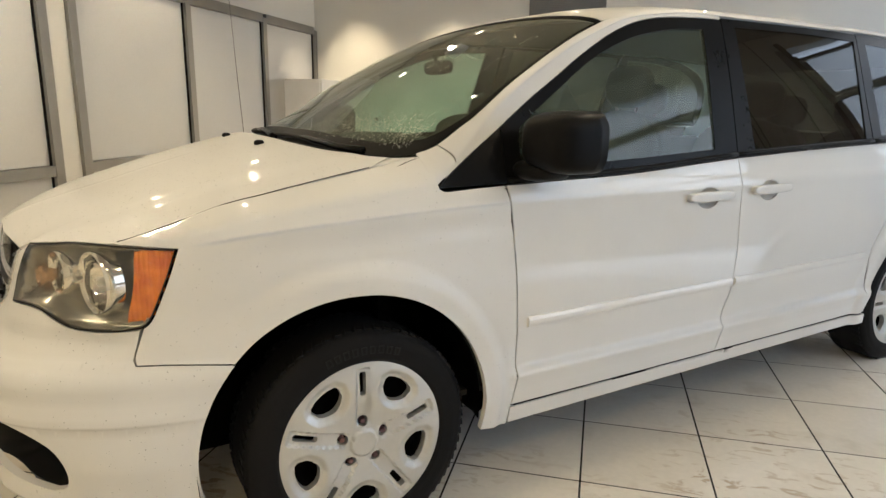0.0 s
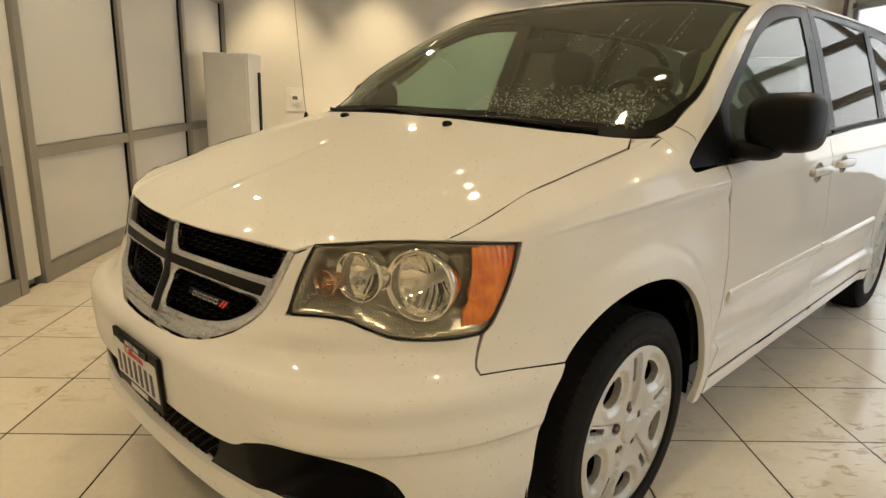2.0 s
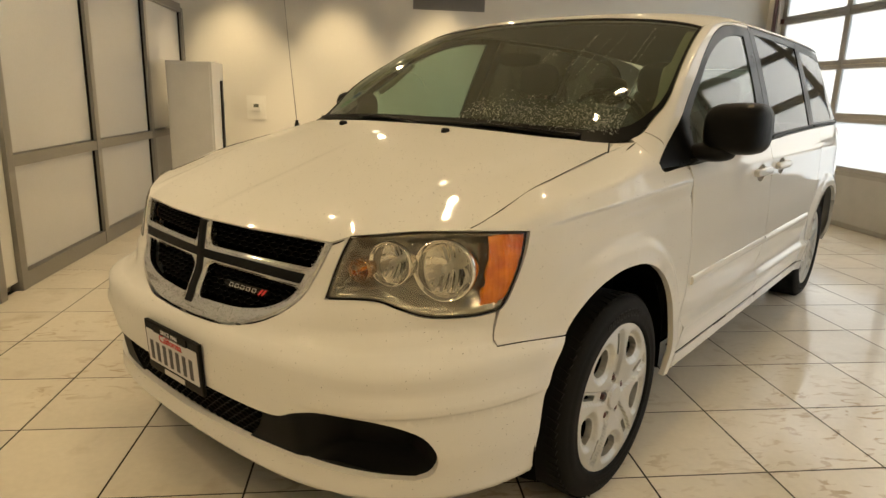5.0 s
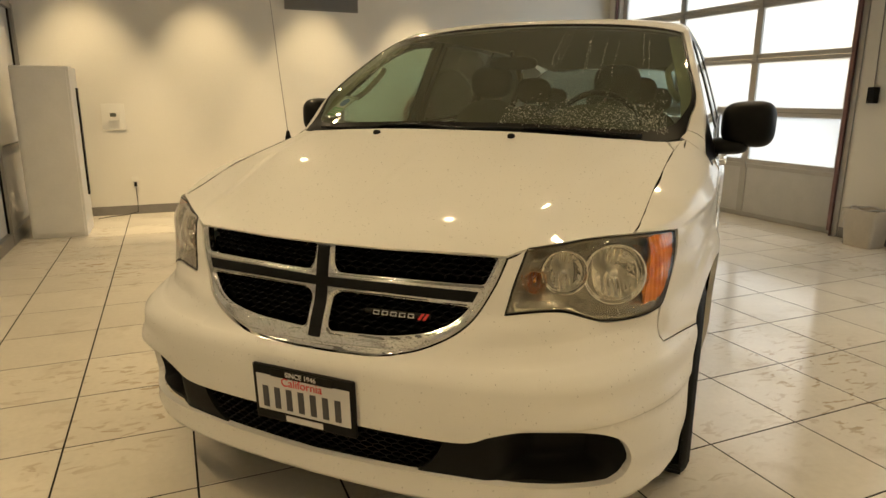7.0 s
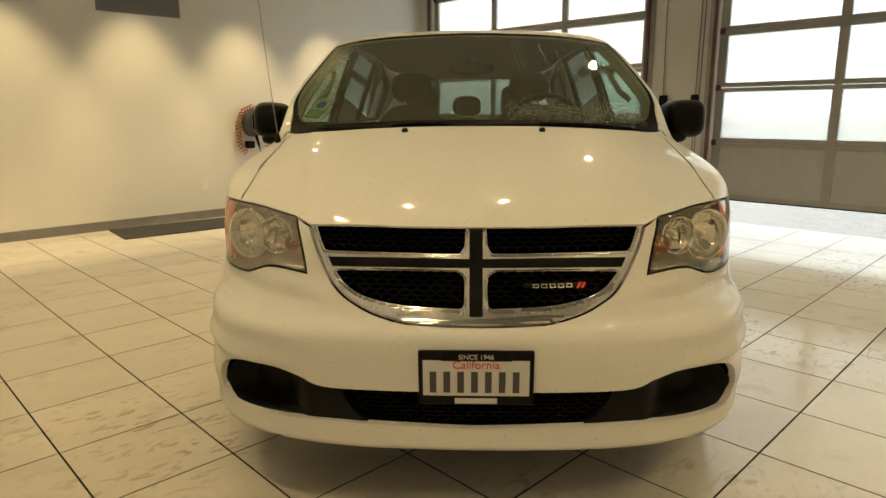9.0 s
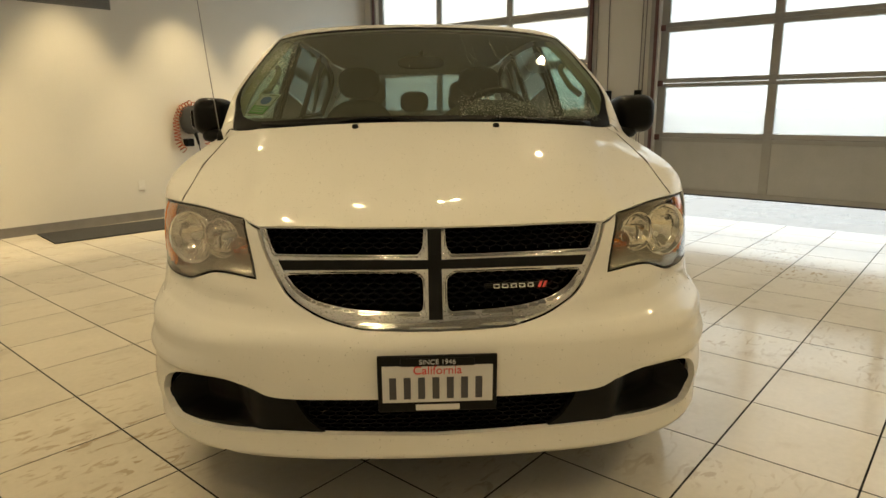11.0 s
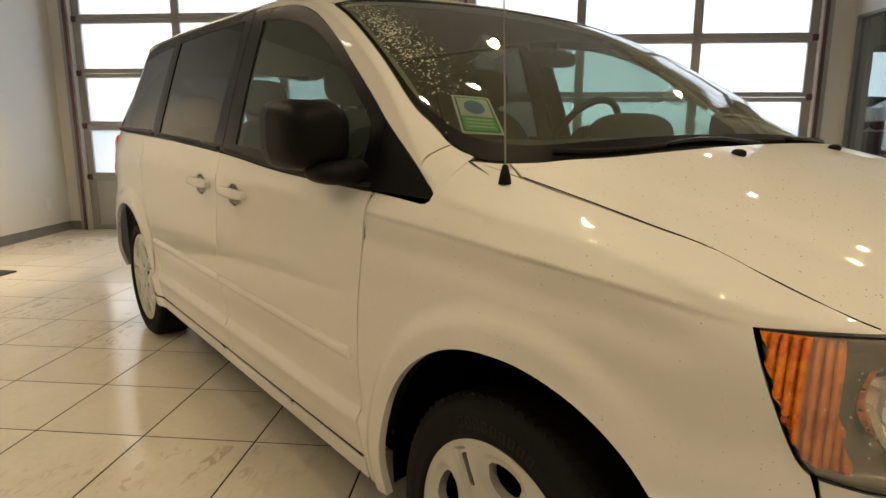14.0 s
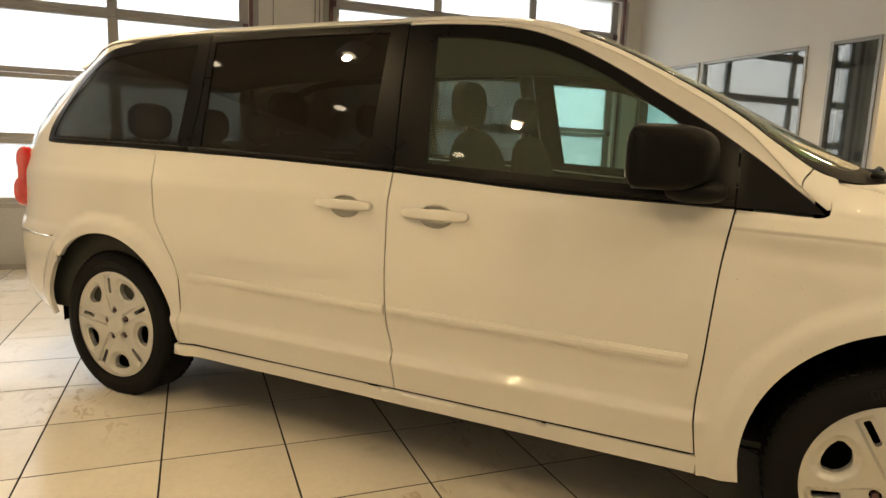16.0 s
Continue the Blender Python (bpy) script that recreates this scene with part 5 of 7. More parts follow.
    q_runs = [
        [(float(Y(2.794)), float(belt(2.794)) - 0.004), *belt_run(3.0, 3.57, -0.004, 4)],
        [belt_run(3.0, 3.57, -0.004, 4)[-1], *yz((3.59, 1.21), (3.585, 1.3), (3.53, 1.43), (3.43, 1.535), (3.26, 1.613), (3.1, 1.64))],
        [yz((3.1, 1.64))[0], *rail_run(3.15, 3.70, 0.0)],
        [rail_run(3.15, 3.70, 0.0)[-1], (sR - 0.2, 1.35), (sR - 0.14, 1.15)],
        [(sR - 0.14, 1.15), (sR - 0.13, 0.84)],
        [(sR - 0.13, 0.84), (sR - 0.02, 0.83), (sR + 0.03, 0.74)],
        [(sR + 0.03, 0.74), (float(Y(3.6)), 0.73), (float(Y(3.45)), 0.735)],
        [(float(Y(3.45)), 0.735), *arch_run(REAR_AXLE, 43, 172)],
        [arch_run(REAR_AXLE, 43, 172)[-1], *yz((2.626, 0.345), (2.621, 0.5), (2.641, 0.66), (2.711, 0.778), (2.766, 0.866), (2.781, 1.0), (2.794, float(belt(2.794)) - 0.004))],
    ]
    q_runs[7][0] = (float(Y(3.45)), 0.735)
    panel("quarter_panel", outline(*q_runs, step=0.018), side_form, PAINT_DRY, van, "white rear quarter panel", step=0.025, depth=0.02, side=side)
    rb = [
        [(sR + 0.03, 0.733), (float(Y(3.6)), 0.724), (float(Y(3.452)), 0.728)],
        [(float(Y(3.452)), 0.728), *arch_run(REAR_AXLE, 41, -2)],
        [arch_run(REAR_AXLE, 41, -2)[-1], (5.3, 0.325), (6.1, 0.34), (float(PLAN_S[-1]), 0.34)],
        [(float(PLAN_S[-1]), 0.34), (float(PLAN_S[-1]), 0.72)],
        [(float(PLAN_S[-1]), 0.72), (sR + 0.03, 0.733)],
    ]
    panel("rear_bumper", outline(*rb, step=0.03), side_form, PAINT_DRY, van, "white rear bumper", step=0.035, depth=0.02, side=side)
    hatch = [[(sR + 0.005, 0.84), (float(PLAN_S[-1]), 0.74)], [(float(PLAN_S[-1]), 0.74), (float(PLAN_S[-1]), 1.15)], [(float(PLAN_S[-1]), 1.15), (sR - 0.13, 1.15)], [(sR - 0.13, 1.15), (sR - 0.02, 0.9), (sR + 0.005, 0.84)]]
    panel("tailgate", outline(*hatch, step=0.03), side_form, PAINT_DRY, van, "white tailgate", step=0.035, depth=0.02, side=side)
    rg = [[(sR - 0.125, 1.16), (float(PLAN_S[-1]), 1.16)], [(float(PLAN_S[-1]), 1.16), (float(PLAN_S[-1]), 1.56)], [(float(PLAN_S[-1]), 1.56), (sR - 0.05, 1.56), (sR - 0.205, 1.36)], [(sR - 0.205, 1.36), (sR - 0.125, 1.16)]]
    panel("rear_window", outline(*rg, step=0.03), side_form, REAR_GLASS, van, "dark rear window", step=0.04, depth=0.006, side=side)
    tl = sub("tail_light", van)
    tl["label"] = "red tail light of two round lobes"
    tx, ty = (float(v) for v in wrap(sR - 0.075, 0.99))
    part("lamp_base", pebble(side * (tx - 0.012), ty, 0.992, 0.03, 0.05, 0.155, 3.0, 14), RED, tl, smooth=True)
    for tz in (1.073, 0.918):
        tx, ty = (float(v) for v in wrap(sR - 0.06, tz))
        part("lobe", pebble(side * (tx + 0.002), ty + 0.008, tz, 0.034, 0.058, 0.075, 2.3, 14), RED, tl, "bulging red lens", smooth=True)

    # black belt line and window surrounds, with the panes in them
    fr = lambda *runs: outline(*runs, step=0.02)  # noqa: E731
    fw = [yz((0.56, 1.116), (1.0, 1.134), (1.48, 1.158)), yz((1.48, 1.158), (1.51, 1.4), (1.535, 1.613)), yz((1.535, 1.613), (1.35, 1.6), (1.14, 1.558), (0.94, 1.479), (0.75, 1.365), (0.62, 1.28), (0.57, 1.243)), yz((0.57, 1.243), (0.56, 1.2), (0.56, 1.116))]
    fs = [belt_run(0.498, 1.604), [belt_run(0.498, 1.604)[-1], *yz((1.632, 1.4)), door_run(1.655, 0.5)[0]], door_run(1.655, 0.5), [door_run(1.655, 0.5)[-1], belt_run(0.498, 1.604)[0]]]
    panel("window_surround", fr(*fs), side_form, BLACK_TRIM, fd, "black window surround", step=0.03, depth=0.015, side=side, holes=[outline(*fw, step=0.02)], lift=0.001)
    w = panel("side_window", outline(*fw, step=0.02), side_form, SIDE_GLASS, fd, "green-tinted side window", step=0.05, depth=0.004, side=side, lift=-0.004)
    sash = [yz((0.272, 1.07), (0.37, 1.073), (0.494, 1.078)), [yz((0.494, 1.078))[0], yz((0.494, 1.29))[0]], door_run(0.494, 0.272)]
    sash[1][-1] = door_run(0.494, 0.272)[0]
    sash[2][-1] = sash[0][0]
    panel("mirror_sash", fr(*sash), side_form, BLACK_TRIM, van, "black mirror triangle", step=0.03, depth=0.01, side=side, lift=0.003)
    # white rail over the door frame, up to the roof
    over = [(float(Y(y)), float(rail_z(y) + 0.1 * (top_c(y) - rail_z(y))) + 0.001) for y in np.linspace(1.655, 0.3, 16)]
    under = [(s, z + 0.003) for s, z in door_run(0.3, 1.655, 16)]
    panel("cant_rail", outline(under, [under[-1], over[0]], over, [over[-1], under[0]], step=0.02), side_form, PAINT, van, "white rail over the front door", step=0.015, depth=0.02, side=side, lift=0.0015)
    sw = [yz((1.72, 1.155), (2.2, 1.172), (2.545, 1.182)), yz((2.545, 1.182), (2.565, 1.4), (2.60, 1.628)), yz((2.60, 1.628), (2.2, 1.638), (1.735, 1.636)), yz((1.735, 1.636), (1.725, 1.4), (1.72, 1.155))]
    ss = [belt_run(1.61, 2.6), [belt_run(1.61, 2.6)[-1], *yz((2.6, 1.4), (2.63, 1.66))], [yz((2.63, 1.66))[0], *rail_run(2.5, 1.661, -0.002)], [rail_run(2.5, 1.661, -0.002)[-1], *yz((1.638, 1.4), (1.61, float(belt(1.61))))]]
    panel("window_surround", fr(*ss), side_form, BLACK_TRIM, sl, "black window surround", step=0.03, depth=0.015, side=side, holes=[outline(*sw, step=0.02)], lift=0.001)
    w = panel("side_window", outline(*sw, step=0.02), side_form, PRIVACY, sl, "dark privacy window", step=0.05, depth=0.004, side=side, lift=-0.003)
    qs = [belt_run(2.606, 3.57), [belt_run(2.606, 3.57)[-1], *yz((3.588, 1.21), (3.583, 1.3), (3.527, 1.43), (3.427, 1.535), (3.257, 1.612), (3.1, 1.64))], [yz((3.1, 1.64))[0], *rail_run(3.05, 2.636, -0.002)], [rail_run(3.05, 2.636, -0.002)[-1], *yz((2.606, 1.4), (2.606, float(belt(2.606))))]]
    qw = [yz((2.68, 1.195), (3.1, 1.2), (3.53, 1.207)), yz((3.53, 1.207), (3.528, 1.28), (3.485, 1.4), (3.39, 1.5), (3.24, 1.575)), yz((3.24, 1.575), (3.0, 1.605), (2.70, 1.62)), yz((2.70, 1.62), (2.685, 1.4), (2.68, 1.195))]
    panel("quarter_surround", fr(*qs), side_form, BLACK_TRIM, van, "black window surround", step=0.03, depth=0.015, side=side, holes=[outline(*qw, step=0.02)], lift=0.001)
    w = panel("quarter_window", outline(*qw, step=0.02), side_form, PRIVACY, van, "dark privacy window", step=0.05, depth=0.004, side=side, lift=-0.001)
    # thin gasket line under the windows
    for y0, y1, owner in ((0.498, 1.604, fd), (1.613, 2.6, sl), (2.608, 3.56, van)):
        pts = []
        for y in np.linspace(y0, y1, 20):
            x, yy = wrap(Y(y), belt(y) + 0.012)
            pts.append((side * (float(x) + 0.003), float(yy), float(belt(y)) + 0.012))
        part("belt_strip", tube(pts, 0.009, 6), BLACK_PLASTIC, owner, "black belt strip", smooth=True)
    # rub strips
    for y0, y1, owner in ((0.578, 1.596, fd), (1.614, 2.565, sl)):
        pts = []
        for y in np.linspace(y0, y1, 16):
            x, yy = wrap(Y(y), 0.625)
            pts.append((side * float(x), float(yy), 0.624 + 0.012 * (y - 0.578) / 2))
        bm = bmesh.new()
        rows = []
        for p in pts:
            rows.append([bm.verts.new((p[0] + side * dx, p[1], p[2] + dz)) for dx, dz in ((-0.004, -0.019), (0.008, -0.016), (0.012, -0.004), (0.012, 0.006), (0.007, 0.016), (-0.004, 0.019))])
        for a, b in zip(rows, rows[1:]):
            for k in range(5):
                bm.faces.new((a[k], b[k], b[k + 1], a[k + 1]))
        bm.faces.new(rows[0])
        bm.faces.new(rows[-1][::-1])
        bmesh.ops.recalc_face_normals(bm, faces=bm.faces)
        part("rub_strip", bm, PAINT_DRY, owner, "white rub strip")
    # handles
    for y0, y1, zc, owner in ((1.293, 1.547, 0.985, fd), (1.668, 1.912, 0.995, sl)):
        x = side * float(wrap(Y((y0 + y1) / 2), zc)[0])
        ym = (y0 + y1) / 2
        cup = lathe([(1.06, 0.012), (1.0, -0.02), (0.9, -0.45), (0.7, -0.8), (0.4, -0.96), (0.0, -1.0)], 24, m=Matrix.Translation((x, ym, zc - 0.006)) @ Matrix.Diagonal((side * 0.045, 0.066, 0.042, 1)))
        bmesh.ops.recalc_face_normals(cup, faces=cup.faces)
        h = part("handle", pebble(x + side * 0.019, ym, zc + 0.003, 0.010, (y1 - y0) / 2, 0.0185, 3.2, 16), PAINT_DRY, owner, "white pull handle", smooth=True)
        part("cup", cup, PAINT_DRY, h, smooth=True)
        for e in (-1, 1):
            part("foot", pebble(x + side * 0.008, ym + e * ((y1 - y0) / 2 - 0.03), zc + 0.002, 0.016, 0.027, 0.017, 2.6, 8), PAINT_DRY, h, smooth=True)
    # mirror
    mir = sub("door_mirror", van)
    bm = pebble(0, 0, 0, 0.103, 0.13, 0.097, 3.4, 24)
    for v in bm.verts:
        t = (v.co.x + 0.103) / 0.206
        v.co.z *= 0.90 + 0.10 * t
        v.co.y += 0.035 * t * (v.co.y < 0.05)
        if v.co.y > 0.07:
            v.co.y = 0.07 + (v.co.y - 0.07) * 0.35
    if side > 0:
        bmesh.ops.transform(bm, matrix=pose(1.062, 0.63, 1.207), verts=bm.verts)
    else:
        bmesh.ops.transform(bm, matrix=pose(1.04, 0.682, 1.21) @ Matrix.Diagonal((0.83, 1.15, 0.97, 1)), verts=bm.verts)
    if side < 0:
        bmesh.ops.scale(bm, vec=(-1, 1, 1), verts=bm.verts)
        bmesh.ops.reverse_faces(bm, faces=bm.faces)
    part("shell", bm, MIRROR_BLACK, mir, "black mirror shell", smooth=True)
    gl = box(side * 0.985, side * 1.09, 0.779, 0.7835, 1.15, 1.262, 0.001) if side < 0 else box(0.995, 1.125, 0.716, 0.7205, 1.14, 1.272, 0.001)
    part("mirror_glass", gl, material("mirror", (0.9, 0.9, 0.9), rough=0.02, metal=1.0, vary=0.0), mir)
    part("arm", pebble(side * 0.985, 0.60, 1.118, 0.085, 0.085, 0.034, 2.5, 14), BLACK_PLASTIC, mir, smooth=True)

    # white pillar strip beside the windscreen
    ed = 1.285
    pill = [[(1.144, 0.309), (1.194, 0.38), (1.255, 0.43), (1.283, 0.49), (ed, 0.58), (ed - 0.01, 0.75), (ed - 0.02, 1.03)], [(ed - 0.02, 1.03), (1.38, 1.12), (1.5, 1.16)], [(1.5, 1.16), (1.5, 0.7), (1.5, 0.336)], [(1.5, 0.336), (1.39, 0.333), (1.144, 0.309)]]
    panel("windscreen_pillar", outline(*pill, step=0.02), top_form, PAINT, van, "white windscreen pillar", step=0.025, depth=0.03, side=side)

for side in (1, -1):
    trim = outline([(1.11, 0.36), (1.08, 0.7), (1.04, 1.02)], [(1.04, 1.02), (1.47, 1.14)], [(1.47, 1.14), (1.47, 0.7), (1.47, 0.34)], [(1.47, 0.34), (1.11, 0.36)], step=0.04)
    panel("pillar_trim", trim, top_form, PILLAR_TRIM, van, "tan inner pillar trim", step=0.05, depth=0.01, side=side, lift=-0.032)

# --- windscreen and roof ---
ed = 1.27
ws = [[(0.0, 0.03), (0.4, 0.055), (0.75, 0.12), (0.90, 0.177), (1.03, 0.228), (1.095, 0.275), (1.13, 0.31), (1.18, 0.38), (1.24, 0.43), (1.268, 0.49), (ed, 0.58)], [(ed, 0.58), (ed - 0.01, 0.75), (ed - 0.02, 1.02)], [(ed - 0.02, 1.02), (1.15, 1.025), (0.7, 1.045), (0.0, 1.075)]]
ws_loop = outline(*ws, *[mirror_run(r) for r in reversed(ws)], step=0.03)
ws_pane = w = panel("windscreen", ws_loop, top_form, WINDSCREEN, van, "green-tinted windscreen with rain drops", step=0.05, depth=0.005)
wi = [[(0.0, 0.122), (0.4, 0.142), (0.75, 0.195), (0.97, 0.28), (1.05, 0.33), (1.11, 0.38), (1.17, 0.425), (1.21, 0.49), (ed - 0.045, 0.58)], [(ed - 0.045, 0.58), (ed - 0.05, 0.7), (ed - 0.065, 1.0)], [(ed - 0.06, 1.0), (1.1, 1.0), (0.7, 1.015), (0.0, 1.045)]]
panel("windscreen_border", ws_loop, top_form, MESH_BLACK, van, "black ceramic edge of the windscreen", step=0.03, depth=0.002, lift=0.0012, holes=[outline(*wi, *[mirror_run(r) for r in reversed(wi)], step=0.03)])
rf = [[(0.0, 1.08), (0.7, 1.05), (1.15, 1.03), (1.255, 1.035), (1.38, 1.124), (1.5, 1.163)], [(1.5, 1.163), (1.5, 2.5), (1.5, 3.3), (1.5, 3.68)], [(1.5, 3.68), (1.0, 3.82), (0.0, 3.92)]]
panel("roof", outline(*rf, *[mirror_run(r) for r in reversed(rf)], step=0.03), top_form, PAINT, van, "white roof", step=0.04, depth=0.02)

# cowl under the windscreen
bm = bmesh.new()
rows = []
for x in np.linspace(-0.85, 0.85, 41):
    f = abs(x) / 0.85
    y0 = -0.05 + 0.17 * f**2
    y1 = 0.05 + 0.26 * f**2
    rows.append([bm.verts.new((x, y0, float(hood(min(abs(x), 0.8), min(y0, 0.1))) - 0.02)), bm.verts.new((x, (y0 + y1) / 2, min(1.163, float(hood(min(abs(x), 0.8), min((y0 + y1) / 2, 0.25))) - 0.012))), bm.verts.new((x, y1 + 0.05, float(top(x, y1 + 0.02)) - 0.008))])
for a, b in zip(rows, rows[1:]):
    for k in range(2):
        bm.faces.new((a[k], b[k], b[k + 1], a[k + 1]))
part("cowl", bm, BLACK_PLASTIC, van, "black cowl panel", smooth=True)
# wipers
screen_edge = curve((0.0, 0.01), (0.4, 0.02), (0.58, 0.055), (0.7, 0.115), (0.785, 0.18), (0.86, 0.26))
for x0, y0, x1 in ((0.62, 0.13, -0.06), (-0.02, 0.03, -0.68)):
    wiper = sub("wiper", van)
    pts = []
    for t in np.linspace(0, 1, 14):
        x = x0 + (x1 - x0) * t
        yb = float(screen_edge(abs(x))) + 0.035 + 0.06 * t * (1 - t)
        pts.append((x, yb, float(top(x, yb)) + 0.016))
    part("blade", tube(pts, 0.009, 6), BLACK_PLASTIC, wiper, smooth=True)
    arm = []
    for t in np.linspace(0, 1, 10):
        x = x0 + 0.08 + (x1 - x0) * 0.62 * t
        yb = float(screen_edge(abs(x))) + 0.012 + 0.035 * t
        arm.append((x, yb, float(top(x, max(yb, 0.03))) + 0.018 + 0.014 * math.sin(3 * t)))
    part("arm", tube(arm, 0.013, 8, taper=0.55), BLACK_GLOSS, wiper, smooth=True)
# washer nozzles
for sx in (0.275, -0.275):
    z = float(hood(sx, -0.088))
    part("washer_nozzle", pebble(sx, -0.088, z + 0.004, 0.013, 0.018, 0.011, 2.4, 8), BLACK_PLASTIC, van, smooth=True)
# antenna
ant = sub("antenna", van)
part("base", lathe([(0.0, 0.03), (0.006, 0.028), (0.011, 0.008), (0.0145, -0.012), (0.0, -0.012)], 16, m=pose(-0.853, 0.115, 1.128, 0, -90, 0)), BLACK_PLASTIC, ant, smooth=True)
part("mast", tube([(-0.853, 0.115, 1.15), (-0.876, 0.103, 1.43), (-0.912, 0.085, 1.93)], 0.0021, 6, taper=0.6), GREY_VENT, ant)

# --- number plate ---
plate = sub("number_plate", van, pose(0, -0.999, 0.508, 93, 0, 0))
part("frame", box(-0.163, 0.163, -0.083, 0.083, 0.0, 0.012, 0.006), BLACK_PLASTIC, plate, "black plate frame")
part("plate_sheet", box(-0.15, 0.15, -0.052, 0.056, 0.0125, 0.0140), PLATE_WHITE, plate, "white licence plate")
part("frame_top", box(-0.1, 0.1, 0.055, 0.078, 0.0125, 0.0155, 0.003), BLACK_PLASTIC, plate)
lettering("frame_words", "SINCE 1946", 0.02, pose(0, 0.067, 0.0165), PLATE_WHITE, plate, "white words on the frame")
lettering("plate_words", "California", 0.034, pose(0, 0.042, 0.0150) , RED_MARK, plate, "red script on the plate")
for k in range(7):
    part("plate_bar", box(-0.131 + k * 0.039, -0.112 + k * 0.039, -0.042, 0.022, 0.0142, 0.0152), INK, plate, "plain dark bar")
part("dealer_mark", box(-0.06, 0.06, -0.077, -0.06, 0.0125, 0.0135), PLATE_WHITE, plate, "plain white bar")

# --- wheels ---
def wheel_cover(parent, face):
    """A silver cover: five raised spokes split by a channel that ends in a slot, bevelled windows between them, sunk nut pockets."""
    rim = np.array([(0.24 * math.cos(a), 0.24 * math.sin(a)) for a in np.linspace(0, 2 * math.pi, 90, endpoint=False)])
    polar = lambda r, a: (r * math.cos(a), r * math.sin(a))  # noqa: E731
    slots, windows, pockets = [], [], []
    for k in range(5):
        a = math.radians(90 + 72 * k)
        c, s = math.cos(a), math.sin(a)
        slots.append(np.array([(r * c - o * s, r * s + o * c) for r, o in ((0.146, -0.0085), (0.207, -0.0095), (0.211, -0.006), (0.211, 0.006), (0.207, 0.0095), (0.146, 0.0085), (0.142, 0.005), (0.142, -0.005))]))
        b = a + math.radians(36)
        windows.append(np.array([polar(r, b + math.radians(d)) for r, d in ((0.139, -5), (0.150, -11), (0.165, -14.5), (0.190, -14.5), (0.199, -12), (0.203, -6), (0.204, 0), (0.203, 6), (0.199, 12), (0.190, 14.5), (0.165, 14.5), (0.150, 11), (0.139, 5), (0.136, 0))]))
        pockets.append(np.array([(0.064 * c + 0.0155 * math.cos(t), 0.064 * s + 0.0155 * math.sin(t)) for t in np.linspace(0, 2 * math.pi, 14, endpoint=False)]))

    def form(u, v):
        u, v = np.broadcast_arrays(np.asarray(u, float), np.asarray(v, float))
        r = np.hypot(u, v)
        a = np.arctan2(v, u)
        turn = (a - math.pi / 2 + math.pi / 5) % (2 * math.pi / 5) - math.pi / 5  # from the nearest spoke's middle
        off = np.abs(r * np.sin(turn))
        q = np.stack([u.ravel(), v.ravel()], 1)
        edge = np.min([far_from(w, q) for w in windows], axis=0).reshape(u.shape)
        dome = 0.012 - 1.1 * np.maximum(r - 0.16, 0) ** 2 - 0.012 * ease(0.15, 0.05, r)
        channel = -0.011 * ease(0.0225, 0.0175, off) * ease(0.05, 0.075, r) * ease(0.228, 0.219, r)
        web = -0.013 * ease(0.024, 0.003, edge) * ease(0.1, 0.13, r)
        hub = 0.009 * ease(0.043, 0.035, r)
        return face + dome + channel + web + hub, u, v

    return panel("wheel_cover", rim, form, SILVER, parent, "silver five-spoke wheel cover", step=0.0062, depth=0.022, holes=slots + windows + pockets, ref=(-5, 0, 0))


HUB_Z = 0.3355


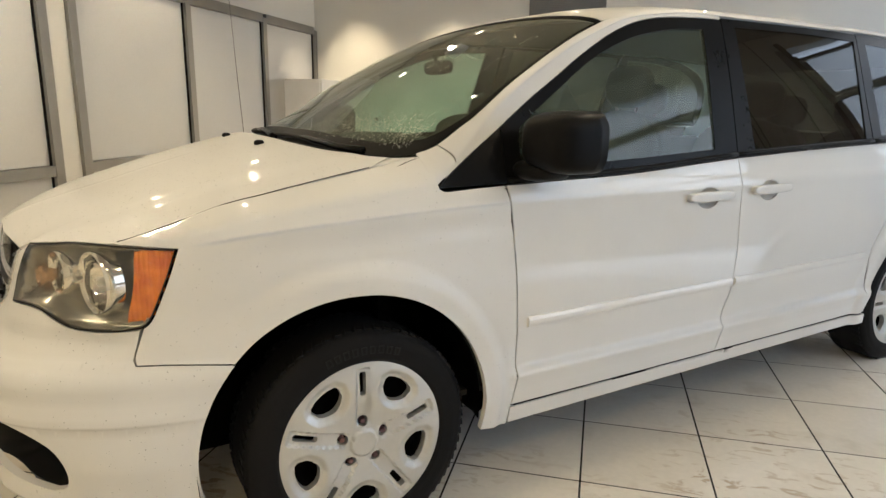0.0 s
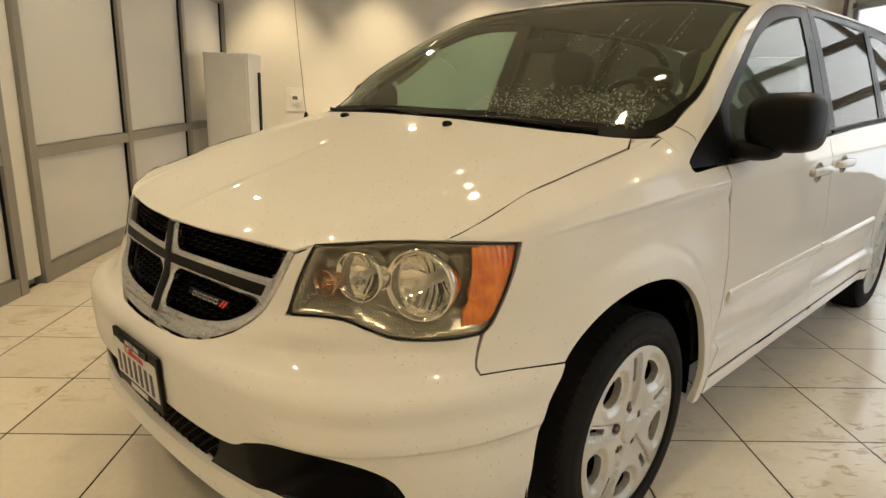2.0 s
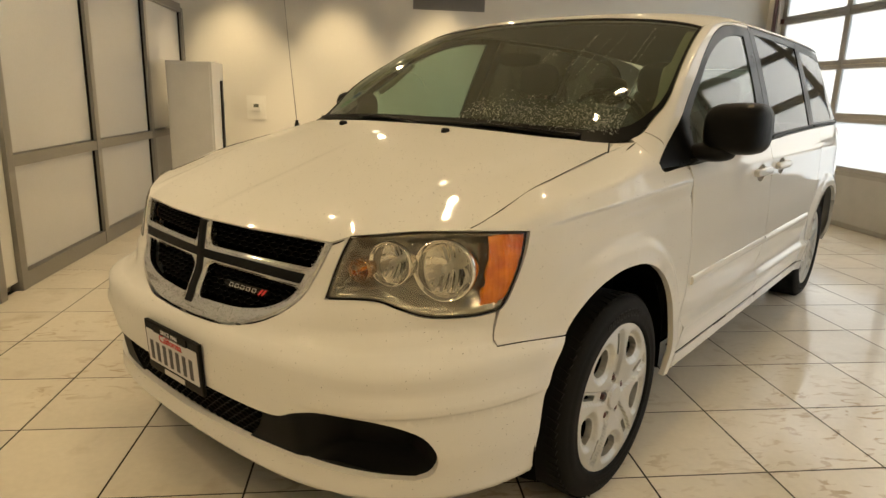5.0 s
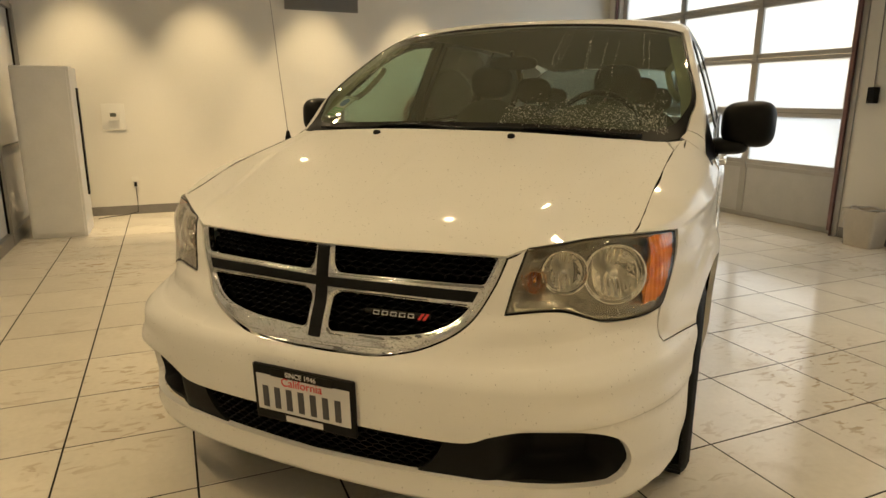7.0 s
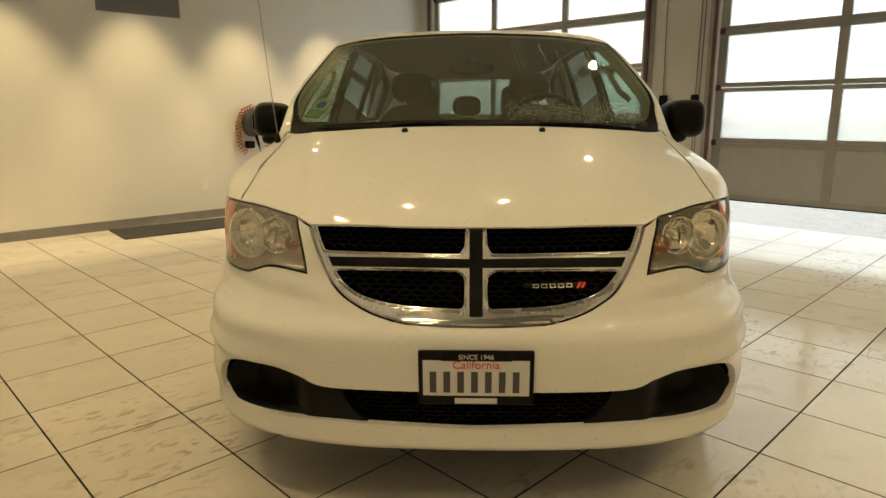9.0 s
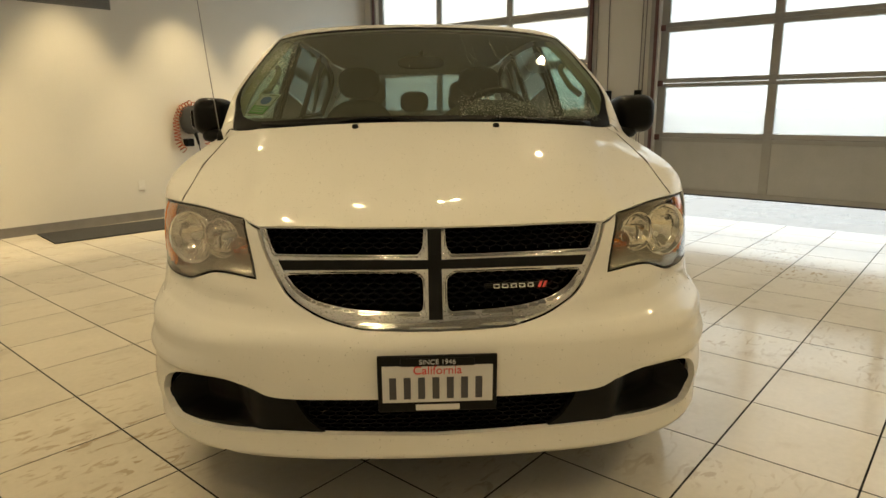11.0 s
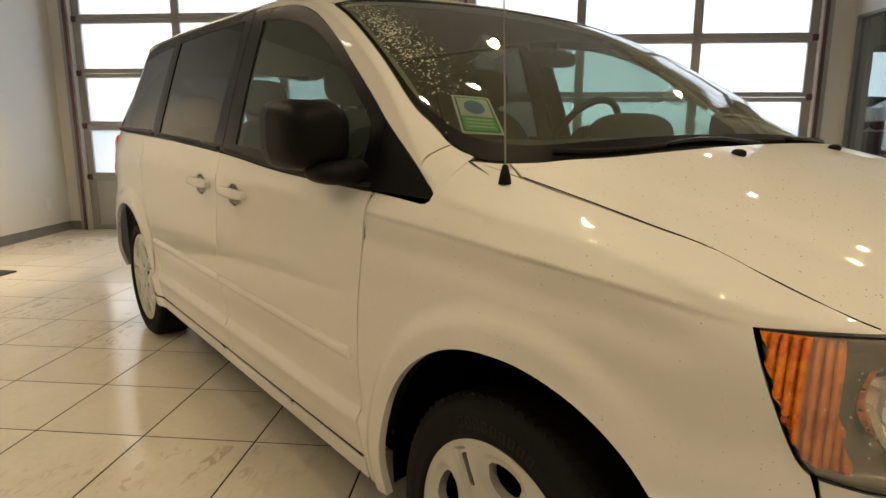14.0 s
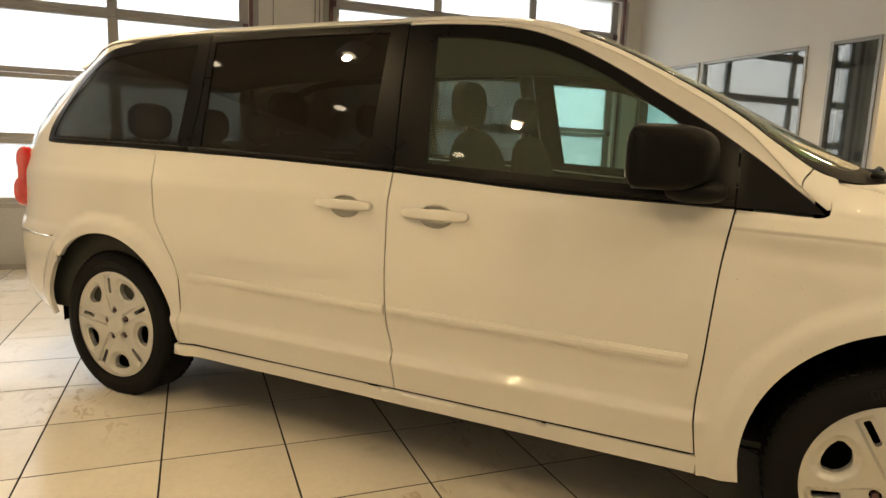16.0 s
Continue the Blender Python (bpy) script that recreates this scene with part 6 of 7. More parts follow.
def make_wheel():
    w = new("wheel")
    w.parent = van
    w["label"] = "black tyre on a silver five-spoke wheel cover"
    tyre = [(0.236, -0.085), (0.244, -0.095), (0.27, -0.108), (0.31, -0.105), (0.333, -0.095), (0.343, -0.085), (0.347, -0.05), (0.348, 0.0), (0.347, 0.05), (0.344, 0.082), (0.338, 0.092), (0.330, 0.099), (0.319, 0.1045), (0.312, 0.105), (0.308, 0.108), (0.285, 0.110), (0.268, 0.107), (0.263, 0.1085), (0.254, 0.099), (0.240, 0.085)]
    tread = bmesh.new()
    for k in range(72):
        a = 2 * math.pi * k / 72
        for x0, x1, sk in ((-0.084, -0.043, 0.3), (0.043, 0.084, -0.3)):
            m = Euler((a, 0, 0)).to_matrix().to_4x4() @ Matrix.Translation(((x0 + x1) / 2, 0, 0.3430)) @ Euler((0, 0, sk)).to_matrix().to_4x4() @ Matrix.Diagonal((x1 - x0, 0.019, 0.012, 1))
            bmesh.ops.create_cube(tread, size=1, matrix=m)
    body = lathe(tyre, 96)
    for bm in (body, tread):  # the tyre stands flat under its load
        for v in bm.verts:
            if v.co.z < -HUB_Z:
                v.co.z = -HUB_Z
                v.co.x *= 1.03
    part("tyre", body, RUBBER, w, "worn black tyre", smooth=True)
    tagged(part("tread", tread, RUBBER, w), kind="stuff")
    # raised lettering on the sidewall, as plain bars
    bm = bmesh.new()
    for mid in (90, 270):
        for k in range(9):
            a = math.radians(mid + (k - 4) * 5.2)
            for r0, r1, da in ((0.279, 0.303, -1.5), (0.279, 0.303, 1.2), (0.299, 0.303, 0.0), (0.279, 0.283, 0.0)):
                wide = 0.0045 if da else 0.016
                m = Euler((a - math.pi / 2 + math.radians(da), 0, 0)).to_matrix().to_4x4() @ Matrix.Translation((0.1088, 0, (r0 + r1) / 2)) @ Euler((0, 0.045, 0)).to_matrix().to_4x4() @ Matrix.Diagonal((0.003, wide, r1 - r0, 1))
                bmesh.ops.create_cube(bm, size=1, matrix=m)
    tagged(part("sidewall_relief", bm, SIDEWALL, w, "raised dark bars on the sidewall"), kind="stuff")
    turning = [part("rim", lathe([(0.0, 0.02), (0.06, 0.03), (0.12, 0.04), (0.18, 0.05), (0.226, 0.08), (0.226, -0.085), (0.0, -0.085)], 40), DARK, w, smooth=True)]
    turning.append(wheel_cover(w, 0.092))
    turning.append(part("centre_cap", lathe([(0.0, 0.096), (0.02, 0.095), (0.03, 0.09), (0.034, 0.08), (0.034, 0.07)], 28), SILVER, w, smooth=True))
    for k in range(5):
        a = math.radians(90 + 72 * k)
        turning.append(part("wheel_nut", lathe([(0.0, 0.090), (0.0065, 0.090), (0.0095, 0.086), (0.0095, 0.04)], 6, m=Matrix.Translation((0, 0.064 * math.cos(a), 0.064 * math.sin(a)))), STEEL, w))
    for ob in turning:
        ob.matrix_basis = Matrix.Translation((0.003, 0, 0)) @ Matrix.Diagonal((1, 1.053, 1.053, 1))
    return w


wheel = make_wheel()
wheel.matrix_local = pose(0.863, 0.007, HUB_Z)
for m, turn in ((pose(0.83, REAR_AXLE + 0.02, HUB_Z), 20), (pose(-0.863, 0.007, HUB_Z, 0, 0, 180), 30), (pose(-0.83, REAR_AXLE + 0.02, HUB_Z, 0, 0, 180), 10)):
    for ob in copy_thing(wheel, m).children:
        if ob.name.split(".")[0] in ("rim", "wheel_cover", "centre_cap", "wheel_nut"):
            ob.matrix_basis = pose(0, 0, 0, turn, 0, 0) @ ob.matrix_basis
# wheel housings
for axle in (0.0, REAR_AXLE):
    for side in (1, -1):
        bm = bmesh.new()
        rows = []
        for k in range(25):
            a = math.radians(-8 + (206 if axle == 0 else 196) * k / 24)
            lip = 0.945 if axle == 0 else 0.9
            ay, az, ar = ARCHES[axle]
            rows.append([bm.verts.new((side * x, ay + r * math.cos(a), az + r * math.sin(a))) for x, r in ((lip, ar + 0.004), (0.88, ar + 0.02), (0.6, ar + 0.02), (0.6, 0.02))])
        for a, b in zip(rows, rows[1:]):
            for k in range(3):
                bm.faces.new((a[k], b[k], b[k + 1], a[k + 1]))
        part("wheel_housing", bm, DARK, van, "black wheel housing")
# underbody and engine bay
part("underbody", box(-0.8, 0.8, 0.5, 3.62, 0.24, 0.34, 0.02), DARK, van)
part("underbody_nose", box(-0.58, 0.58, -0.84, 0.5, 0.22, 0.3, 0.02), DARK, van)
part("engine_bay", box(-0.58, 0.58, -0.70, 0.12, 0.3, 0.84, 0.03), DARK, van)
part("bulkhead", box(-0.86, 0.86, 0.10, 0.14, 0.3, 1.08), DARK, van)

# --- cabin ---
def in_van(name, label=""):
    t = new(name)
    t.parent = van
    if label:
        t["label"] = label
    return t


bm = bmesh.new()
rows = []
for x in np.linspace(-0.8, 0.8, 17):
    f = abs(x) / 0.8
    rows.append([bm.verts.new((x, y + 0.18 * f * f, z - 0.03 * f)) for y, z in ((0.1, 1.135), (0.35, 1.175), (0.6, 1.19), (0.74, 1.12), (0.72, 0.85), (0.64, 0.6))])
for a, b in zip(rows, rows[1:]):
    for k in range(5):
        bm.faces.new((a[k], b[k], b[k + 1], a[k + 1]))
part("dashboard", bm, CABIN, van, "grey dashboard", smooth=True)
part("instrument_hood", pebble(0.41, 0.72, 1.195, 0.2, 0.13, 0.085, 2.4, 14), CABIN, van, smooth=True)
wh = in_van("steering_wheel", "dark steering wheel")
ring = [(0.19 * math.cos(a), 0.19 * math.sin(a), 0) for a in np.linspace(0, 2 * math.pi, 41)]
tilt = pose(0.40, 0.95, 1.165, 118, 0, 0)
bm = tube(ring, 0.015, 8)
bmesh.ops.transform(bm, matrix=tilt, verts=bm.verts)
part("wheel_ring", bm, BLACK_PLASTIC, wh, smooth=True)
bm = pebble(0, 0, 0, 0.09, 0.07, 0.03, 2.4, 10)
box(-0.18, 0.18, -0.02, 0.02, -0.01, 0.01, 0.006, bm=bm)
bmesh.ops.transform(bm, matrix=tilt, verts=bm.verts)
part("hub", bm, BLACK_PLASTIC, wh)


def seat(x, y, back_h, w):
    s = in_van("seat", "grey cloth seat")
    part("cushion", pebble(x, y - 0.22, 0.66, w / 2, 0.27, 0.1, 3.2, 14), SEAT, s, smooth=True)
    bm = pebble(0, 0, 0, w / 2, 0.075, back_h / 2, 3.0, 16)
    for v in bm.verts:
        t = max(0, v.co.z / (back_h / 2))
        v.co.x *= 1 - 0.2 * t * t
    bmesh.ops.transform(bm, matrix=pose(x, y + 0.06, 0.7 + back_h / 2, -12, 0, 0), verts=bm.verts)
    part("backrest", bm, SEAT, s, smooth=True)
    top_z = 0.7 + back_h
    hy = y + 0.06 + 0.5 * back_h * 0.21 + 0.02
    part("head_restraint", pebble(x, hy, top_z + 0.1, 0.13, 0.05, 0.095, 2.8, 14), SEAT, s, smooth=True)
    for dx in (-0.06, 0.06):
        part("post", tube([(x + dx, hy - 0.02, top_z - 0.05), (x + dx, hy, top_z + 0.05)], 0.007), STEEL, s)
    part("base", box(x - w / 2 + 0.06, x + w / 2 - 0.06, y - 0.42, y, 0.34, 0.6, 0.02), CABIN, s)


for x in (0.38, -0.38):
    seat(x, 1.42, 0.6, 0.5)
    seat(x, 2.38, 0.56, 0.48)
for x in (0.42, -0.02, -0.45):
    seat(x, 3.25, 0.5, 0.42)
part("cabin_floor", box(-0.84, 0.84, 0.15, 3.62, 0.341, 0.36), CABIN, van)
# trim inside the doors and pillars
for side in (1, -1):
    for y0, y1 in ((0.55, 1.58), (1.64, 2.56), (2.62, 3.6)):
        part("inner_trim", box(side * 0.86, side * 0.9, y0, y1, 0.36, 1.07 + 0.03 * (y0 > 1), 0.02), CABIN, van)
# headliner
inner_roof = [[(0.0, 1.16), (0.7, 1.12), (1.1, 1.10), (1.46, 1.2)], [(1.46, 1.2), (1.46, 2.5), (1.46, 3.6)], [(1.46, 3.6), (1.1, 3.8), (0.0, 3.88)]]
panel("headliner", outline(*inner_roof, *[mirror_run(r) for r in reversed(inner_roof)], step=0.06), top_form, LINER, van, "grey headliner", step=0.1, depth=0.01, lift=-0.035)
rv = in_van("rear_view_mirror", "interior rear-view mirror")
part("mirror_case", pebble(0.0, 0.78, 1.47, 0.12, 0.02, 0.032, 3, 12), BLACK_PLASTIC, rv, smooth=True)
part("mirror_stem", tube([(0, 0.78, 1.48), (0, 0.76, 1.525)], 0.01), BLACK_PLASTIC, rv)
for side in (1, -1):
    part("grab_handle", tube([(side * 0.79, 0.62, 1.30), (side * 0.75, 0.66, 1.34), (side * 0.72, 0.76, 1.42), (side * 0.735, 0.82, 1.45)], 0.014, 8), PILLAR_TRIM, van, "tan grab handle", smooth=True)
# the sticker in the screen's lower corner
st = in_van("sticker", "green and white window sticker with a blue oval")


ST = [Vector(v) for v in ((-0.743, 0.436), (-0.648, 0.398), (-0.708, 0.268), (-0.798, 0.324))]  # upper and lower corners


def on_screen(name, u0, u1, v0, v1, mat, lift, round_=False):
    """A patch of the sticker, by shares across (u) and down (v)."""
    def at(u, v):
        p = (ST[0] * (1 - u) + ST[1] * u) * (1 - v) + (ST[3] * (1 - u) + ST[2] * u) * v
        return p.x, p.y
    if round_:
        loop = np.array([at((u0 + u1) / 2 + (u1 - u0) / 2 * math.cos(a), (v0 + v1) / 2 + (v1 - v0) / 2 * math.sin(a)) for a in np.linspace(0, 2 * math.pi, 20, endpoint=False)])
    else:
        loop = np.array([at(u, v) for u, v in ((u0, v0), (u1, v0), (u1, v1), (u0, v1))])
    return panel(name, loop, lambda x, y: (x, y, top(x, y)), mat, st, step=0.02, depth=0.0005, lift=lift)


on_screen("sheet", 0, 1, 0, 1, PLATE_WHITE, -0.009)
on_screen("dark_border", 0.06, 0.94, 0.05, 0.95, material("sticker_dark", (0.03, 0.07, 0.03), rough=0.4), -0.0084)
on_screen("white_field", 0.1, 0.9, 0.08, 0.56, PLATE_WHITE, -0.0078)
on_screen("green_band", 0.1, 0.9, 0.58, 0.92, GREEN, -0.0078)
on_screen("blue_mark", 0.24, 0.76, 0.14, 0.5, BLUE, -0.0072, True)
for k in range(3):
    on_screen("text_bar", 0.18, 0.82, 0.63 + 0.09 * k, 0.66 + 0.09 * k, PLATE_WHITE, -0.0072)
for side in (1, -1):
    part("push_pin", pebble(side * 0.955, 0.47, 0.384, 0.006, 0.007, 0.007, 2.2, 8), BLACK_PLASTIC, van, smooth=True)

# rain on the driver's side of the screen, and runs higher up
rng = random.Random(4)
bm = bmesh.new()


def drop(a, y, r, run=1.0):
    p = [np.array([float(v) for v in top_form(np.array(a), np.array(yy))]) for yy in (y, y + 0.01)]
    q = np.array([float(v) for v in top_form(np.array(a + 0.01), np.array(y))])
    up = (p[1] - p[0]) / np.linalg.norm(p[1] - p[0])
    across = (q - p[0]) / np.linalg.norm(q - p[0])
    n = np.cross(across, up)
    n = n / np.linalg.norm(n) * (1 if n[2] > 0 else -1)
    m = Matrix([[*(float(across[k]) * r for _ in "a"), float(up[k]) * r * run, float(n[k]) * r * 0.25, float(p[0][k] + n[k] * 0.003)] for k in range(3)] + [[0, 0, 0, 1]])
    rings = [[bm.verts.new(m @ Vector((q * math.cos(t), q * math.sin(t), h))) for t in (k * math.pi / 4 for k in range(8))] for q, h in ((1.0, 0.0), (0.72, 0.72))]
    tip_v = bm.verts.new(m @ Vector((0, 0, 1.0)))
    for k in range(8):
        j = (k + 1) % 8
        bm.faces.new((rings[0][k], rings[0][j], rings[1][j], rings[1][k]))
        bm.faces.new((rings[1][k], rings[1][j], tip_v))


for _ in range(1300):
    a = rng.uniform(0.12, 0.95)
    drop(a, 0.1 + 0.13 * a * a + abs(rng.gauss(0, 0.07)) + 0.08 * rng.random(), rng.uniform(0.0010, 0.0026), rng.choice((1.0, 1.0, 1.3, 2.0)))
for _ in range(9):
    a, y = rng.uniform(0.2, 0.9), rng.uniform(0.45, 0.6)
    for _ in range(14):
        y += rng.uniform(0.012, 0.04)
        a += rng.uniform(-0.006, 0.006)
        drop(a, y, rng.uniform(0.0015, 0.0032), 2.0)
for _ in range(60):
    drop(rng.uniform(-0.9, 0.95), rng.uniform(0.2, 1.0), rng.uniform(0.001, 0.0025))
for _ in range(750):
    a = rng.triangular(0.72, 1.2, 1.05)
    drop(-a, min(1.0, max(0.3 + 0.45 * (1.2 - a), rng.gauss(0.74, 0.15))), rng.uniform(0.0017, 0.0042))
tagged(part("rain_film", bm, DROPS, ws_pane, "clear rain drops", smooth=True), kind="stuff")

def rain(name, parent, form, u, v, r, label, mat=RAIN):
    """Standing drops as small domes, laid onto a form."""
    e = 1e-3
    pos = lambda a, b: np.stack(np.broadcast_arrays(*form(a, b)), -1)  # noqa: E731
    p = pos(u, v)
    along, other = pos(u + e, v) - p, pos(u, v + e) - p
    n = np.cross(along, other)
    n /= np.linalg.norm(n, axis=1)[:, None]
    n *= np.where(((p - (0, 1.4, 0.75)) * n).sum(1) < 0, -1, 1)[:, None]
    a = along / np.linalg.norm(along, axis=1)[:, None]
    b = np.cross(n, a)
    rings = []
    for q, h in ((1.0, 0.0), (0.78, 0.42)):
        for k in range(7):
            t = 2 * math.pi * k / 7
            rings.append(p + r[:, None] * (q * math.cos(t) * a + q * math.sin(t) * b + (h + 0.1) * n))
    rings.append(p + r[:, None] * 0.66 * n)
    verts = np.stack(rings, 1)
    faces = []
    for i in range(len(p)):
        o = 15 * i
        for k in range(7):
            j = (k + 1) % 7
            faces += [(o + k, o + j, o + 7 + j, o + 7 + k), (o + 7 + k, o + 7 + j, o + 14)]
    tagged(link(name, mesh_of(name, verts.reshape(-1, 3), faces, mat, smooth=True), parent, label), kind="stuff")


dice = np.random.default_rng(11)


def scatter(loop, count, small, large, holes=()):
    """Random spots in an outline, with a few large drops among many small ones."""
    lo, hi = loop.min(0), loop.max(0)
    q = dice.uniform(lo, hi, (count * 3, 2))
    ok = within(loop, q) & (far_from(loop, q) > 0.004)
    for h in holes:
        ok &= ~within(h, q)
    q = q[ok][:count]
    return q[:, 0], q[:, 1], small + (large - small) * dice.random(len(q)) ** 3


parts_of_van = {}
for ob in van.children:
    parts_of_van.setdefault(ob.name.split(".")[0], []).append(ob)
rain("rain_film", parts_of_van["front_bumper"][0], side_form, *scatter(bumper_loop, 1200, 0.0006, 0.0018, [hole]), "rain drops on the bumper")
rain("rain_film", parts_of_van["bonnet"][0], hood_form, *scatter(outline(*hood_right, *[mirror_run(r) for r in reversed(hood_right)], step=0.03), 2000, 0.0006, 0.0018), "rain drops on the bonnet")
for ob, side in zip(parts_of_van["front_wing"], (1, -1)):
    u, v, r = scatter(outline(*wing_runs, step=0.03), 300, 0.0006, 0.0016)
    rain("rain_film", ob, (lambda g, k: (lambda s, z: (lambda w: (k * w[0], w[1], w[2]))(g(s, z))))(wing, side), u, v, r, "rain drops on the wing")
for ob, side in zip(parts_of_van["headlight"], (1, -1)):
    u, v, r = scatter(lamp_loop, 130, 0.0008, 0.0022)
    rain("rain_film", ob, lambda s, z: sunk(side_form, -0.003)(s, z), side * u, v, r, "rain drops on the lens")
u, v, r = scatter(grille_loop, 3000, 0.0008, 0.0024, [up_loop, low_loop, flip(up_loop), flip(low_loop), cross_loop])
low = (v < 0.7) | (np.abs(u) > 0.43)  # the bars shed their water
u, v, r = u[low], v[low], r[low]
rain("rain_film", grille, sunk(side_form, -0.0035), u, v, r, "rain drops on the chrome", CHROME_RAIN)

# ---- loose things ----
cabinet = thing("storage_cabinet", "tall plain white cabinet in the room's corner", "cabinet", pose(-2.02, 4.81, 0))
part("body", box(-0.235, 0.225, -0.27, 0.26, 0.0, 1.565, 0.006), CABINET, cabinet)
part("door", box(-0.215, 0.205, -0.288, -0.272, 0.04, 1.535, 0.004), CABINET, cabinet)
part("side_strip", box(0.226, 0.242, 0.08, 0.16, 0.35, 1.38, 0.007), BLACK_PLASTIC, cabinet, "black padded strip on the side")

tagged(part("floor_mat", box(0.0, 2.76, 0.0, 0.68, 0.0, 0.012, 0.004), MAT, None, m=pose(0.17, 4.95, 0, 0, 0, -4.8)), "long dark grey entrance mat by the wall", "mat")


def wall_box(name, x, z, w, h, d, label, category, mat=None):
    t = thing(name, label, category, pose(x, WALL_A, z))
    part("plate", box(-w / 2, w / 2, -d, 0.0, -h / 2, h / 2, 0.004), mat or WHITE_PLASTIC, t)
    return t


thermostat = wall_box("thermostat", -1.545, 1.085, 0.23, 0.28, 0.012, "white thermostat on a wall plate", "thermostat")
part("case", box(-0.055, 0.055, -0.035, -0.012, -0.045, 0.06, 0.006), WHITE_PLASTIC, thermostat)
part("screen", box(-0.03, 0.03, -0.0375, -0.035, 0.0, 0.04), SCREEN, thermostat, "grey display")
for ox, oz in ((-1.395, 0.365), (1.37, 0.40), (4.62, 0.34)):
    o = wall_box("wall_outlet", ox, oz, 0.075, 0.115, 0.008, "cream wall outlet low on the wall", "outlet")
    for dz in (-0.024, 0.024):
        part("socket", box(-0.016, 0.016, -0.0105, -0.008, dz - 0.013, dz + 0.013, 0.002), WHITE_PLASTIC, o)
plug = thing("power_cord", "black power cord from the outlet to the cabinet", "cord", pose(-1.395, WALL_A - 0.01, 0.345))
part("plug_head", box(-0.015, 0.015, -0.03, 0.0, -0.03, 0.02, 0.004), BLACK_PLASTIC, plug)
part("cable", tube([(0, -0.03, -0.03), (0.005, -0.03, -0.2), (0.0, -0.06, -0.31), (-0.1, -0.14, -0.325), (-0.25, -0.2, -0.325), (-0.38, -0.3, -0.325)], 0.004), BLACK_PLASTIC, plug)

vent = thing("wall_vent", "brown slatted air vent high on the wall", "vent", pose(0.80, WALL_A, 2.45))
part("frame", box(-0.44, 0.44, -0.006, 0.0, -0.15, 0.15), GREY_VENT, vent)
for k in range(14):
    z = -0.13 + k * 0.02
    b = box(-0.42, 0.42, -0.018, -0.006, z - 0.004, z + 0.004)
    part("slat", b, GREY_VENT, vent)

# the electric charger with its coiled orange cable
charger = thing("ev_charger", "dark round electric car charger with orange coiled cable", "charger", pose(2.02, WALL_A, 1.07))
part("case", pebble(0, -0.06, 0.06, 0.145, 0.075, 0.17, 2.4, 14), CHARGER, charger, smooth=True)
part("front_plate", box(-0.04, 0.04, -0.142, -0.13, -0.02, 0.17, 0.02), BLACK_GLOSS, charger)
part("front_rim", tube([(-0.045, -0.135, 0.17), (-0.045, -0.137, -0.01), (-0.02, -0.138, -0.045), (0.02, -0.138, -0.045), (0.045, -0.137, -0.01), (0.045, -0.135, 0.17)], 0.004), CHROME, charger)
part("holster", box(-0.10, -0.01, -0.1, 0.0, -0.25, -0.16, 0.012), BLACK_PLASTIC, charger)
part("plug_handle", tube([(0.02, -0.08, -0.08), (0.03, -0.1, -0.16), (0.045, -0.1, -0.23)], 0.022, 10, taper=0.6), BLACK_PLASTIC, charger, smooth=True)
part("lead", tube([(0.045, -0.1, -0.23), (0.06, -0.1, -0.33), (0.085, -0.08, -0.45), (0.07, -0.06, -0.52)], 0.006), BLACK_PLASTIC, charger)


def coil(points, turns, radius, wire):
    p = smooth3(points, turns * 10)
    out = []
    for i, q in enumerate(p):
        d = p[min(i + 1, len(p) - 1)] - p[max(i - 1, 0)]
        d /= max(np.linalg.norm(d), 1e-9)
        a = np.cross(d, (0, 1, 0.01))
        a /= np.linalg.norm(a)
        b = np.cross(d, a)
        t = 2 * math.pi * i / 10
        out.append(q + radius * (math.cos(t) * a + math.sin(t) * b))
    return tube(out, wire, 5)


def smooth3(points, n):
    p = np.array(points, float)
    a, b = smooth_line(p[:, [0, 1]], 0.005), None
    far = np.r_[0, np.cumsum(np.linalg.norm(np.diff(p, axis=0), axis=1))]
    t = np.linspace(0, far[-1], n)
    cols = [np.interp(t, far, p[:, k]) for k in range(3)]
    for c in cols:
        for _ in range(10):
            c[1:-1] = (c[:-2] + 2 * c[1:-1] + c[2:]) / 4
    return np.stack(cols, 1)


part("coiled_cable", coil([(-0.12, -0.06, -0.3), (-0.19, -0.06, -0.2), (-0.2, -0.06, 0.05), (-0.12, -0.06, 0.2), (0.0, -0.06, 0.255), (0.13, -0.06, 0.18), (0.18, -0.06, 0.03), (0.19, -0.06, -0.3), (0.25, -0.08, -0.75), (0.26, -0.1, -0.92), (0.23, -0.1, -0.99), (0.15, -0.1, -1.0), (0.11, -0.08, -0.9), (0.07, -0.06, -0.52)], 66, 0.033, 0.006), ORANGE, charger, "orange coiled charging cable", smooth=True)

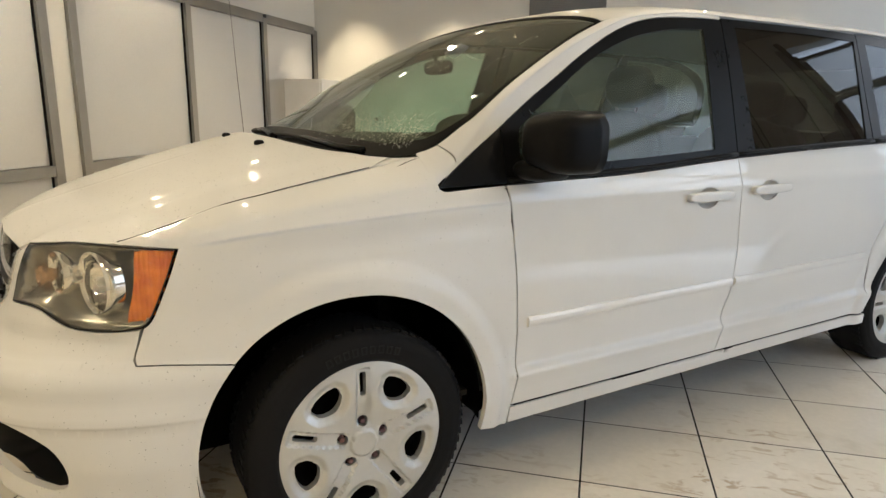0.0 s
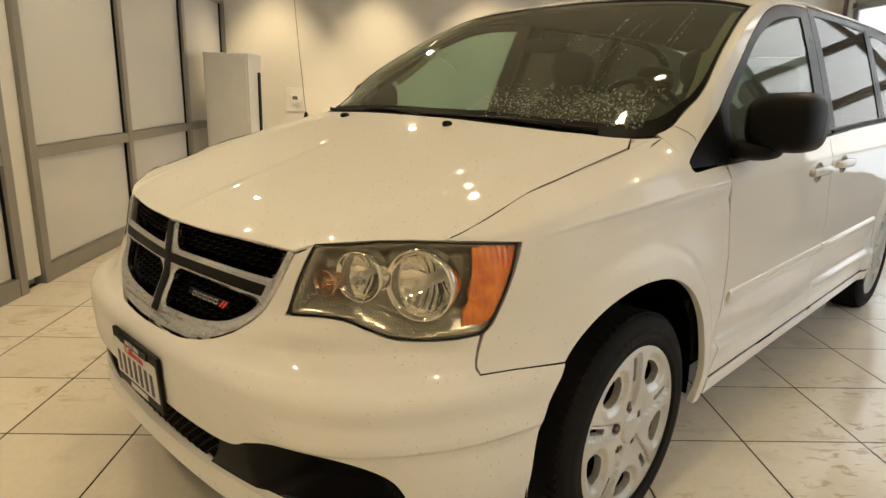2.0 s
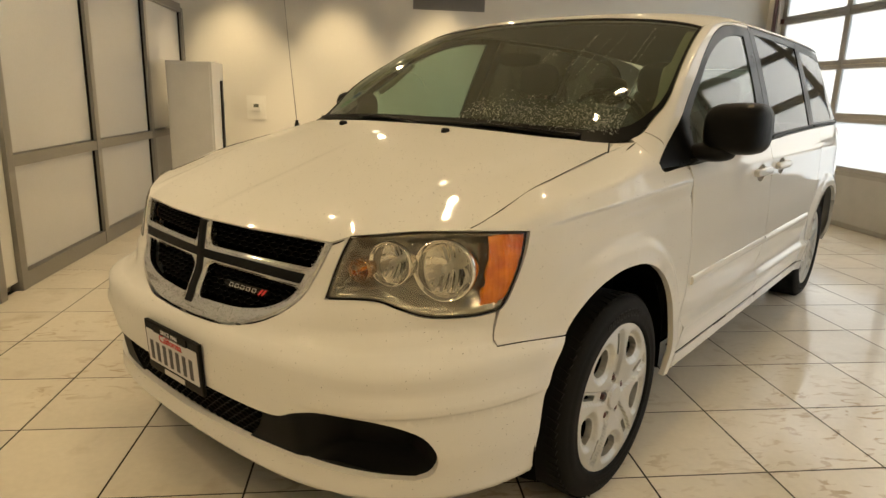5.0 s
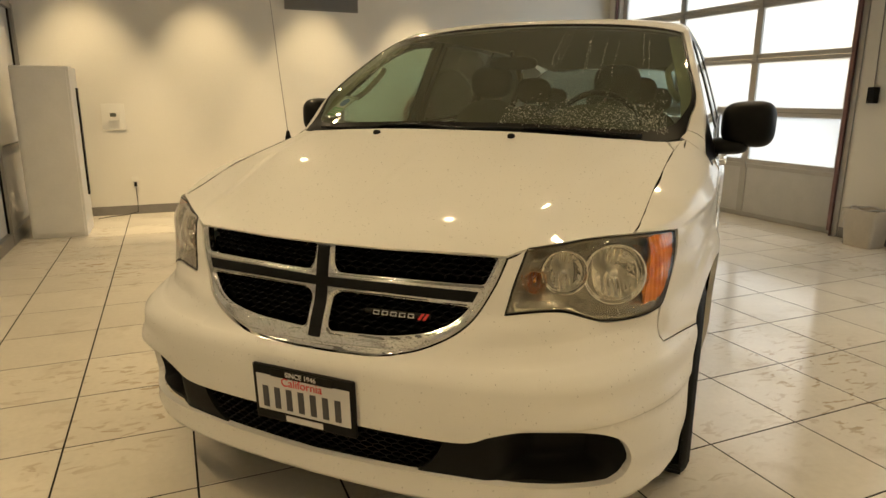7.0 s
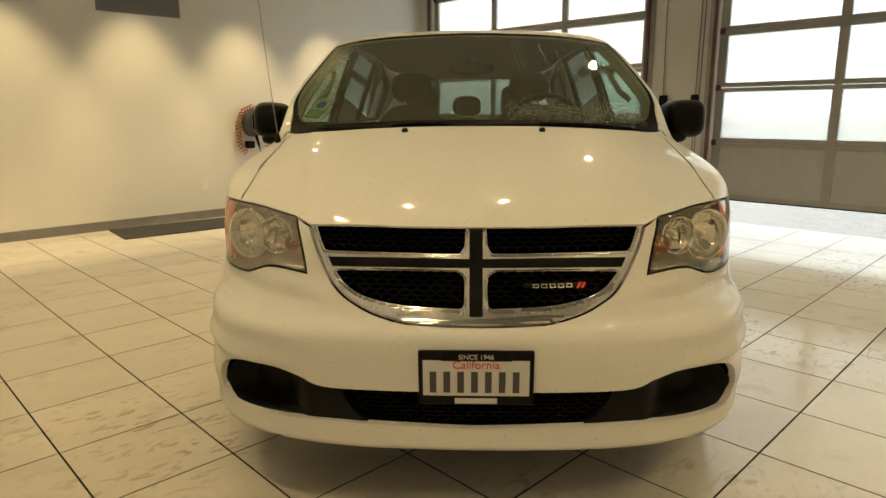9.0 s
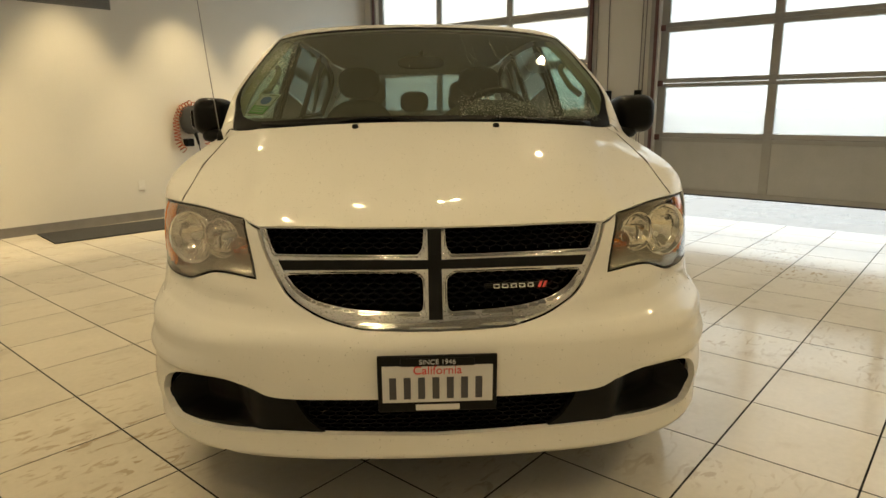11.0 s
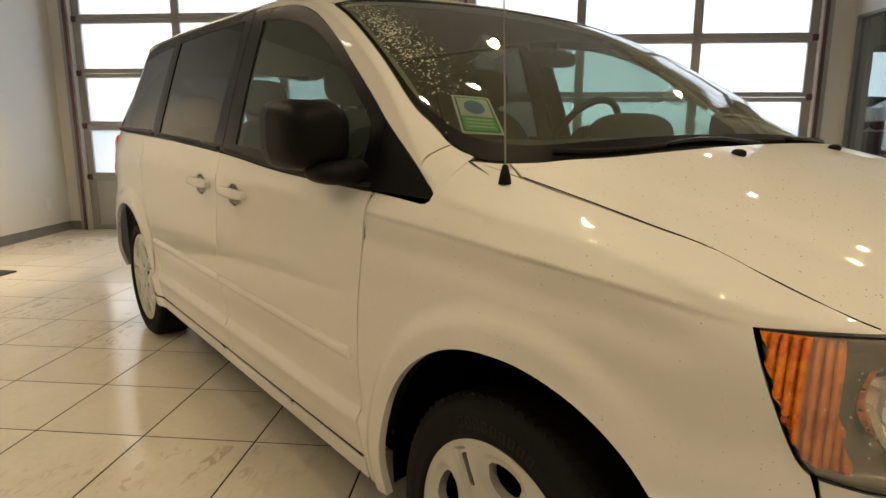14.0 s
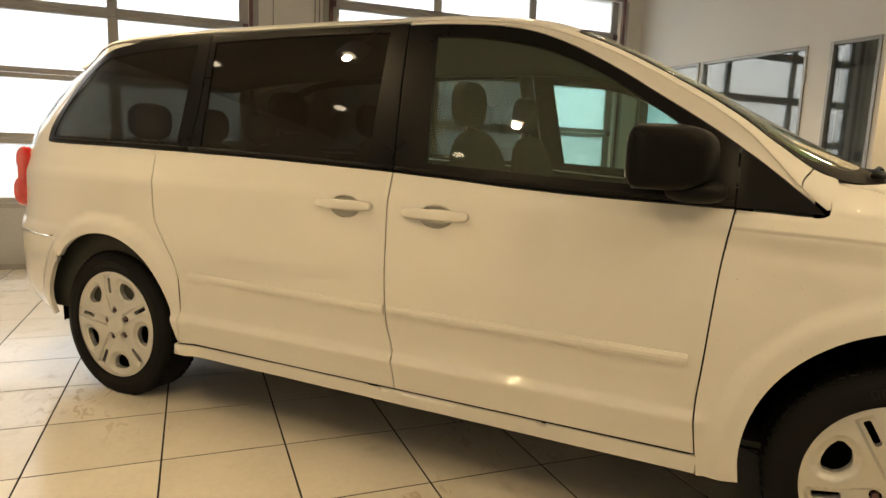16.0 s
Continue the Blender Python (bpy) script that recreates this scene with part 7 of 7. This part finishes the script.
# between the doors
def tapered_bin(w0, w1, h):
    bm = bmesh.new()
    rings = []
    for half, z in ((w0, 0.0), (w0 + 0.005, 0.01), (w1, h - 0.03), (w1 + 0.012, h - 0.028), (w1 + 0.012, h), (w1 - 0.004, h), (w0 - 0.006, 0.02)):
        ring = []
        for cx, cy, a0 in ((1, 1, 0), (-1, 1, 90), (-1, -1, 180), (1, -1, 270)):
            for k in range(4):
                a = math.radians(a0 + 30 * k)
                ring.append(bm.verts.new((cx * (half - 0.03) * 0.8 + 0.03 * math.cos(a), cy * (half - 0.03) + 0.03 * math.sin(a), z)))
        rings.append(ring)
    for p, q in zip(rings, rings[1:]):
        for k in range(16):
            bm.faces.new((p[k], p[(k + 1) % 16], q[(k + 1) % 16], q[k]))
    bm.faces.new(rings[0][::-1])
    bm.faces.new(rings[-1])
    return bm


waste_bin = thing("waste_bin", "cream plastic waste bin between the doors", "bin", pose(4.79, 1.46, 0))
part("bin_body", tapered_bin(0.125, 0.155, 0.34), BIN_PLASTIC, waste_bin, smooth=False)
part("liner", tube([(0.1 * math.cos(a) * 1.2, 0.145 * math.sin(a), 0.342 + 0.008 * math.sin(5 * a)) for a in np.linspace(0, 2 * math.pi, 30)], 0.008, 6), PLATE_WHITE, waste_bin, "white liner edge")
rope = thing("pull_rope", "thin grey pull rope hanging beside the raised door", "rope", pose(WALL_B - 0.03, 1.27, 0))
part("strand", tube([(0.0, -0.025, CEILING), (0.0, -0.01, 1.5), (0.0, 0.0, 0.75), (-0.004, 0.012, 0.66), (-0.004, 0.026, 0.75), (0.0, 0.03, 1.5), (0.0, 0.02, CEILING)], 0.006, 6), GREY_VENT, rope, smooth=True)
cable = thing("sensor_cable", "thin grey cable running down to the sensor box", "cable", pose(WALL_B - 0.012, 1.69, 0))
part("wire", tube([(0.0, 0.0, CEILING), (0.0, 0.004, 2.2), (0.0, -0.01, 1.42)], 0.005, 6), GREY_VENT, cable, smooth=True)
for y, lab in ((1.665, "black door sensor box on the pier"), (1.30, "black door sensor box on the pier")):
    tagged(part("door_sensor", box(WALL_B - 0.07, WALL_B, y - 0.035, y + 0.035, 1.275, 1.42, 0.008), BLACK_PLASTIC, None), lab, "sensor", group="door sensors")

# downlights
DOWN = Euler((0, radians(-90), 0)).to_matrix().to_4x4()
first = hung = None
for dx, dy in DOWNLIGHTS:
    m = pose(dx, dy, CEILING)
    if first is None:
        first = thing("downlight", "round recessed ceiling downlight, lit warm", "ceiling light", m, group="ceiling downlights")
        part("ring", lathe([(0.055, 0.0), (0.062, -0.008), (0.085, -0.008), (0.09, 0.0)], 24, m=DOWN), WHITE_PLASTIC, first, smooth=True)
        part("lens", lathe([(0.0, -0.004), (0.055, -0.004), (0.056, 0.0)], 24, m=DOWN), LAMP_FACE, first, "lit lens")
    else:
        copy_thing(first, m)
for dx, dy, _ in HUNG:
    m = pose(dx, dy, HANG)
    if hung is None:
        hung = thing("hanging_downlight", "round white hung downlight, lit warm, some added though unseen", "ceiling light", m, group="hanging downlights")
        part("can", lathe([(0.044, 0.008), (0.05, 0.0), (0.08, -0.006), (0.095, 0.0), (0.095, 0.16), (0.02, 0.18), (0.0, 0.18)], 28, m=DOWN), WHITE_PLASTIC, hung, smooth=True)
        part("rod", tube([(0, 0, 0.18), (0, 0, CEILING - HANG)], 0.008), WHITE_PLASTIC, hung)
        part("lens", lathe([(0.0, 0.006), (0.044, 0.006), (0.045, 0.008)], 28, m=DOWN), LAMP_FACE, hung, "lit lens")
    else:
        copy_thing(hung, m)


# ---- the yard seen through glass ----
def far_car(x, y, turn, mat, label):
    c = thing("parked_car", label, "car", pose(x, y, 0.9, 0, 0, turn), group="cars parked in the yard")
    prof = [(-2.2, 0.35), (-2.25, 0.75), (-1.2, 0.92), (-0.5, 1.42), (0.9, 1.45), (1.7, 0.98), (2.2, 0.9), (2.25, 0.35)]
    bm = bmesh.new()
    a = [bm.verts.new((px, -0.85 if pz < 1.1 else -0.65, pz)) for px, pz in prof]
    b = [bm.verts.new((px, 0.85 if pz < 1.1 else 0.65, pz)) for px, pz in prof]
    bm.faces.new(a)
    bm.faces.new(b[::-1])
    for k in range(len(prof)):
        j = (k + 1) % len(prof)
        bm.faces.new((a[k], b[k], b[j], a[j]))
    bmesh.ops.recalc_face_normals(bm, faces=bm.faces)
    bmesh.ops.bevel(bm, geom=list(bm.edges), offset=0.06, segments=2, affect="EDGES")
    part("body", bm, mat, c)
    for sy in (-1, 1):
        part("side_window", box(-0.6, 1.2, sy * 0.76 - 0.02, sy * 0.76 + 0.02, 0.98, 1.3, 0.02), BLACK_GLOSS, c)
        for wx in (-1.4, 1.4):
            part("wheel", lathe([(0, 0.1), (0.3, 0.1), (0.33, 0.06), (0.33, -0.06), (0.3, -0.1), (0, -0.1)], 20, m=pose(wx, sy * 0.8, 0.33, 0, 0, 90)), RUBBER, c)


for k, (x, y, mat, lab) in enumerate(((27, -16.5, FAR_WHITE, "white car parked in the yard"), (31, -21.5, FAR_DARK, "dark car parked in the yard"), (30, -16.0, FAR_DARK, "dark car parked in the yard"), (34, -22, FAR_WHITE, "white car parked in the yard"), (36, -19.5, FAR_WHITE, "white car parked in the yard"))):
    far_car(x, y, 100 + 7 * k, mat, lab)
slab("yard_bank", 22, 110, -110, 20, -0.12, 0.9, ASPHALT, "raised asphalt yard where cars are parked", "ground")
tagged(part("backdrop", box(118, 118.2, -150, 60, -2, 60), SKY_GLOW, None), "bright overcast sky far beyond the yard", "sky", kind="structure")

# ---- floor tiles ----
nx0, nx1 = math.floor((WALL_C - TILE_X) / TILE_P), math.ceil((WALL_B + 0.12 - TILE_X) / TILE_P)
ny0, ny1 = math.floor((BACK - TILE_Y) / TILE_P), math.ceil((WALL_A - TILE_Y) / TILE_P)
g = 0.0036
tile_bm = box(g, TILE_P - g, g, TILE_P - g, -0.02, 0.0, 0.0004, 1)
tile_me = bpy.data.meshes.new("tile")
tile_bm.to_mesh(tile_me)
tile_bm.free()
tile_me.materials.append(TILE)
spots = [(i, j) for i in range(nx0, nx1) for j in range(ny0, ny1) if TILE_Y + (j + 1) * TILE_P > WALL_D or TILE_X + (i + 1) * TILE_P < OFFICE_X + 0.1]
spots.sort(key=lambda q: (q[0] - 2.2) ** 2 + (q[1] - 3) ** 2)
for i, j in spots[:300]:
    t = new("tile", tile_me)
    t.parent = floor
    t.location = (TILE_X + i * TILE_P, TILE_Y + j * TILE_P, 0.0)
if spots[300:]:
    verts, faces = [], []
    base = [v.co.copy() for v in tile_me.vertices]
    polys = [tuple(p.vertices) for p in tile_me.polygons]
    for i, j in spots[300:]:
        o = len(verts)
        verts += [(v.x + TILE_X + i * TILE_P, v.y + TILE_Y + j * TILE_P, v.z) for v in base]
        faces += [tuple(o + k for k in f) for f in polys]
    tagged(link("outer_tiles", mesh_of("outer_tiles", verts, faces, TILE), floor), kind="stuff")
